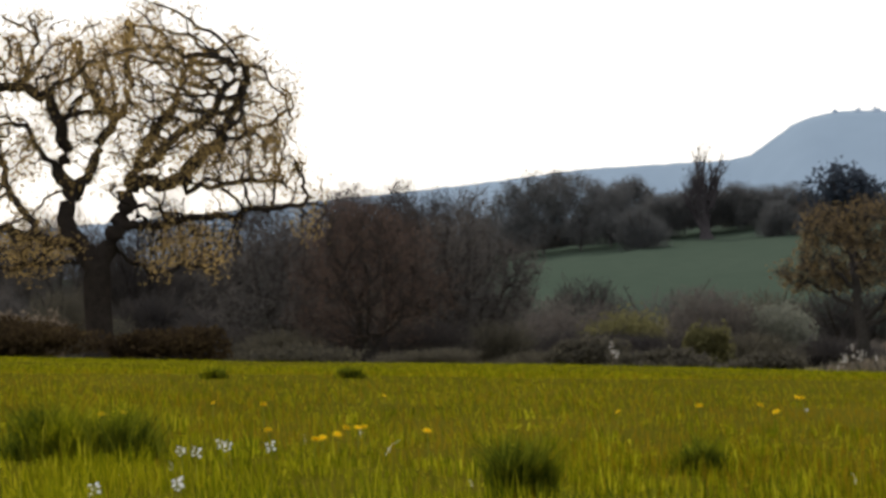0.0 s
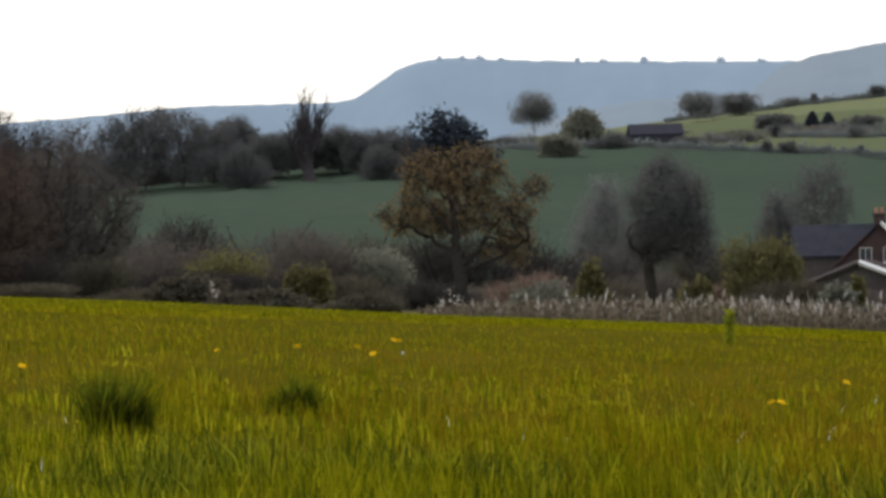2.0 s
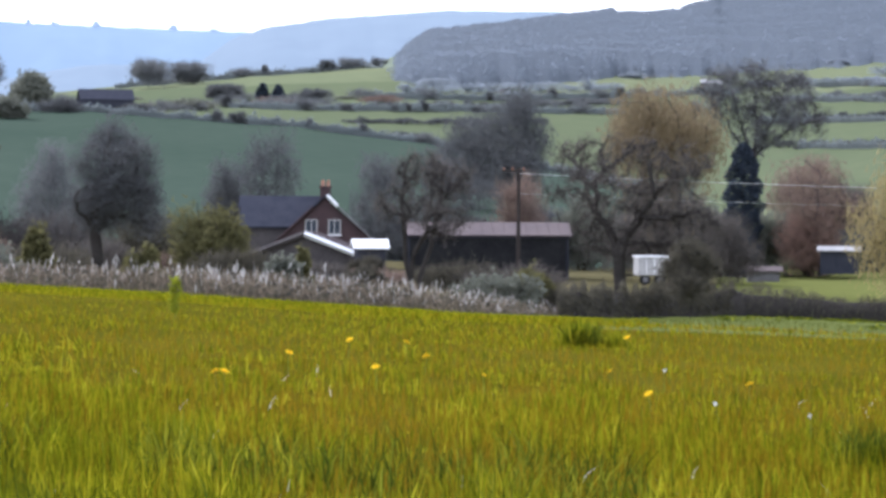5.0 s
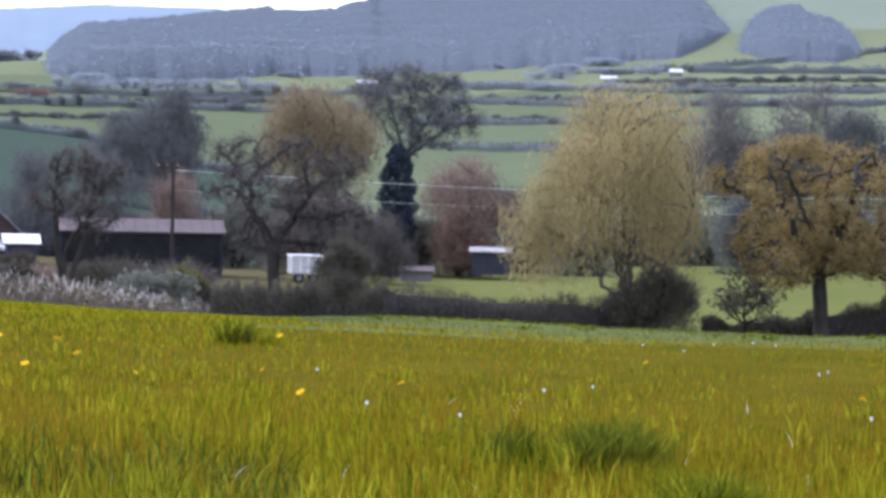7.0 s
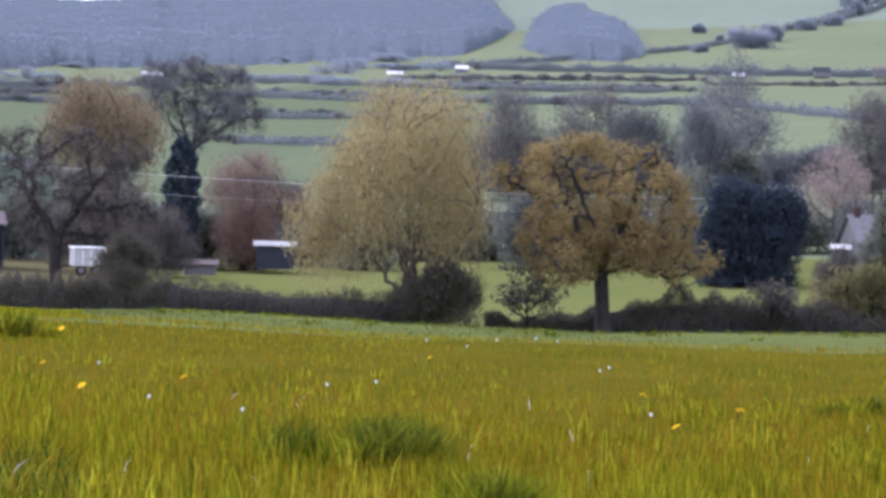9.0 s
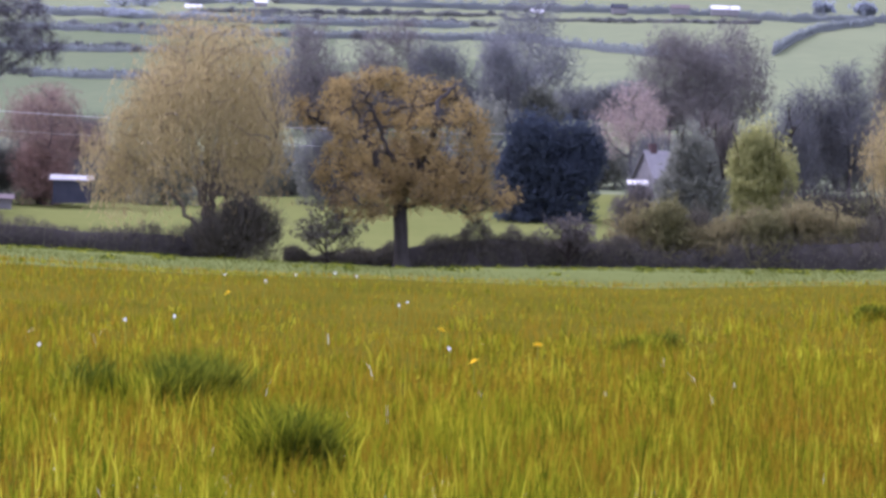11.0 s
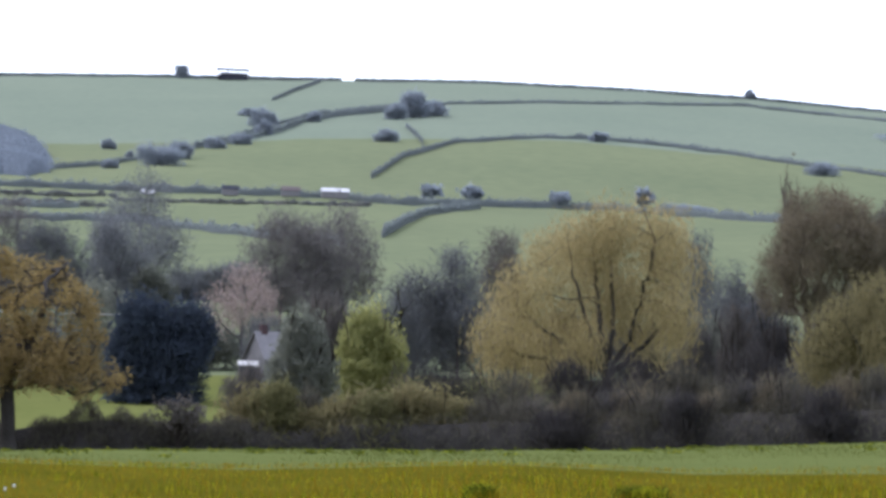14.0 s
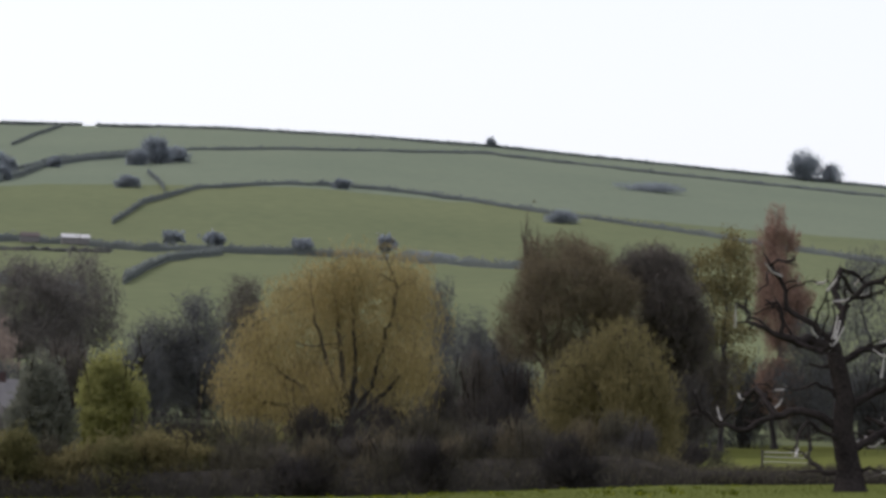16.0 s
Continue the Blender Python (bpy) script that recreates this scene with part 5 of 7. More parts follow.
grown_tree("thorn_tree", 26.96, 112, None, [(26.92, -1.25, 0.42, 0.4), (26.61, -1.51, 0.35, 0.3), (27.24, -1.44, 0.35, 0.3), (26.92, -1.88, 0.45, 0.35)], "hedge", "small olive-brown thorn tree in the hedge", bark="bark_mid", goals=260, leaves=5000, shoots=1500, seed=89, radius=0.1, fork=0.3, puff=0.22, limbs_apart=False)
tree("thorn_tree", "bare", 36.0, 131, -1.35, 1.5, "twig", "small twiggy thorn in the hedge", leaves=1800, size=0.08, seed=85)
tree("thorn_tree", "bare", 41.4, 133, -1.45, 1.2, "twig", "small thorn standing above the hedge", leaves=1800, size=0.08, seed=86)

# dense scrub and thickets filling the valley floor
def thicket_row(az0, az1, step, d, tops, leaves, label, seed, wide=1.6, n=3200):
    rng = random.Random(seed)
    a, k = az0, 0
    while a < az1:
        top = float(tops(a)) + rng.uniform(-0.25, 0.2)
        dd = d + rng.uniform(-0.08, 0.08) * d
        bush("thicket", a, dd, top, step * wide * rng.uniform(0.85, 1.25), leaves[k % len(leaves)], label, n=int(n * 0.85), size=0.0009 * d + 0.03, seed=seed + k, deep=0.6)
        a, k = a + step * rng.uniform(0.8, 1.2), k + 1


thicket_row(-12, 1, 2.0, 275, curve((-12, 3.0), (-5, 2.8), (-3, 2.6), (0, 2.0), (1, 1.3)), ("bister", "bister", "umber"), "dense dark leafless thicket behind the oak", 1000, n=7500)
thicket_row(-12, 16, 1.9, 185, curve((-12, 1.3), (-4, 1.2), (0, 1.2), (4, 0.85), (8, 0.6), (12, 0.3), (16, -0.3)), ("bister", "umber", "hedge", "bister"), "tangled leafless thicket along the brook", 1020, n=4200)
thicket_row(-11, 9, 1.8, 130, curve((-11, 0.2), (0, -0.1), (9, -0.7)), ("bister", "hedge", "bister"), "low brown scrub beyond the meadow", 1040, n=3000)
thicket_row(1.0, 4.6, 0.7, 575, curve((1, 2.1), (4.6, 2.2)), ("dusk", "dusk", "umber"), "dense copse at the corner of the crop field", 1290, n=1800)
thicket_row(4.6, 9.0, 0.8, 590, curve((4.6, 2.35), (9, 2.3)), ("dusk", "umber"), "hedgerow trees along the top of the crop field", 1060, n=2200)
thicket_row(9.5, 16, 1.0, 640, curve((9.5, 2.25), (16, 2.15)), ("grey", "dusk"), "bushy field boundary on the hill", 1075, n=1500, wide=1.3)
thicket_row(13.5, 20.5, 0.8, 740, curve((13.5, 2.25), (20.5, 2.45)), ("dusk", "grey", "pink_twig"), "bushy hedgerow on the hill", 1230, n=1300, wide=1.3)
thicket_row(9, 24.5, 1.6, 150, curve((9, -0.9), (14, -0.75), (16, -1.0), (20, -1.35), (24.5, -1.3)), ("twig", "pink_twig", "hedge"), "brown scrub round the farm", 1090, n=2200)
thicket_row(20.4, 25, 1.5, 262, curve((20.4, -0.2), (25, 0.2)), ("dusk", "twig"), "leafless garden trees behind the barn", 1110, n=3000)
thicket_row(23.4, 34.5, 1.25, 262, curve((23.4, 0.2), (26, 0.5), (29, 0.1), (31, -0.2), (34.5, 0.4)), ("dusk", "grey", "twig"), "leafless trees along the far side of the hay field", 1130, n=3100)
thicket_row(34, 43, 1.2, 268, curve((34, 0.4), (37, 0.5), (39, 0.2), (43, 0.4)), ("dusk", "grey"), "grey-green trees along the far side of the hay field", 1150, n=3100)
thicket_row(43.5, 64, 1.3, 262, curve((43.5, 1.0), (46, 1.4), (48, 1.6), (50, 0.8), (52, 1.0), (54, 1.5), (56, 1.9), (58, 1.6), (60, 1.3), (64, 1.8)), ("dusk", "twig", "dusk", "grey"), "dense leafless trees behind the tall hedge", 1170, n=3400)
thicket_row(47, 58.5, 1.4, 170, curve((47, -0.4), (52, -0.2), (55, 0.2), (57, 0.5), (58.5, -0.6)), ("bister", "hedge", "bister"), "dark brushwood behind the tall hedge", 1190, n=3200)
thicket_row(52, 58.5, 0.9, 215, curve((52, 0.5), (54, 1.0), (56, 1.3), (58.5, 0.6)), ("bister", "umber", "twig"), "dense brown brushwood and small trees", 1250, n=2600)
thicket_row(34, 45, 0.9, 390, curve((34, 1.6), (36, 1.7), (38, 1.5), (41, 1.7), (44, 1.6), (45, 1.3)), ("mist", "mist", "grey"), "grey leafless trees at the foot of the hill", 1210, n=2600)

# ---------------------------------------------------------------- hedges round the meadow
hedge_line("hedge", [(a, float(EDGE_D(a)) + 0.8) for a in np.arange(24.0, 33.1, 1)], curve((24, 1.3), (28, 1.55), (33, 1.4)), 1.9, "hedge", "brown twiggy hedge along the foot of the meadow", 12000, 0.12, 201, rough=0.55, ragged=0.9)
hedge_line("hedge", [(a, float(EDGE_D(a)) + 0.8) for a in np.arange(35.0, 43.1, 1)], curve((35, 0.8), (37, 0.9), (38.4, 1.5), (39.6, 2.2), (41, 1.8), (43, 1.7)), 1.8, "hedge", "low brown hedge with bushy stretches below the hay field", 12000, 0.12, 202, rough=0.55, ragged=0.9)
hedge_line("hedge", [(a, float(EDGE_D(a)) + 1.2) for a in np.arange(42.8, 59.2, 1)], curve((42.8, 1.4), (44.4, 1.7), (48, 2.0), (54, 2.2), (57, 2.0), (58.5, 1.4), (59.2, 0.8)), 2.4, "hedge", "overgrown hedge of brown brushwood", 12000, 0.13, 203, rough=0.4)
rng_h = random.Random(5)
for k in range(34):
    a = 43.2 + 0.44 * k + rng_h.uniform(-0.15, 0.15)
    top = float(np.interp(a, [43.5, 44.5, 45.6, 48, 50.2, 52.5, 54.6, 57.2, 58], [-0.95, -1.1, -0.85, -1.0, -0.85, -0.6, -0.2, -0.2, -1.0])) + rng_h.uniform(-0.3, 0.12)
    leaf = ("olive", "fresh", "hedge", "olive", "olive")[k % 5] if a < 48.4 else ("twig", "bister", "rust", "hedge", "umber", "rust", "hedge")[k % 7]
    # low bister bushes in front give the hedge foot its shade by colour
    back = 0.3 if leaf == "bister" else 2.2
    bush("hedgerow_bush", a, float(EDGE_D(a)) + back + rng_h.uniform(-0.6, 0.8), top - (0.45 if leaf == "bister" else 0.0), rng_h.uniform(1.2, 2.2), leaf, "overgrown bush standing in the tall hedge", n=1900, size=0.12, seed=230 + k, deep=0.9, group="hedgerow bushes")
hedge_line("hedge", [(a, float(EDGE_D(a)) + 14) for a in np.arange(58.0, 66, 1)], 1.0, 1.6, "hedge", "low clipped hedge beyond the tall one", 5000, 0.12, 204)

# ---------------------------------------------------------------- hedges, woods and trees on the hill
HILL = [
    ("crop_hedge", [(0.5, 1.3), (4, 1.58), (8, 1.85), (10.4, 1.95), (13.3, 1.95), (16.2, 1.72), (18.2, 1.63), (21.3, 1.21), (24, 0.62), (26, 0.2)], 3.0),
    ("hill_hedge", [(14.0, 2.45), (15.6, 2.62), (18, 2.85), (20, 3.0)], 3.5),
    ("hill_hedge", [(16.5, 2.05), (19, 1.98), (21, 2.02), (24, 1.95), (27, 1.95)], 3.5),
    ("hill_hedge", [(19.5, 2.3), (22, 2.25), (25, 2.3), (28, 2.42)], 3.5),
    ("hill_hedge", [(29.3, 1.18), (32, 1.2), (36, 1.3)], 3.0),
    ("hill_hedge", [(28.5, 1.75), (31, 1.78), (35, 1.85)], 3.0),
    ("hill_hedge", [(29, 2.25), (32, 2.2), (36, 2.3), (40, 2.35), (45, 2.0)], 3.5),
    ("hill_hedge", [(29.3, 2.58), (32, 2.55), (34.4, 2.56), (39, 2.62)], 3.5),
    ("hill_hedge", [(34.7, 3.02), (40.4, 3.06), (44.2, 3.08), (46.1, 2.99), (50.1, 3.04), (54.5, 2.87), (58, 2.7)], 5.0),
    ("hill_hedge", [(45.8, 2.22), (46.3, 2.55), (46.8, 2.78), (48, 2.97)], 4.0),
    ("hill_hedge", [(32.8, 2.93), (36.6, 3.28), (39.6, 3.62), (41.5, 4.02)], 3.5),
    ("hill_hedge", [(41.5, 4.05), (44.2, 4.95), (46.5, 5.25), (49.3, 5.39), (53.8, 5.45), (58.4, 5.06), (62.8, 4.70)], 5.0),
    ("hill_hedge", [(45.5, 3.55), (46.2, 4.05), (47.4, 4.43), (49.2, 4.58), (50.5, 4.62), (52.6, 4.47), (55.1, 4.17), (58.4, 3.8), (60, 3.57), (63, 3.2)], 6.0),
    ("outgrown_hedge", [(41.47, 4.06), (42.53, 4.28), (43.41, 4.52), (44.03, 4.78), (44.66, 4.91), (45.6, 5.05), (46.54, 5.14), (47.11, 5.14)], 9.0),
    ("hill_hedge", [(46.24, 4.73), (46.5, 4.52), (46.63, 4.36)], 6.0),
    ("hill_hedge", [(43.2, 5.2), (43.7, 5.45), (44.3, 5.68)], 5.0),
]
for k, (nm, line, h) in enumerate(HILL):
    pts = []
    for (a0, e0), (a1, e1) in zip(line, line[1:]):
        m = max(2, int((a1 - a0) / 0.4))
        pts += [(a0 + (a1 - a0) * i / m, e0 + (e1 - e0) * i / m) for i in range(m)]
    pts.append(line[-1])
    pts = [(a, drape(a, e, 300)) for a, e in pts]
    ln = sum((Vector(at(*p)) - Vector(at(*q))).length for p, q in zip(pts, pts[1:]))
    hedge_line("field_hedge", pts, h * (0.68 if line[0][1] < 3.3 else 0.44), h * 0.65, "hillhedge", "dark hedge dividing pastures on the hillside, haze in its colour", int(min(6000, ln * 9)), 0.55, 300 + k, rough=0.6, ragged=0.9)
rng_t = random.Random(77)
for nm, line, h in HILL:
    # trees and outgrown bushes in the hedgerows between the farm and the wood
    a, end = line[0][0], line[-1][0]
    while a < end:
        if 16 < a < 41 and np.interp(a, [p[0] for p in line], [p[1] for p in line]) < 3.2:
            e = float(np.interp(a, [p[0] for p in line], [p[1] for p in line]))
            d = drape(a, e, 300)
            tall = rng_t.uniform(0.1, 0.26) * (1.4 if a < 29 else 0.8)
            bush("hedgerow_tree", a, d, e + tall, rng_t.uniform(0.25, 0.85), rng_t.choice(("dusk", "mist", "mist")), "leafless tree grown out of the hill hedge", n=420, size=0.5, seed=rng_t.randrange(9999), deep=0.6, category="tree")
        a += rng_t.uniform(0.35, 1.5) if a < 29 else rng_t.uniform(0.9, 2.6)
BELTS = [
    (19.31, 2.02, 22.57, 2.07, 0.22, "dusk"), (22.57, 2.08, 25.47, 2.17, 0.19, "mist"), (19.31, 1.72, 23.71, 1.71, 0.18, "dusk"), (20.28, 1.39, 22.19, 1.13, 0.25, "dusk"),
    (20.54, 2.4, 25.22, 2.49, 0.28, "veil"), (16.47, 2.07, 19.01, 2.12, 0.33, "mist"), (10.55, 2, 13.18, 2.04, 0.33, "mist"), (14.69, 1.97, 16.21, 1.97, 0.28, "mist"),
    (22.94, 2.13, 25.07, 2.19, 0.17, "mist"), (29.37, 2.64, 31.54, 2.69, 0.15, "veil"), (30.02, 2.3, 33.32, 2.35, 0.19, "mist"), (29.39, 1.86, 31.55, 1.9, 0.15, "dusk"),
    (28.9, 1.22, 31.7, 1.29, 0.18, "dusk"), (33.95, 2.62, 39.61, 2.65, 0.22, "mist"), (37.75, 2.31, 40.46, 2.45, 0.19, "mist"), (31.22, 2.81, 31.92, 2.83, 0.38, "veil"),
    (33.82, 2.97, 34.32, 2.98, 0.43, "veil"), (32.83, 2.75, 39.87, 2.89, 0.18, "mist"), (39.87, 2.81, 45.47, 2.92, 0.13, "mist"),
]
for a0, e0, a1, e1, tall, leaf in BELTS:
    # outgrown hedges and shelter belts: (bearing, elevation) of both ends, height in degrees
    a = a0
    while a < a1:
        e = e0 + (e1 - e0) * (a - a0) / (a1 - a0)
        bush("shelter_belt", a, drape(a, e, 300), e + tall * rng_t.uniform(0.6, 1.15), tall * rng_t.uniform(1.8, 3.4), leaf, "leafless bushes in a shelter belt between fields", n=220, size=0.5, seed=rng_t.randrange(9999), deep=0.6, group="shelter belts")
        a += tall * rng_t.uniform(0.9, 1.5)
for a0, a1 in ((31, 44.8), (45.05, 68)):
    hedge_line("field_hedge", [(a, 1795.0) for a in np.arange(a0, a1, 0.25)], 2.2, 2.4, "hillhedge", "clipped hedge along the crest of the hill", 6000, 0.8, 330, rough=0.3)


def hill_tree(a, el_base, el_top, wide, leaf, label, seed, lolly=False):
    d = drape(a, el_base, 300)
    if lolly:
        return tree("hill_tree", "bare", a, d, el_top, wide, leaf, label, bark="bark_far", leaves=420, size=0.0012 * d, seed=seed, puff=0.05, low=0.35, thick=0.9, fill=0.8, swell=0.36)
    return bush("hill_thicket", a, d, el_top, wide, leaf, label, n=1500, size=0.0010 * d, seed=seed, deep=0.6)


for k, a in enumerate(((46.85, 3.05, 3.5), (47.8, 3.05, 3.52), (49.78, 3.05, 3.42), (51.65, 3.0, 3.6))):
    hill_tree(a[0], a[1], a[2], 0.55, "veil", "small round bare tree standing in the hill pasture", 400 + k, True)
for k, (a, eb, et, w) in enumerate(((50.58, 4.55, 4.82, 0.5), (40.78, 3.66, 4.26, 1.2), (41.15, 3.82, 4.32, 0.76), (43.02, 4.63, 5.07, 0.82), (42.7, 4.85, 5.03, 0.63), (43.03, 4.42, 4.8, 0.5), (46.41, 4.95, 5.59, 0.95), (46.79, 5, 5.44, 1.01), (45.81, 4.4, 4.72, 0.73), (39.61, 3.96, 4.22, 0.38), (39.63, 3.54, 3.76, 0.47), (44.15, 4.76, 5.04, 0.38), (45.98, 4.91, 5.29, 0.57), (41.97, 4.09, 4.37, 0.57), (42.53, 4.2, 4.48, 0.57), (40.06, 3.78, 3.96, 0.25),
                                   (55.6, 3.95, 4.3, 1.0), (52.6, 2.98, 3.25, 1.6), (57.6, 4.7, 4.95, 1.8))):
    hill_tree(a, eb, et, w, "veil", "thicket on the hillside, haze in its pale colour", 420 + k)
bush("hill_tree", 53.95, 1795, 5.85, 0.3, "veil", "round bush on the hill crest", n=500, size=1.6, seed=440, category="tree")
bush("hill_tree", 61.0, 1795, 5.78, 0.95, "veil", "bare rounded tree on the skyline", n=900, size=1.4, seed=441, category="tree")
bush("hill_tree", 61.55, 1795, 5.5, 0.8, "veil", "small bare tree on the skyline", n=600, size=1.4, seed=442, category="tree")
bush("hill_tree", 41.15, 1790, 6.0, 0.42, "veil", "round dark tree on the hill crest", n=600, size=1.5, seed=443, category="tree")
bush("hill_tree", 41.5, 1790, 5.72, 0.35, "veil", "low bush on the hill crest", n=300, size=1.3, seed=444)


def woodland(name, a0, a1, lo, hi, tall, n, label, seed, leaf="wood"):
    """A wood too far and dense to count its trees: a closed canopy over the slope, its crowns as relief, with loose sprays on top."""
    rng = np.random.default_rng(seed)
    az = np.arange(a0, a1, 0.07)
    us = np.linspace(0, 1, 46)
    ds = np.geomspace(500, 2300, 1200)
    P = np.zeros((len(us), len(az), 3))
    for k, a in enumerate(az):
        es = np.maximum.accumulate(np.degrees(np.arctan2(terrain(a, ds) - EYE, ds)))
        wob = 0.06 * noise.noise(Vector((a * 2.5, seed, 0))) + 0.03 * noise.noise(Vector((a * 9, seed, 3)))
        e = lo(a) + wob + (hi(a) - lo(a)) * us
        d = np.interp(e, es + 1e-7 * np.arange(len(es)), ds)
        P[:, k] = np.stack([np.sin(radians(a)) * d, np.cos(radians(a)) * d, terrain(a, d)], -1)
    rise = np.sqrt(np.clip(us / 0.14, 0, 1))[:, None] * np.clip((1 - us) / 0.02, 0.3, 1)[:, None]
    rise = rise * np.sqrt(np.clip(np.minimum(az - a0, a1 - az) / 0.8, 0.02, 1))[None, :]
    crowns = np.array([[noise.noise(Vector((p[0] / 42, p[1] / 60, seed))) + 0.45 * noise.noise(Vector((p[0] / 13, p[1] / 20, seed))) for p in row] for row in P])
    P[:, :, 2] += tall * rise * (1 + 0.34 * crowns) - 0.5
    m = len(az)
    i, j = np.meshgrid(np.arange(len(us) - 1), np.arange(m - 1), indexing="ij")
    q = np.stack([i * m + j, i * m + j + 1, (i + 1) * m + j + 1, (i + 1) * m + j], -1).reshape(-1, 4)
    V = P.reshape(-1, 3)
    F = np.concatenate([q[:, [0, 1, 2]], q[:, [0, 2, 3]]])
    # a thin skin of shoots over the crowns
    pick = V[rng.integers(0, len(V), n)] + rng.normal(size=(n, 3)) * np.array([1.2, 2.0, 0.35])
    v, f = twigs(rng, pick, rng.normal(size=(n, 3)) + np.array([0, 0, 0.8]), 1.8, 0.24, 0.6)
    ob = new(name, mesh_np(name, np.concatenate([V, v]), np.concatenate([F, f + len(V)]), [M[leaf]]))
    return tagged(smooth(ob), label, "wood", kind="stuff")


woodland("woodland", 20.26, 35.41, curve((20.26, 2.68), (21.55, 2.55), (23.33, 2.61), (25.22, 2.73), (25.06, 2.81), (26.7, 2.79), (29.49, 2.95), (32.04, 3.13), (34.32, 3.34), (34.94, 3.61), (35.42, 3.91)), curve((20.26, 3.38), (20.47, 3.76), (20.85, 4.01), (22.06, 4.17), (23.45, 4.31), (24.34, 4.37), (24.97, 4.12), (25.6, 4.05), (26.6, 4.14), (27.47, 4.34), (27.67, 4.84), (30.71, 5.35), (33.25, 5.53), (34.27, 5.17), (35.05, 4.24), (35.41, 3.99)), 8.0, 42000, "leafless woodland covering the hillside, haze in its blue-grey", 501)
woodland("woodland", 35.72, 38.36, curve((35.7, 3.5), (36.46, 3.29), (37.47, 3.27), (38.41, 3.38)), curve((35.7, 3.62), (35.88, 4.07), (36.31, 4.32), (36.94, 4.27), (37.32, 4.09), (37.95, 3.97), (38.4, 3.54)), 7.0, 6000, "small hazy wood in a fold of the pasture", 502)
for k in range(15):
    rng_w = random.Random(520 + k)
    a = rng_w.uniform(20.2, 33.0)
    e = 2.62 + 0.02 * (a - 20) + rng_w.uniform(-0.35, 0.32)
    hill_tree(a, e, e + rng_w.uniform(0.1, 0.24), rng_w.uniform(0.6, 1.6), "veil", "leafless trees scattered below the wood, haze in their grey", 520 + k)
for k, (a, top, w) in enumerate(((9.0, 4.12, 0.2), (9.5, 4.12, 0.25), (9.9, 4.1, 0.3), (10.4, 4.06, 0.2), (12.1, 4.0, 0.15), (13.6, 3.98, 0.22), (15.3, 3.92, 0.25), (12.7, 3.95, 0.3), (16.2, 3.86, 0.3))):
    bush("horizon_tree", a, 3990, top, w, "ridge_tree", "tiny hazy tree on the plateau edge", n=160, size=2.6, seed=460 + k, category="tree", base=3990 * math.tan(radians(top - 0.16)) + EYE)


# ---------------------------------------------------------------- buildings
def frame_at(az, d, turn, sink=0.0, z=None):
    """A pose on the ground that faces the eye, turned by some degrees."""
    p = on_ground(az, d)
    return pose(p.x, p.y, (p.z if z is None else z) - sink, 0, 0, -az + turn)


def prism(x0, x1, y0, y1, z0, z1, over=0.0, thick=0.15):
    """Two roof slabs with the ridge along x."""
    bm = bmesh.new()
    ym = (y0 + y1) / 2
    for s, ye in ((1, y0 - over), (-1, y1 + over)):
        zz = z0 - (z1 - z0) * over / (ym - y0)
        q = [(x0 - over, ye, zz), (x1 + over, ye, zz), (x1 + over, ym, z1), (x0 - over, ym, z1)]
        a = [bm.verts.new(p) for p in q]
        b = [bm.verts.new((p[0], p[1], p[2] + thick)) for p in q]
        bm.faces.new(a)
        bm.faces.new(b)
        for i in range(4):
            bm.faces.new((a[i], a[(i + 1) % 4], b[(i + 1) % 4], b[i]))
    bmesh.ops.recalc_face_normals(bm, faces=bm.faces)
    return bm


def gabled(x0, x1, y0, y1, h, ridge):
    """Walls with gables at both ends of x."""
    bm = bmesh.new()
    ym = (y0 + y1) / 2
    for x in (x0, x1):
        for p in ((x, y0, -1), (x, y1, -1), (x, y1, h), (x, ym, ridge), (x, y0, h)):
            bm.verts.new(p)
    bm.verts.ensure_lookup_table()
    v = bm.verts
    bm.faces.new([v[i] for i in range(5)])
    bm.faces.new([v[i] for i in range(5, 10)])
    for i in range(5):
        bm.faces.new((v[i], v[(i + 1) % 5], v[5 + (i + 1) % 5], v[5 + i]))
    bmesh.ops.recalc_face_normals(bm, faces=bm.faces)
    return bm


def window(parent, x, y, z, w, h, axis, panes=2):
    """A white casement standing 3 cm proud of a wall; axis: the wall's outward side ('-y', '+x')."""
    def q(u0, z0, u1, z1, d0, d1):
        return (u0, y - d1, z0, u1, y - d0, z1) if axis == "-y" else (x + d0, u0, z0, x + d1, u1, z1)
    c = x if axis == "-y" else y
    fr = boxes(q(c - w / 2, z, c - w / 2 + 0.08, z + h, 0.003, 0.06), q(c + w / 2 - 0.08, z, c + w / 2, z + h, 0.003, 0.06), q(c - w / 2 + 0.08, z, c + w / 2 - 0.08, z + 0.08, 0.003, 0.06),
               q(c - w / 2 + 0.08, z + h - 0.08, c + w / 2 - 0.08, z + h, 0.003, 0.06), q(c - 0.03, z + 0.08, c + 0.03, z + h - 0.08, 0.003, 0.06))
    win = part("window", fr, M["render"], parent, "white-painted casement")
    for k in range(panes):
        a = c - w / 2 + 0.08 if k == 0 else c + 0.03
        part("pane", boxes(q(a, z + 0.08, a + w / 2 - 0.11, z + h - 0.08, 0.006, 0.02)), M["glass"], win)
    part("sill", boxes(q(c - w / 2 - 0.06, z - 0.08, c + w / 2 + 0.06, z - 0.003, 0.003, 0.14)), M["paint"], win)


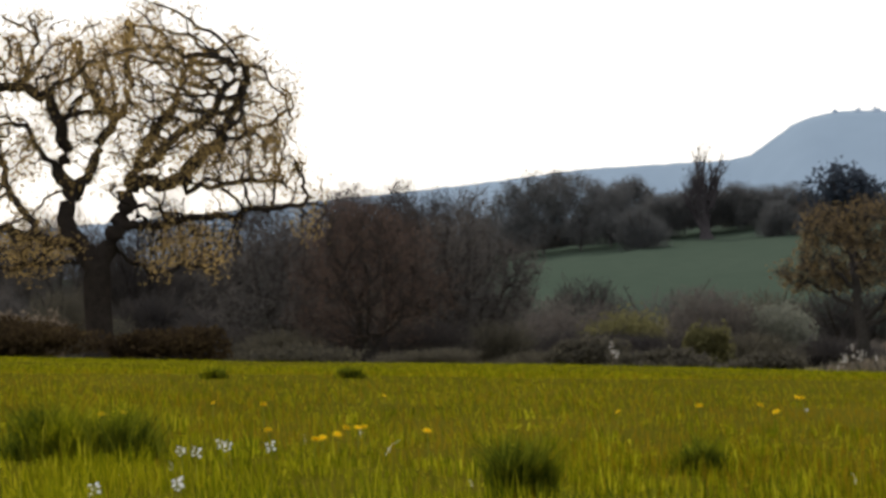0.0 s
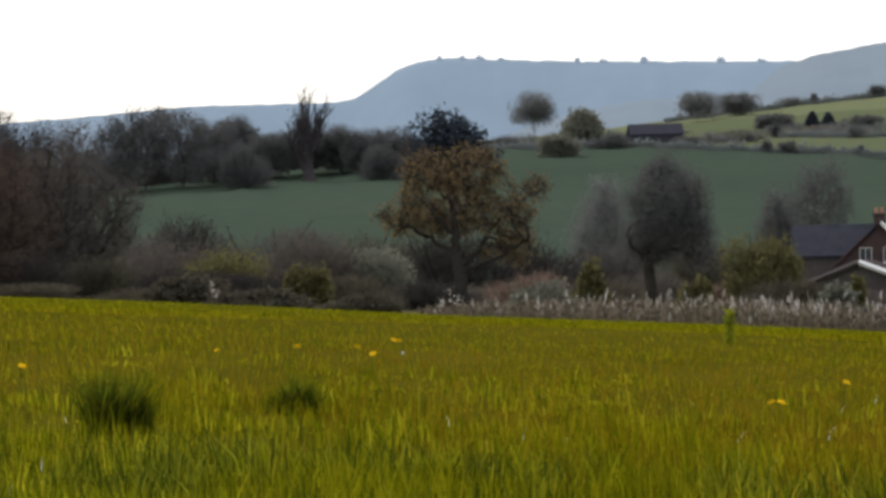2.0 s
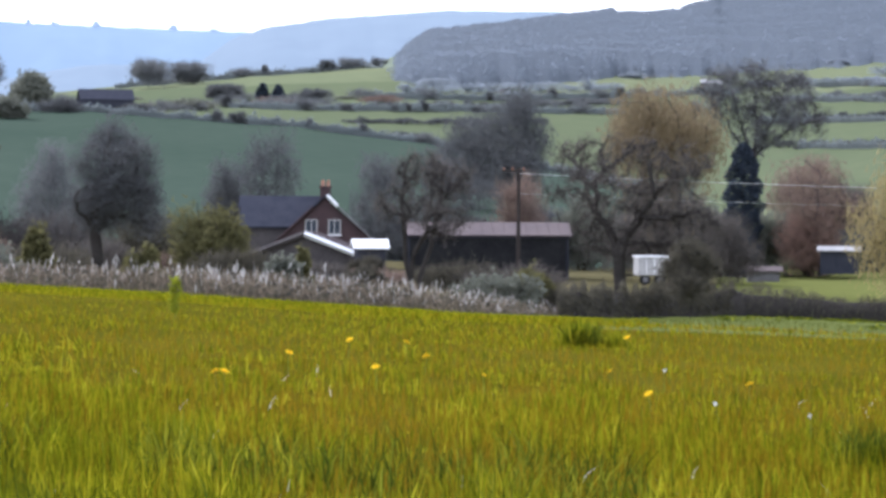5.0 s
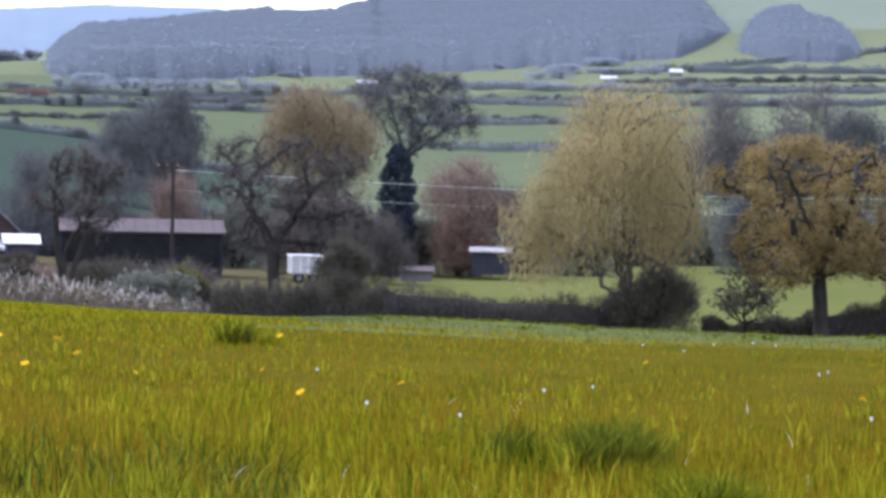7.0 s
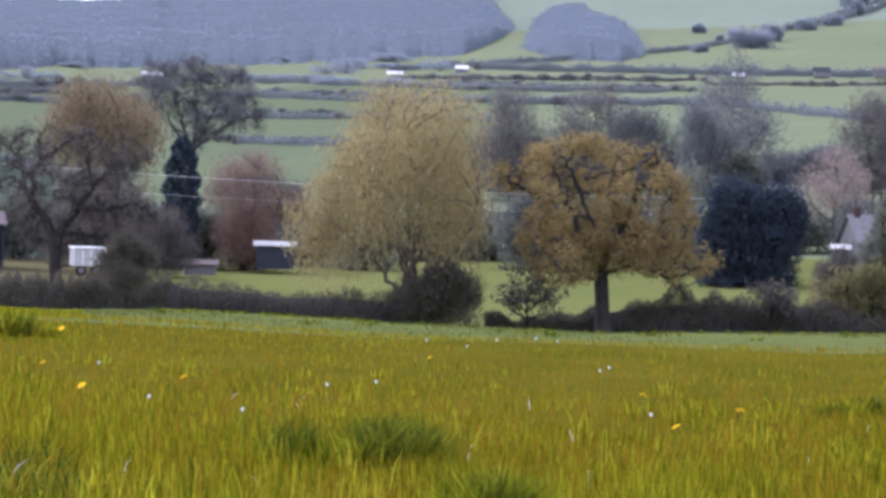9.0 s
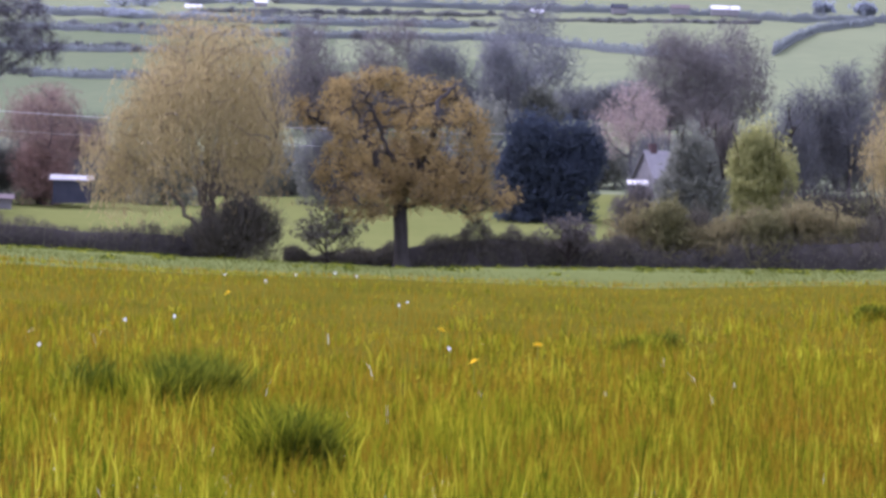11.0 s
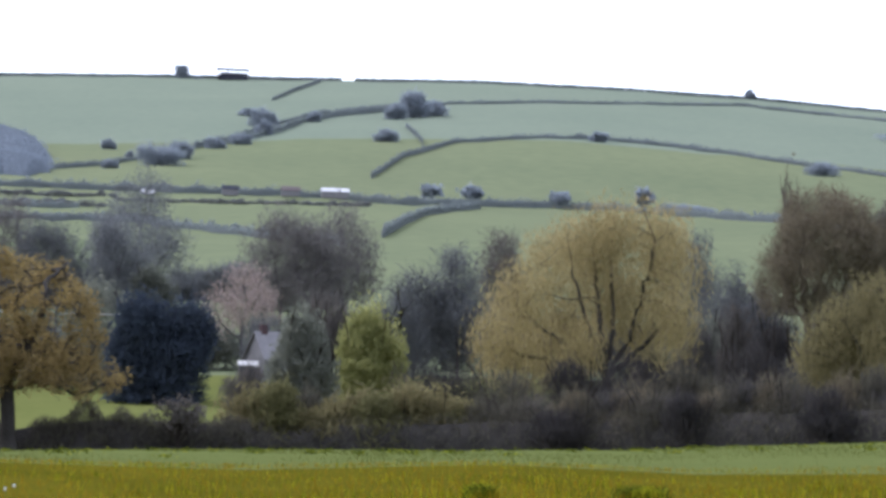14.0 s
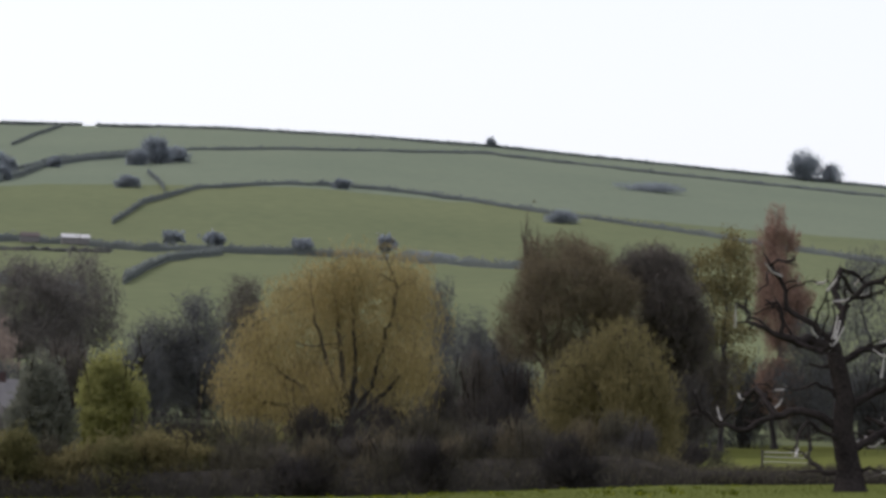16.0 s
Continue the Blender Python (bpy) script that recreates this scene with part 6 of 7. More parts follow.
# brick farmhouse: a cross wing with its gable to the meadow, the main range behind it to the west
def farmhouse():
    d = 212.0
    ob = new("farmhouse", None)
    ob.matrix_world = frame_at(18.72, d, 0, z=EYE + d * math.tan(radians(-2.0)))
    quarter = Matrix.Rotation(radians(90), 4, "Z")
    H, E = 7.7, 4.0

    def turned(bm):
        bm.transform(quarter)
        return bm

    part("wall", turned(gabled(-3.2, 3.4, -4.0, 4.0, E, H - 0.15)), M["brick"], ob)
    part("roof", turned(prism(-3.2, 3.4, -4.0, 4.0, E, H, 0.3, 0.14)), M["slate"], ob, "dark slate roof")
    part("range_wall", gabled(-6.9, -1.2, -1.6, 4.4, H - 2.4, H - 0.25), M["plank"], ob, "grey weathered wall")
    part("range_roof", prism(-6.9, -0.4, -1.6, 4.4, H - 2.4, H - 0.1, 0.3, 0.14), M["slate"], ob, "dark slate roof")
    chim = part("chimney", boxes((-0.45, -0.3, H - 0.5, 0.45, 0.6, H + 0.7), (-0.55, -0.4, H + 0.703, 0.55, 0.7, H + 0.85)), M["brick"], ob)
    for x in (-0.22, 0.22):
        part("chimney_pot", cone(bmesh.new(), (x, 0.15, H + 0.853), (x, 0.15, H + 1.35), 0.16, 0.13, 10), M["pot"], chim)
    for s in (-1, 1):
        bm = cone(bmesh.new(), (s * 4.35, -3.62, E - 0.3), (s * 1.05, -3.62, H - 0.86), 0.07, 0.07, 4)
        part("bargeboard", bm, M["stone"] if s > 0 else M["brick"], ob, "thin grey bargeboard" if s > 0 else "")
    part("verge_flashing", cone(bmesh.new(), (1.0, -3.62, H - 0.8), (0.1, -3.62, H + 0.1), 0.15, 0.15, 4), M["paint"], ob, "white verge near the ridge")
    for x in (-1.15, 0.75):
        window(ob, x, -3.4, 4.55, 1.0, 1.25, "-y")
        window(ob, x * 1.3, -3.4, 1.3, 1.1, 1.4, "-y")
    tagged(ob, "red brick farmhouse with a dark slate roof and a chimney", "house")


def shed(name, az, d, turn, x, y, h, r, z, roof, wall, label, door=False, bright=False):
    ob = new(name, None)
    ob.matrix_world = frame_at(az, d, turn, z=z)
    part("wall", gabled(-x, x, -y, y, h, r - 0.1), M[wall], ob)
    rf = part("roof", prism(-x, x, -y, y, h, r, 0.3, 0.1), M[roof], ob)
    n = int(x * 2 / 0.9)
    for k in range(n + 1):
        xx = -x - 0.25 + (2 * x + 0.5) * k / n
        bm = bmesh.new()
        for s in (-1, 1):
            cone(bm, (xx, s * (y + 0.28), h + 0.11 - (r - h) * 0.3 / y), (xx, 0, r + 0.12), 0.035, 0.035, 4)
        part("roof_rib", bm, M[roof], rf)
    if door:
        # dark panel on the wall in place of the shade inside an opening
        part("doorway_shade", boxes((-x * 0.97, -y - 0.05, 0.05, x * 0.97, -y - 0.01, h - 0.25)), M["dark"], ob)
    return tagged(ob, label, "shed")


farmhouse()
zf = lambda d, e: EYE + d * math.tan(radians(e))
field_shed = shed("shed", 18.38, 178, 84, 3.6, 4.6, 1.25, 2.85, zf(178, -1.68), "rusty", "plank", "low timber shed with a bright sheet-metal roof")
# the right board is whitened to give that slope its glint
for s in (-1, 1):
    part("fascia", cone(bmesh.new(), (-3.93, s * 4.85, 1.0), (-3.93, 0, 2.9), 0.2, 0.2, 4), M["paint"] if s < 0 else M["plank"], field_shed, "fascia board, white for the roof glint on that side" if s < 0 else "weathered fascia board")
# white on this roof stands in for the glint of metal
shed("lean_to_shed", 19.72, 172, 5, 0.95, 1.1, 0.62, 1.05, zf(172, -1.26), "paint", "slate", "small outhouse, the glint of its metal roof put in white")
shed("barn", 22.35, 225, 2, 7.0, 4.5, 3.75, 4.75, zf(225, -1.72), "rusty", "slate", "long barn with a weathered pinkish roof, its open front a dark panel", door=True)
shed("barn", 13.8, 640, 6, 6.5, 5.0, 4.0, 6.6, zf(640, 1.85), "slate", "slate", "dark barn on the field boundary")
shed("outbuilding", 28.55, 230, 4, 1.4, 1.0, 0.5, 0.8, zf(230, -1.66), "rusty", "stone", "low pale outbuilding beyond the field")
shed("outbuilding", 30.23, 235, 0, 1.7, 1.2, 1.15, 1.45, zf(235, -1.35), "render", "slate", "long low shed with a pale roof")
for a, d, e, x, rf, lab in ((21.2, 820, 2.28, 5.0, "tin", "far farm shed with a glinting roof"), (22.6, 850, 2.4, 5.0, "rusty", "far farmhouse with a reddish roof"), (27.4, 900, 2.62, 7, "tin", "far white-roofed farm building"), (32.8, 930, 2.82, 5, "tin", "far shed with a bright roof"), (34.3, 940, 3.0, 4, "tin", "far white cottage below the wood"),
                            (40.5, 920, 3.0, 4, "tin", "far shed with a bright roof"), (42.35, 945, 3.17, 5, "slate", "grey-roofed farm cottage on the hillside"), (44.7, 945, 3.2, 9, "tin", "long farm shed with a bright roof on the hillside"), (43.7, 950, 3.2, 6, "rusty", "pale pinkish farmhouse on the hillside")):
    shed("far_building", a, d, 4, x * 0.55, 2.4, 1.4, 2.7, zf(d, e - 0.06), rf, "stone", lab)
# open-sided barn on the hill crest, hay stacked under its roof
ob = new("hilltop_barn", None)
ob.matrix_world = frame_at(42.3, 1785, 3, z=zf(1785, 5.67))
part("roof", boxes((-11.5, -4.5, 5.9, 11.5, 4.5, 6.7), bevel=0.2), M["stone"], ob, "thin pale roof")
for x in (-10.6, -3.5, 3.5, 10.6):
    part("post", boxes((x - 0.3, -4.2, -1.0, x + 0.3, -3.6, 5.897)), M["plank"], ob)
part("back_wall", boxes((-10.3, 3.6, -1.0, 10.3, 4.0, 2.4)), M["plank"], ob)
part("hay_stack", boxes((-9.0, -2.6, -1.0, 10.0, 3.2, 3.9), bevel=0.3), M["slate"], ob, "dark stack under the roof")
tagged(ob, "pale open-sided barn on the hill crest", "barn")
ob = new("cottage", None)
ob.matrix_world = frame_at(43.5, 225, 24, z=zf(225, -1.6))
part("wall", gabled(-1.9, 1.9, -2.2, 2.2, 4.1, 6.2), M["stone"], ob)
part("roof", prism(-1.9, 1.9, -2.2, 2.2, 4.1, 6.3, 0.25, 0.12), M["stone"], ob, "pale stone-slate roof")
part("chimney", boxes((-1.5, -0.3, 5.4, -0.95, 0.3, 7.0)), M["brick"], ob)
for x in (-0.9, 0.9):
    window(ob, x, -2.2, 2.7, 0.9, 1.1, "-y")
tagged(ob, "grey stone cottage with a pale roof among trees", "house")
shed("garden_shed", 42.9, 205, 4, 0.55, 0.6, 1.5, 1.7, zf(205, -1.15), "render", "slate", "small garden shed with a pale roof")
shed("outbuilding", 41.95, 285, 4, 1.2, 1.2, 1.6, 2.4, zf(285, -0.8), "tin", "render", "small white outhouse between the trees")

# white box trailer parked behind the hedge
ob = new("box_trailer", None)
p = on_ground(26.07, 144)
ob.matrix_world = pose(p.x, p.y, zf(144, -1.66), 0, 0, -26 + 12)
part("body", boxes((-0.92, -0.7, 0.0, 0.92, 0.7, 1.0), bevel=0.05), M["render"], ob, "grey-white panelled side")
part("roof", boxes((-0.97, -0.75, 1.003, 0.97, 0.75, 1.1), bevel=0.04), M["paint"], ob, "bright white roof")
for x in (-0.45, 0.0, 0.45):
    part("rib", boxes((x - 0.03, -0.725, 0.08, x + 0.03, -0.703, 0.94)), M["paint"], ob)
for x in (-0.5, 0.35):
    w = part("wheel", cone(bmesh.new(), (x, -0.62, -0.22), (x, -0.44, -0.22), 0.3, 0.3, 16), M["dark"], ob)
    part("rim", cone(bmesh.new(), (x, -0.632, -0.22), (x, -0.622, -0.22), 0.16, 0.16, 12), M["stone"], w)
part("drawbar", cone(bmesh.new(), (0.92, 0, -0.05), (1.9, 0, -0.12), 0.05, 0.04, 8), M["dark"], ob)
part("jockey_wheel", cone(bmesh.new(), (1.8, -0.05, p.z - zf(144, -1.66) + 0.1), (1.8, 0.05, p.z - zf(144, -1.66) + 0.1), 0.1, 0.1, 12), M["dark"], ob)
tagged(ob, "small white box trailer parked behind the hedge", "trailer")

# power pole with crossarm, and wires to the right
ob = new("power_pole", None)
p = on_ground(23.07, 190)
ob.location = p
top = zf(190, 0.75) - p.z
part("pole", cone(bmesh.new(), (0, 0, -0.5), (0, 0, top), 0.17, 0.12, 10), M["pole"], ob)
part("crossarm", boxes((-1.3, -0.07, top - 0.35, 0.5, 0.07, top - 0.2)), M["pole"], ob)
for x in (-1.2, -0.5, 0.4):
    part("insulator", cone(bmesh.new(), (x, 0, top - 0.2), (x, 0, top + 0.02), 0.07, 0.05, 8), M["pot"], ob)
tagged(ob, "dark wooden power pole with a crossarm", "pole")
a, b = Vector((*at(23.07, 190), zf(190, 0.62))), Vector((*at(40.95, 240), zf(240, 0.3)))
for k, (dz, r) in enumerate(((0, 0.02), (-1.5, 0.009))):
    line = []
    for i in range(25):
        u = i / 24
        q = a.lerp(b, u)
        line.append((q.x, q.y, q.z + dz - 0.6 * 4 * u * (1 - u)))
    v, f = tubes([(line, [r] * 25)], [4])
    tagged(new("power_wire", mesh_np("power_wire", v, f, [M["wire"]])), "thin bright power wire sagging over the valley", "wire", "power wires")

ob = new("power_pole", None)
p = on_ground(40.95, 240)
ob.location = p
part("pole", cone(bmesh.new(), (0, 0, -0.5), (0, 0, zf(240, 0.45) - p.z), 0.17, 0.12, 10), M["pole"], ob)
tagged(ob, "dark wooden power pole hidden behind the yew", "pole")

# ---------------------------------------------------------------- meadow edge: brambles, reeds, weeds
bush("bramble_bank", -9.6, 92, 0.55, 4.6, "bramble", "dark brown bramble bank under the oak", n=8000, size=0.09, seed=601, deep=0.5)
bush("bramble_bank", -6.2, 93, 0.15, 3.2, "bramble", "low dark bramble bank at the meadow edge", n=6000, size=0.09, seed=602, deep=0.5)
bush("bracken_patch", -9.6, 97, 0.75, 2.6, "reed", "pale dry bracken beside the oak", n=4000, size=0.1, seed=603, deep=0.6)
for k, (a, top, w, leaf) in enumerate(((-3.4, -0.45, 3.4, "hedge"), (-0.5, -0.65, 3.0, "hedge"), (2.2, -0.85, 3.0, "hedge"), (4.8, -1.0, 2.8, "hedge"), (7.0, -1.2, 2.4, "hedge"), (5.9, -0.35, 1.4, "fresh"), (3.2, -0.5, 2.2, "hedge"), (11.2, -0.95, 2.0, "grey"), (12.3, -0.6, 1.0, "fresh"),
                                       (14.6, -0.95, 1.2, "fresh"), (17.8, -1.2, 1.4, "grey"), (18.2, -1.05, 0.6, "fresh"), (19.6, -1.35, 1.3, "hedge"), (22.6, -1.55, 2.4, "grey"), (23.4, -1.35, 1.2, "fresh"), (24.2, -1.9, 1.8, "hedge"))):
    d = float(EDGE_D(a)) + 10 + 4 * (k % 3)
    bush("scrub_bush", a, d, top, w, leaf, "low scrubby bush beyond the meadow edge", n=2600, size=0.1, seed=620 + k, deep=0.5)


def reed_bed():
    rng = np.random.default_rng(640)
    n = 5200
    az = rng.uniform(8.5, 24.2, n)
    d = EDGE_D(az) + rng.uniform(0.4, 9, n)
    h = rng.uniform(0.35, 0.85, n) * np.interp(az, [8.5, 11, 18, 22, 24.2], [0.5, 0.9, 1.1, 1.0, 0.7])
    x, y = np.sin(np.radians(az)) * d, np.cos(np.radians(az)) * d
    z = np.minimum(terrain(az, d), EYE + d * np.tan(np.radians(EDGE(az) - 0.1)))
    lean = rng.normal(size=(n, 2)) * 0.12
    w = 0.012
    th = rng.uniform(0, 3.14, n)
    dx, dy = np.cos(th) * w, np.sin(th) * w
    b0, b1 = np.stack([x - dx, y - dy, z], -1), np.stack([x + dx, y + dy, z], -1)
    t = np.stack([x + lean[:, 0] * h, y + lean[:, 1] * h, z + h], -1)
    v = np.stack([b0, b1, t + [0.006, 0, 0], t - [0.006, 0, 0]], 1).reshape(-1, 3)
    ob = new("reed_bed", mesh_np("reed_bed", v, np.arange(4 * n).reshape(-1, 4), [M["reed"]]))
    tagged(ob, "dead brown willowherb and reed stems along the brook", "reeds", kind="stuff")
    k = rng.integers(0, n, 1650)
    k = k[rng.uniform(size=len(k)) < np.interp(az[k], [8.5, 10, 14, 22, 24.2], [0.1, 0.35, 0.7, 1.0, 0.8])]
    c = t[k] + rng.normal(size=(len(k), 3)) * [0.05, 0.05, 0.09]
    th = rng.uniform(0, 3.14, len(c))
    s = rng.uniform(0.012, 0.03, len(c))
    e = np.stack([np.cos(th) * s, np.sin(th) * s, 0 * s], -1)
    up = np.stack([rng.normal(size=len(c)) * 0.03, rng.normal(size=len(c)) * 0.03, rng.uniform(0.06, 0.17, len(c))], -1)
    v, f = np.stack([c - up, c - e, c + up, c + e], 1).reshape(-1, 3), np.arange(4 * len(c)).reshape(-1, 4)
    tagged(new("seed_fluff", mesh_np("seed_fluff", v, f, [M["fluff"]])), "white fluffy seed heads on dead stems", "seed heads", kind="stuff")
    c = np.stack([x, y, z + h * rng.uniform(0.1, 0.7, n)], -1)[rng.integers(0, n, 9000)] + rng.normal(size=(9000, 3)) * 0.15
    v, f = cards(rng, c, 0.08)
    tagged(new("dry_weeds", mesh_np("dry_weeds", v, f, [M["hedge"]])), "tangle of dry brown weeds among the reeds", "weeds", kind="stuff")


reed_bed()
bush("scrub_bush", 19.71, 160, -1.13, 1.3, "hedge", "low scrub in front of the outhouse", n=2600, seed=650, deep=0.5)
bush("scrub_bush", 18.24, 150, -1.2, 0.45, "fresh", "small rounded bush before the timber shed", n=1500, seed=651, deep=0.8)


# ---------------------------------------------------------------- meadow grass and flowers
def blades(rng, az, d, h, w, bend=0.35):
    n = len(az)
    x, y = np.sin(np.radians(az)) * d, np.cos(np.radians(az)) * d
    z = terrain(az, d) - 0.01
    th = rng.uniform(0, 6.28, n)
    sx, sy = np.cos(th) * w / 2, np.sin(th) * w / 2
    ph = rng.uniform(0, 6.28, n)
    b = rng.uniform(0.1, 1.0, n) * bend * h
    bx, by = np.cos(ph) * b, np.sin(ph) * b
    v = np.stack([
        np.stack([x - sx, y - sy, z], -1), np.stack([x + sx, y + sy, z], -1),
        np.stack([x + bx * 0.35 + sx * 0.8, y + by * 0.35 + sy * 0.8, z + h * 0.6], -1), np.stack([x + bx * 0.35 - sx * 0.8, y + by * 0.35 - sy * 0.8, z + h * 0.6], -1),
        np.stack([x + bx, y + by, z + h], -1)], 1).reshape(-1, 3)
    o = np.arange(n)[:, None] * 5
    f = np.concatenate([o + [0, 1, 2], o + [0, 2, 3], o + [3, 2, 4]], 0)
    return v, f


def patch(az, d, s):
    x, y = np.sin(np.radians(az)) * d, np.cos(np.radians(az)) * d
    return np.sin(x * s + 1.3 * np.sin(y * s * 0.7)) * np.cos(y * s * 0.8 + np.sin(x * s * 0.5))


def spread_over_meadow(rng, n, far=36.0):
    """Bearings and distances, denser close by, over the part of the meadow in front of the brow."""
    az = rng.uniform(-11.5, 64.0, n)
    inv = rng.uniform(1 / far, 1 / 8.0, n)
    return az, 1 / inv


def meadow():
    rng = np.random.default_rng(700)
    az, d = spread_over_meadow(rng, 215000)
    p = patch(az, d, 1.3) * 0.5 + patch(az, d, 4.3) * 0.7
    keep = rng.uniform(size=len(az)) < np.clip(0.55 + 0.8 * p + 0.025 * (d - 11), 0.06, 1)
    az, d, p = az[keep], d[keep], p[keep]
    h = (0.10 + 0.075 * p) * rng.uniform(0.5, 1.5, len(az)) * np.interp(d, [8, 14, 22, 31], [1.45, 1.15, 0.65, 0.4])
    v, f = blades(rng, az, d, np.clip(h, 0.03, 0.4), 0.0042 + 0.0002 * d, 0.4)
    tagged(new("meadow_grass", mesh_np("meadow_grass", v, f, [M["grass"]])), "lush sunlit meadow grass", "grass", kind="stuff")
    az, d = spread_over_meadow(rng, 110000)
    keep = rng.uniform(size=len(az)) < np.clip(0.08 + 0.35 * patch(az, d, 0.5) + 0.08 * (d - 12.5) + 0.022 * (az - 6), 0.03, 1)
    az, d = az[keep], d[keep]
    h = rng.uniform(0.10, 0.26, len(az)) * np.interp(d, [8, 16, 30], [1.0, 0.85, 0.4])
    v, f = blades(rng, az, d, h, 0.003 + 0.00014 * d, 0.5)
    tagged(new("seeding_grass", mesh_np("seeding_grass", v, f, [M["seed"]])), "ripening brownish grass stems in the meadow", "grass", kind="stuff")
    # longer lush clumps close by
    ca, cd = spread_over_meadow(rng, 900, 24.0)
    k = rng.integers(0, 900, 52000)
    r = rng.normal(size=(52000, 2)) * 0.11
    x, y = np.sin(np.radians(ca[k])) * cd[k] + r[:, 0] * 1.6, np.cos(np.radians(ca[k])) * cd[k] + r[:, 1]
    az, d = np.degrees(np.arctan2(x, y)), np.hypot(x, y)
    h = (rng.uniform(0.12, 0.36, 900)[k] * np.interp(d, [8, 14, 24], [1.1, 0.85, 0.5])) * rng.uniform(0.6, 1.2, len(az)) * np.exp(-6 * (r ** 2).sum(1) / 0.11)
    v, f = blades(rng, az, d, np.clip(h, 0.04, 0.4), 0.007 + 0.0002 * d, 0.35)
    tagged(new("lush_grass", mesh_np("lush_grass", v, f, [M["lush"]])), "clumps of longer bright green grass in the meadow", "grass", kind="stuff")
    # coarse clumps and hollows close by in the west
    ca, cd = rng.uniform(-11, 26, 260), rng.uniform(8.2, 13.5, 260)
    k = rng.integers(0, 260, 22000)
    r = rng.normal(size=(22000, 2)) * 0.16
    x, y = np.sin(np.radians(ca[k])) * cd[k] + r[:, 0] * 1.5, np.cos(np.radians(ca[k])) * cd[k] + r[:, 1]
    h = rng.uniform(0.16, 0.36, 260)[k] * rng.uniform(0.4, 1.2, len(x)) * np.exp(-4 * (r ** 2).sum(1) / 0.16)
    v, f = blades(rng, np.degrees(np.arctan2(x, y)), np.hypot(x, y), np.clip(h, 0.05, 0.4), 0.011, 0.7)
    tagged(new("coarse_grass", mesh_np("coarse_grass", v, f, [M["tuft"]])), "coarse darker grass in clumps and hollows", "grass", kind="stuff")
    # trodden shorter grass round the standpoint
    x, y = rng.uniform(-8, 8, 16000), rng.uniform(-8, 8, 16000)
    k = (np.hypot(x, y) > 0.4) & (np.hypot(x, y) < 8)
    x, y = x[k], y[k]
    v, f = blades(rng, np.degrees(np.arctan2(x, y)), np.hypot(x, y), rng.uniform(0.05, 0.16, len(x)), 0.007, 0.8)
    tagged(new("trodden_grass", mesh_np("trodden_grass", v, f, [M["grass"]])), "shorter meadow grass round the standpoint", "grass", kind="stuff")
    # the far part of the meadow west of the brook
    az = rng.uniform(-11, 26, 48000)
    d = 25 + (EDGE_D(az) - 25) * rng.uniform(0, 1, len(az)) ** 1.2
    v, f = blades(rng, az, d, rng.uniform(0.04, 0.09, len(az)), 0.006 + 0.00018 * d)
    tagged(new("far_meadow_grass", mesh_np("far_meadow_grass", v, f, [M["grass"]])), "meadow grass towards the far edge", "grass", kind="stuff")
    # short sward from the brow to the hedge
    az = rng.uniform(25, 64, 30000)
    u = rng.uniform(0, 1, len(az)) ** 0.7
    d = 33 + (EDGE_D(az) - 33) * u
    v, f = blades(rng, az, d, rng.uniform(0.03, 0.08, len(az)), 0.008 + 0.0002 * d)
    tagged(new("lower_meadow_grass", mesh_np("lower_meadow_grass", v, f, [M["sward"]])), "short green grass below the brow", "grass", kind="stuff")


meadow()


def lower_meadow_weeds():
    """Small dark leafy weeds dotted over the short grass, thickest along the hedge foot."""
    rng = np.random.default_rng(720)
    n = 260
    az = rng.uniform(27, 60, n)
    d = 45 + (EDGE_D(az) - 47) * rng.uniform(0, 1, n) ** 0.5
    az[:70], d[:70] = rng.uniform(28.5, 32.5, 70), EDGE_D(az[:70]) - rng.uniform(3, 9, 70)
    c = np.stack([np.sin(np.radians(az)) * d, np.cos(np.radians(az)) * d, terrain(az, d)], -1)
    k = rng.integers(0, n, n * 26)
    q = rng.normal(size=(len(k), 3)) * np.array([0.16, 0.16, 0.05]) * rng.uniform(0.5, 1.3, n)[k][:, None]
    q[:, 2] = np.abs(q[:, 2]) + 0.02
    v, f = cards(rng, c[k] + q, 0.045)
    tagged(new("meadow_weeds", mesh_np("meadow_weeds", v, f, [M["tuft"]])), "small dark leafy weeds in the short grass", "weeds", kind="stuff")


lower_meadow_weeds()


def straw_litter():
    rng = np.random.default_rng(710)
    az = np.concatenate([rng.uniform(31, 46, 170), rng.uniform(-10, 60, 150)])
    d = np.concatenate([rng.uniform(8.6, 10.6, 170), 1 / rng.uniform(1 / 22, 1 / 9, 150)])
    v, f = blades(rng, az, d, rng.uniform(0.07, 0.13, len(az)), 0.009, 1.1)
    tagged(new("dry_straw", mesh_np("dry_straw", v, f, [M["straw"]])), "dry bent blades in the grass, their glint put into a pale colour", "dry grass", kind="stuff")


straw_litter()


def meadow_distance(az, el):
    """Where a sight line meets the meadow in front of the brow."""
    z1 = NEAR_D * math.tan(radians(float(BROW(az))))
    s = (z1 + EYE) / NEAR_D
    return min(60.0, EYE / (s - math.tan(radians(el)))) if s > math.tan(radians(el)) else 45.0


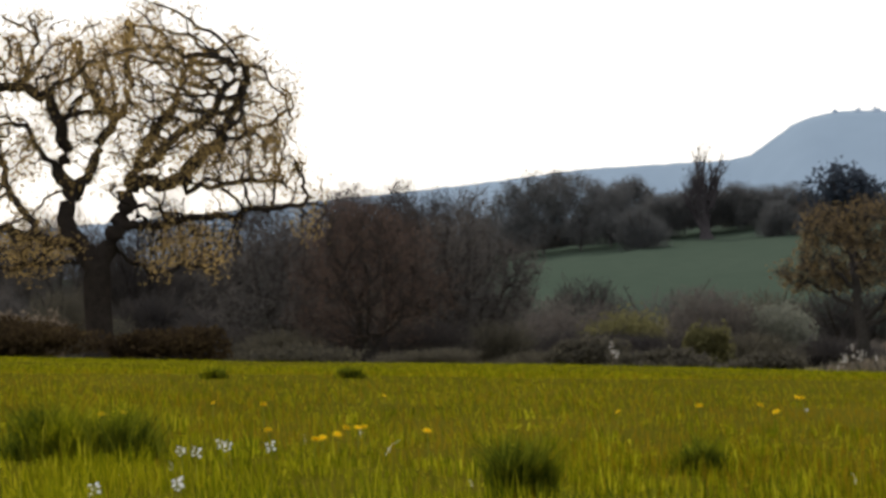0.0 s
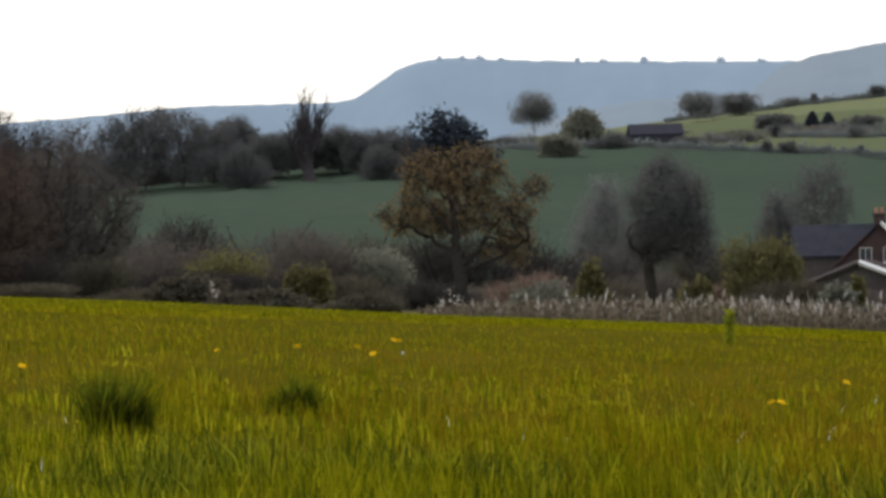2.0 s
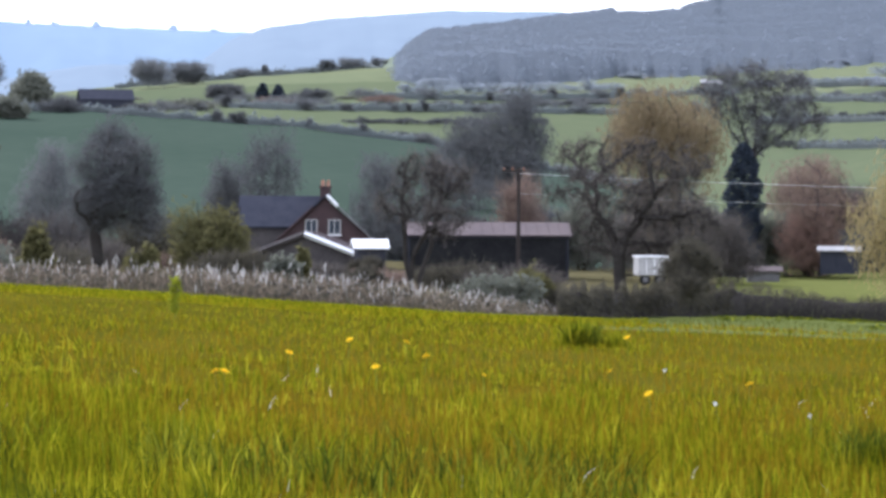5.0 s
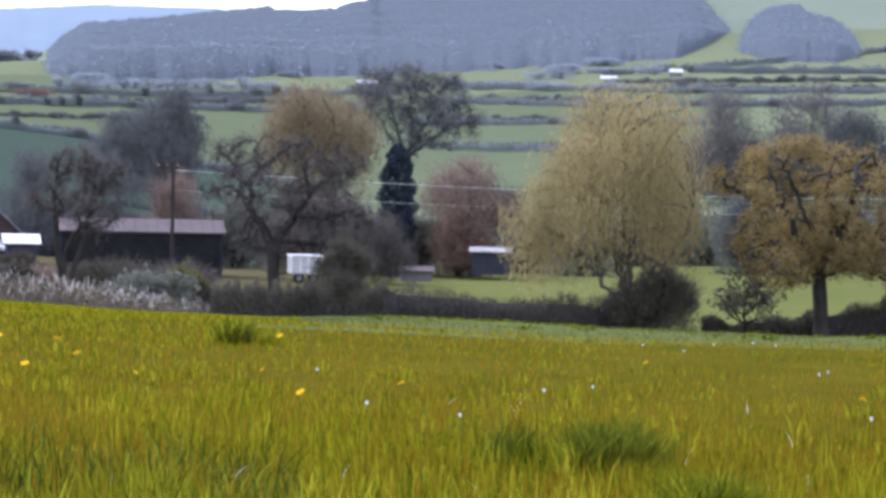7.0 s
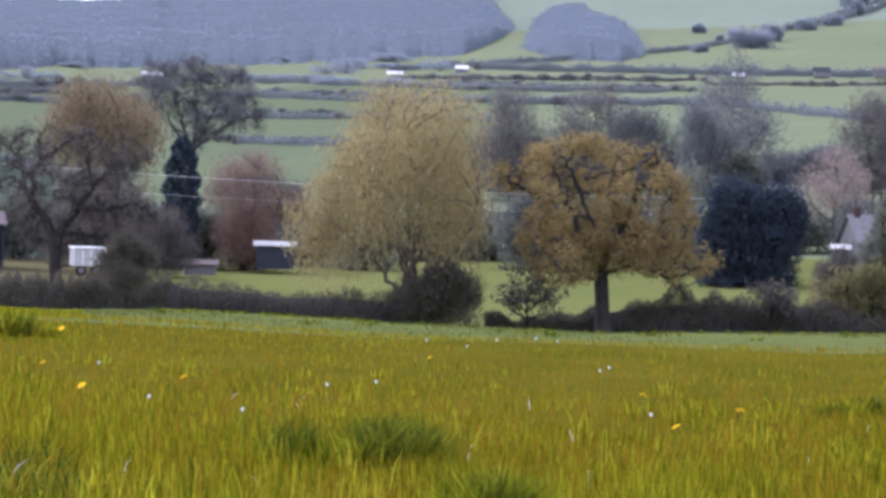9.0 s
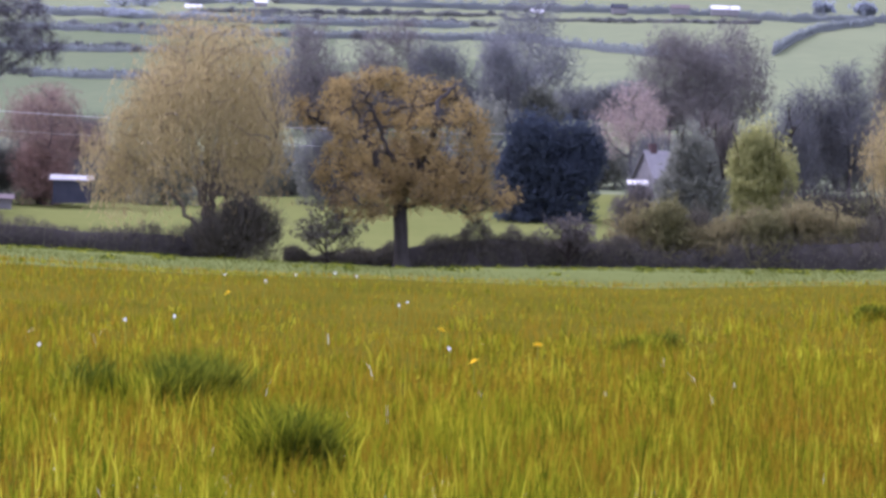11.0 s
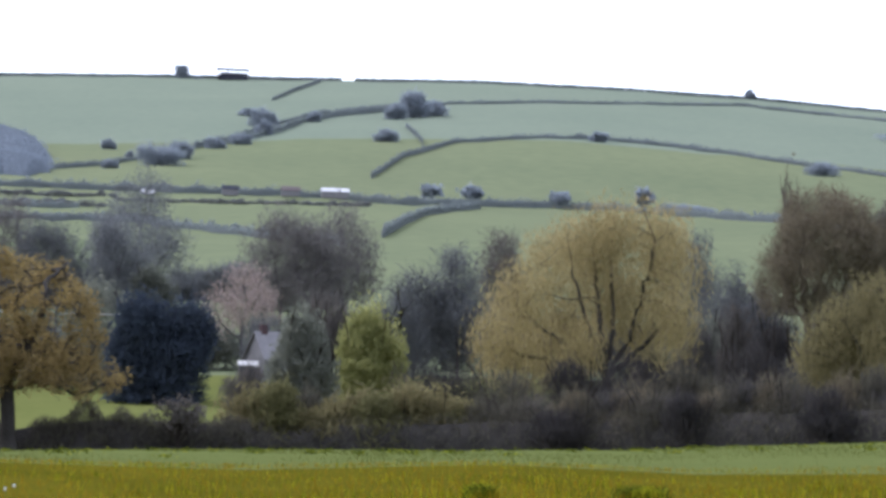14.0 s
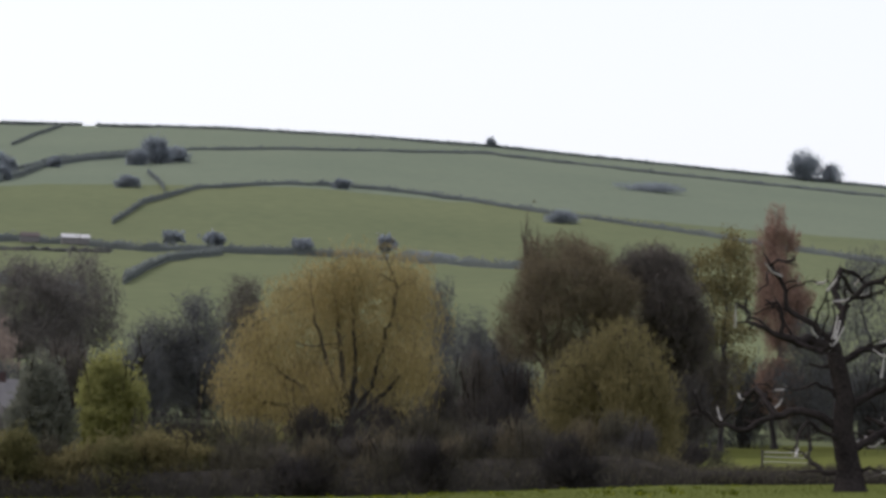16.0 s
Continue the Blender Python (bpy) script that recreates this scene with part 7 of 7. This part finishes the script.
def tussock(az, el, wide, seed, n=900, tall=0.28, bright=False):
    rng = np.random.default_rng(seed)
    d = meadow_distance(az, el)
    w = d * radians(wide) / 2
    ob = new("grass_tussock", None)
    c = on_ground(az, d)
    m = 13
    for k in range(m):
        # clumps of unlike height leaning outwards, some bright
        ang, rr = rng.uniform(0, 6.28), w * math.sqrt(rng.uniform(0, 0.95))
        ox, oy = math.cos(ang) * rr, math.sin(ang) * rr * 0.55
        q = n // m
        r = rng.normal(size=(q, 2)) * w * np.array([0.2, 0.14])
        px, py = c.x + ox + r[:, 0], c.y + oy + r[:, 1]
        a, dd = np.degrees(np.arctan2(px, py)), np.hypot(px, py)
        h = tall * rng.uniform(0.45, 1.1) * rng.uniform(0.35, 1.25, q)
        v, f = blades(rng, a, dd, h, 0.005 + 0.0002 * d, 0.9)
        o = new("grass_clump", mesh_np("grass_clump", v - np.array(c), f, [M["tuft" if (k % 4 == 0) == bright else "lush"]]))
        o.parent = ob
        tagged(o, kind="stuff")
    ob.location = c
    tagged(ob, "bright lush tussock of longer grass in the meadow" if bright else "dark lush tussock of longer grass in the meadow", "grass tussock", "tussocks in the meadow")


def flower_head(name, petals, r, mat, cup):
    bm = bmesh.new()
    rng = random.Random(petals)
    for ring, (rr, up) in enumerate(((1.0, 0.1), (0.75, 0.3), (0.45, 0.45))):
        for k in range(petals):
            a = 2 * math.pi * (k + 0.5 * ring) / petals + rng.uniform(-0.1, 0.1)
            w = math.pi / petals * 1.1
            c = lambda ang, q, z: bm.verts.new((math.cos(ang) * q * r, math.sin(ang) * q * r, z * r))
            bm.faces.new((c(a, 0.05, 0), c(a - w, 0.7 * rr, up * cup), c(a, rr, up * cup * 1.3), c(a + w, 0.7 * rr, up * cup)))
    return bm


def dandelion():
    ob = new("dandelion", None)
    part("stem", cone(bmesh.new(), (0, 0, -0.01), (0.008, 0, 0.19), 0.004, 0.003, 5), M["stem"], ob)
    h = part("flower_head", flower_head("head", 14, 0.036, M["petal"], 0.6), M["petal"], ob)
    h.matrix_basis = pose(0.008, 0, 0.19, 28, 10, 0)
    return tagged(ob, "yellow dandelion in flower on a thin stem", "flower", "dandelions in the meadow")


def seed_clock():
    ob = new("dandelion_clock", None)
    part("stem", cone(bmesh.new(), (0, 0, -0.01), (0.006, 0, 0.22), 0.003, 0.003, 5), M["stem"], ob)
    rng = np.random.default_rng(9)
    v, f = cards(rng, blob(rng, 90, 0.013, 0.013, 0.013, 0.1), 0.005)
    h = part_np("seed_head", v, f, M["white"], ob)
    h.location = (0.006, 0, 0.235)
    return tagged(ob, "white dandelion clock on a thin stem", "seed head", "dandelion clocks in the meadow")


def cuckoo_flower():
    ob = new("cuckoo_flower", None)
    part("stem", cone(bmesh.new(), (0, 0, -0.01), (0, 0, 0.24), 0.003, 0.002, 5), M["stem"], ob)
    for k in range(7):
        a = k * 2.4
        h = part("blossom", flower_head("blossom", 4, 0.014, M["white"], 0.5), M["white"], ob)
        h.matrix_basis = pose(0.022 * math.cos(a), 0.022 * math.sin(a), 0.2 + 0.009 * k, 40 * math.cos(a), 40 * math.sin(a), 0)
    return tagged(ob, "pale cuckoo flower with a loose head of white blossoms", "flower", "cuckoo flowers in the meadow")


DANDELIONS = [(-7.84, -1.83), (-7.66, -1.85), (-7.33, -1.82), (-3.96, -2.38), (-3.08, -2.65), (-2.82, -2.63), (-2.47, -2.56), (-2.24, -2.43), (-2.05, -2.45), (-1.9, -2.44), (-1.38, -1.77), (-0.48, -2.6), (1.42, -3.06), (1.45, -3.16), (3.77, -2.39),
              (5.7, -2.34), (6.96, -2.39), (7.29, -2.55), (7.78, -2.26), (7.98, -2.28), (-5.28, -1.72), (-4.15, -1.81), (16.32, -3.84), (16.45, -3.85), (17.88, -3.43), (22.29, -3.94), (19.24, -3.13), (20.57, -3.19), (25.2, -3.82),
              (28.26, -4.08), (26.11, -4.31), (25.54, -3.05), (33.83, -3.5), (19.9, -3.75), (20.99, -3.51), (40.8, -4.44), (39.39, -4.86), (38.59, -4.18)]
CLOCKS = [(33.6, -3.1), (35.2, -3.05), (36.18, -3.0), (36.65, -3.05), (26.36, -3.81), (27.68, -4.53), (37.66, -3.67), (29.69, -4.77), (32.65, -4.07), (31.52, -4.18), (37.77, -3.6), (34.55, -3.22), (38.83, -4.6), (8.05, -2.56)]
CUCKOO = [(-5.97, -2.77), (-5.72, -2.82), (-5.01, -2.67), (-4.86, -2.71), (-3.97, -2.79), (-6.25, -3.51), (-6.09, -3.49), (-7.97, -3.48)]
TUSSOCKS = [(-8.21, -2.8, 3.1, 0.3), (1.71, -4.2, 1.3, 0.28), (-2.15, -1.35, 0.5, 0.12), (-5.19, -1.2, 0.5, 0.12), (24.66, -3.25, 1.3, 0.2), (5.73, -3.9, 1.2, 0.2), (9.59, -5.9, 2.2, 0.22), (32.13, -6.1, 4.0, 0.26), (43.19, -4.5, 1.6, 0.12),
            (35.69, -7.6, 2.8, 0.26), (48.23, -3.5, 1.0, 0.1), (51.74, -3.4, 1.3, 0.1)]


def scatter(make, spots, head, seed):
    rng = random.Random(seed)
    first = None
    for az, el in spots:
        z1 = NEAR_D * math.tan(radians(float(BROW(az))))
        s = (z1 + EYE) / NEAR_D
        d = min(45.0, (EYE - head) / max(0.02, s - math.tan(radians(el))))
        m = Matrix.Translation(on_ground(az, d)) @ pose(0, 0, 0, rng.uniform(-8, 8), rng.uniform(-8, 8), rng.uniform(0, 360))
        if first is None:
            first = make()
            first.matrix_basis = m
        else:
            copy_thing(first, m)


for k, (a, e, w, tall) in enumerate(TUSSOCKS):
    tussock(a, e, w, 800 + k, int(1100 + 1000 * w), tall * 1.2, e < -7)
# a tall bright weed standing alone
ob = new("dock_plant", None)
p = on_ground(15.36, 27.0)
ob.location = p
stalk = part("stalk", cone(bmesh.new(), (0, 0, -0.02), (0.02, 0, 0.42), 0.008, 0.005, 6), M["stem"], ob)
rng_d = np.random.default_rng(12)
for k in range(9):
    v, f = cards(rng_d, np.stack([rng_d.normal(size=14) * 0.03, rng_d.normal(size=14) * 0.03, 0.1 + 0.04 * k + rng_d.uniform(0, 0.05, 14)], -1), 0.032)
    tagged(part_np("leaf_whorl", v, f, M["dock"], ob), kind="stuff")
tagged(ob, "upright bright green dock plant in the meadow", "plant")
scatter(dandelion, DANDELIONS, 0.19, 1)
scatter(seed_clock, CLOCKS, 0.23, 2)
scatter(cuckoo_flower, CUCKOO, 0.22, 3)

# a white-railed field gate far off beside the tall hedge
ob = new("field_gate", None)
ob.matrix_world = frame_at(60.75, 190, 0)
for x in (-1.7, 1.7):
    part("post", boxes((x - 0.08, -0.08, -0.3, x + 0.08, 0.08, 1.3), bevel=0.015), M["plank"], ob)
for z in (0.4, 0.75, 1.1):
    part("rail", boxes((-1.615, -0.03, z, 1.615, 0.03, z + 0.07), bevel=0.01), M["render"], ob)
tagged(ob, "pale weathered wooden field gate beyond the hedge", "gate")

# pale dead willowherb stems at the meadow edge
for k, (a, dz) in enumerate(((3.75, 0.75), (3.85, 0.5), (9.1, 0.8), (9.25, 0.6), (8.9, 0.5))):
    rng_s = np.random.default_rng(900 + k)
    ob = new("willowherb_stem", None)
    ob.location = on_ground(a, float(EDGE_D(a)) - 0.5)
    part("stem", cone(bmesh.new(), (0, 0, -0.05), (0.03, 0, dz), 0.012, 0.007, 5), M["reed"], ob)
    c = np.stack([rng_s.normal(size=26) * 0.045, rng_s.normal(size=26) * 0.045, rng_s.uniform(0.5, 1.0, 26) * dz], -1)
    v, f = cards(rng_s, c, 0.05, 0.0, 0.5)
    tagged(part_np("seed_plume", v, f, M["fluff"], ob), kind="stuff")
    tagged(ob, "dead pale willowherb stem with white fluff", "weed", "dead willowherb stems")
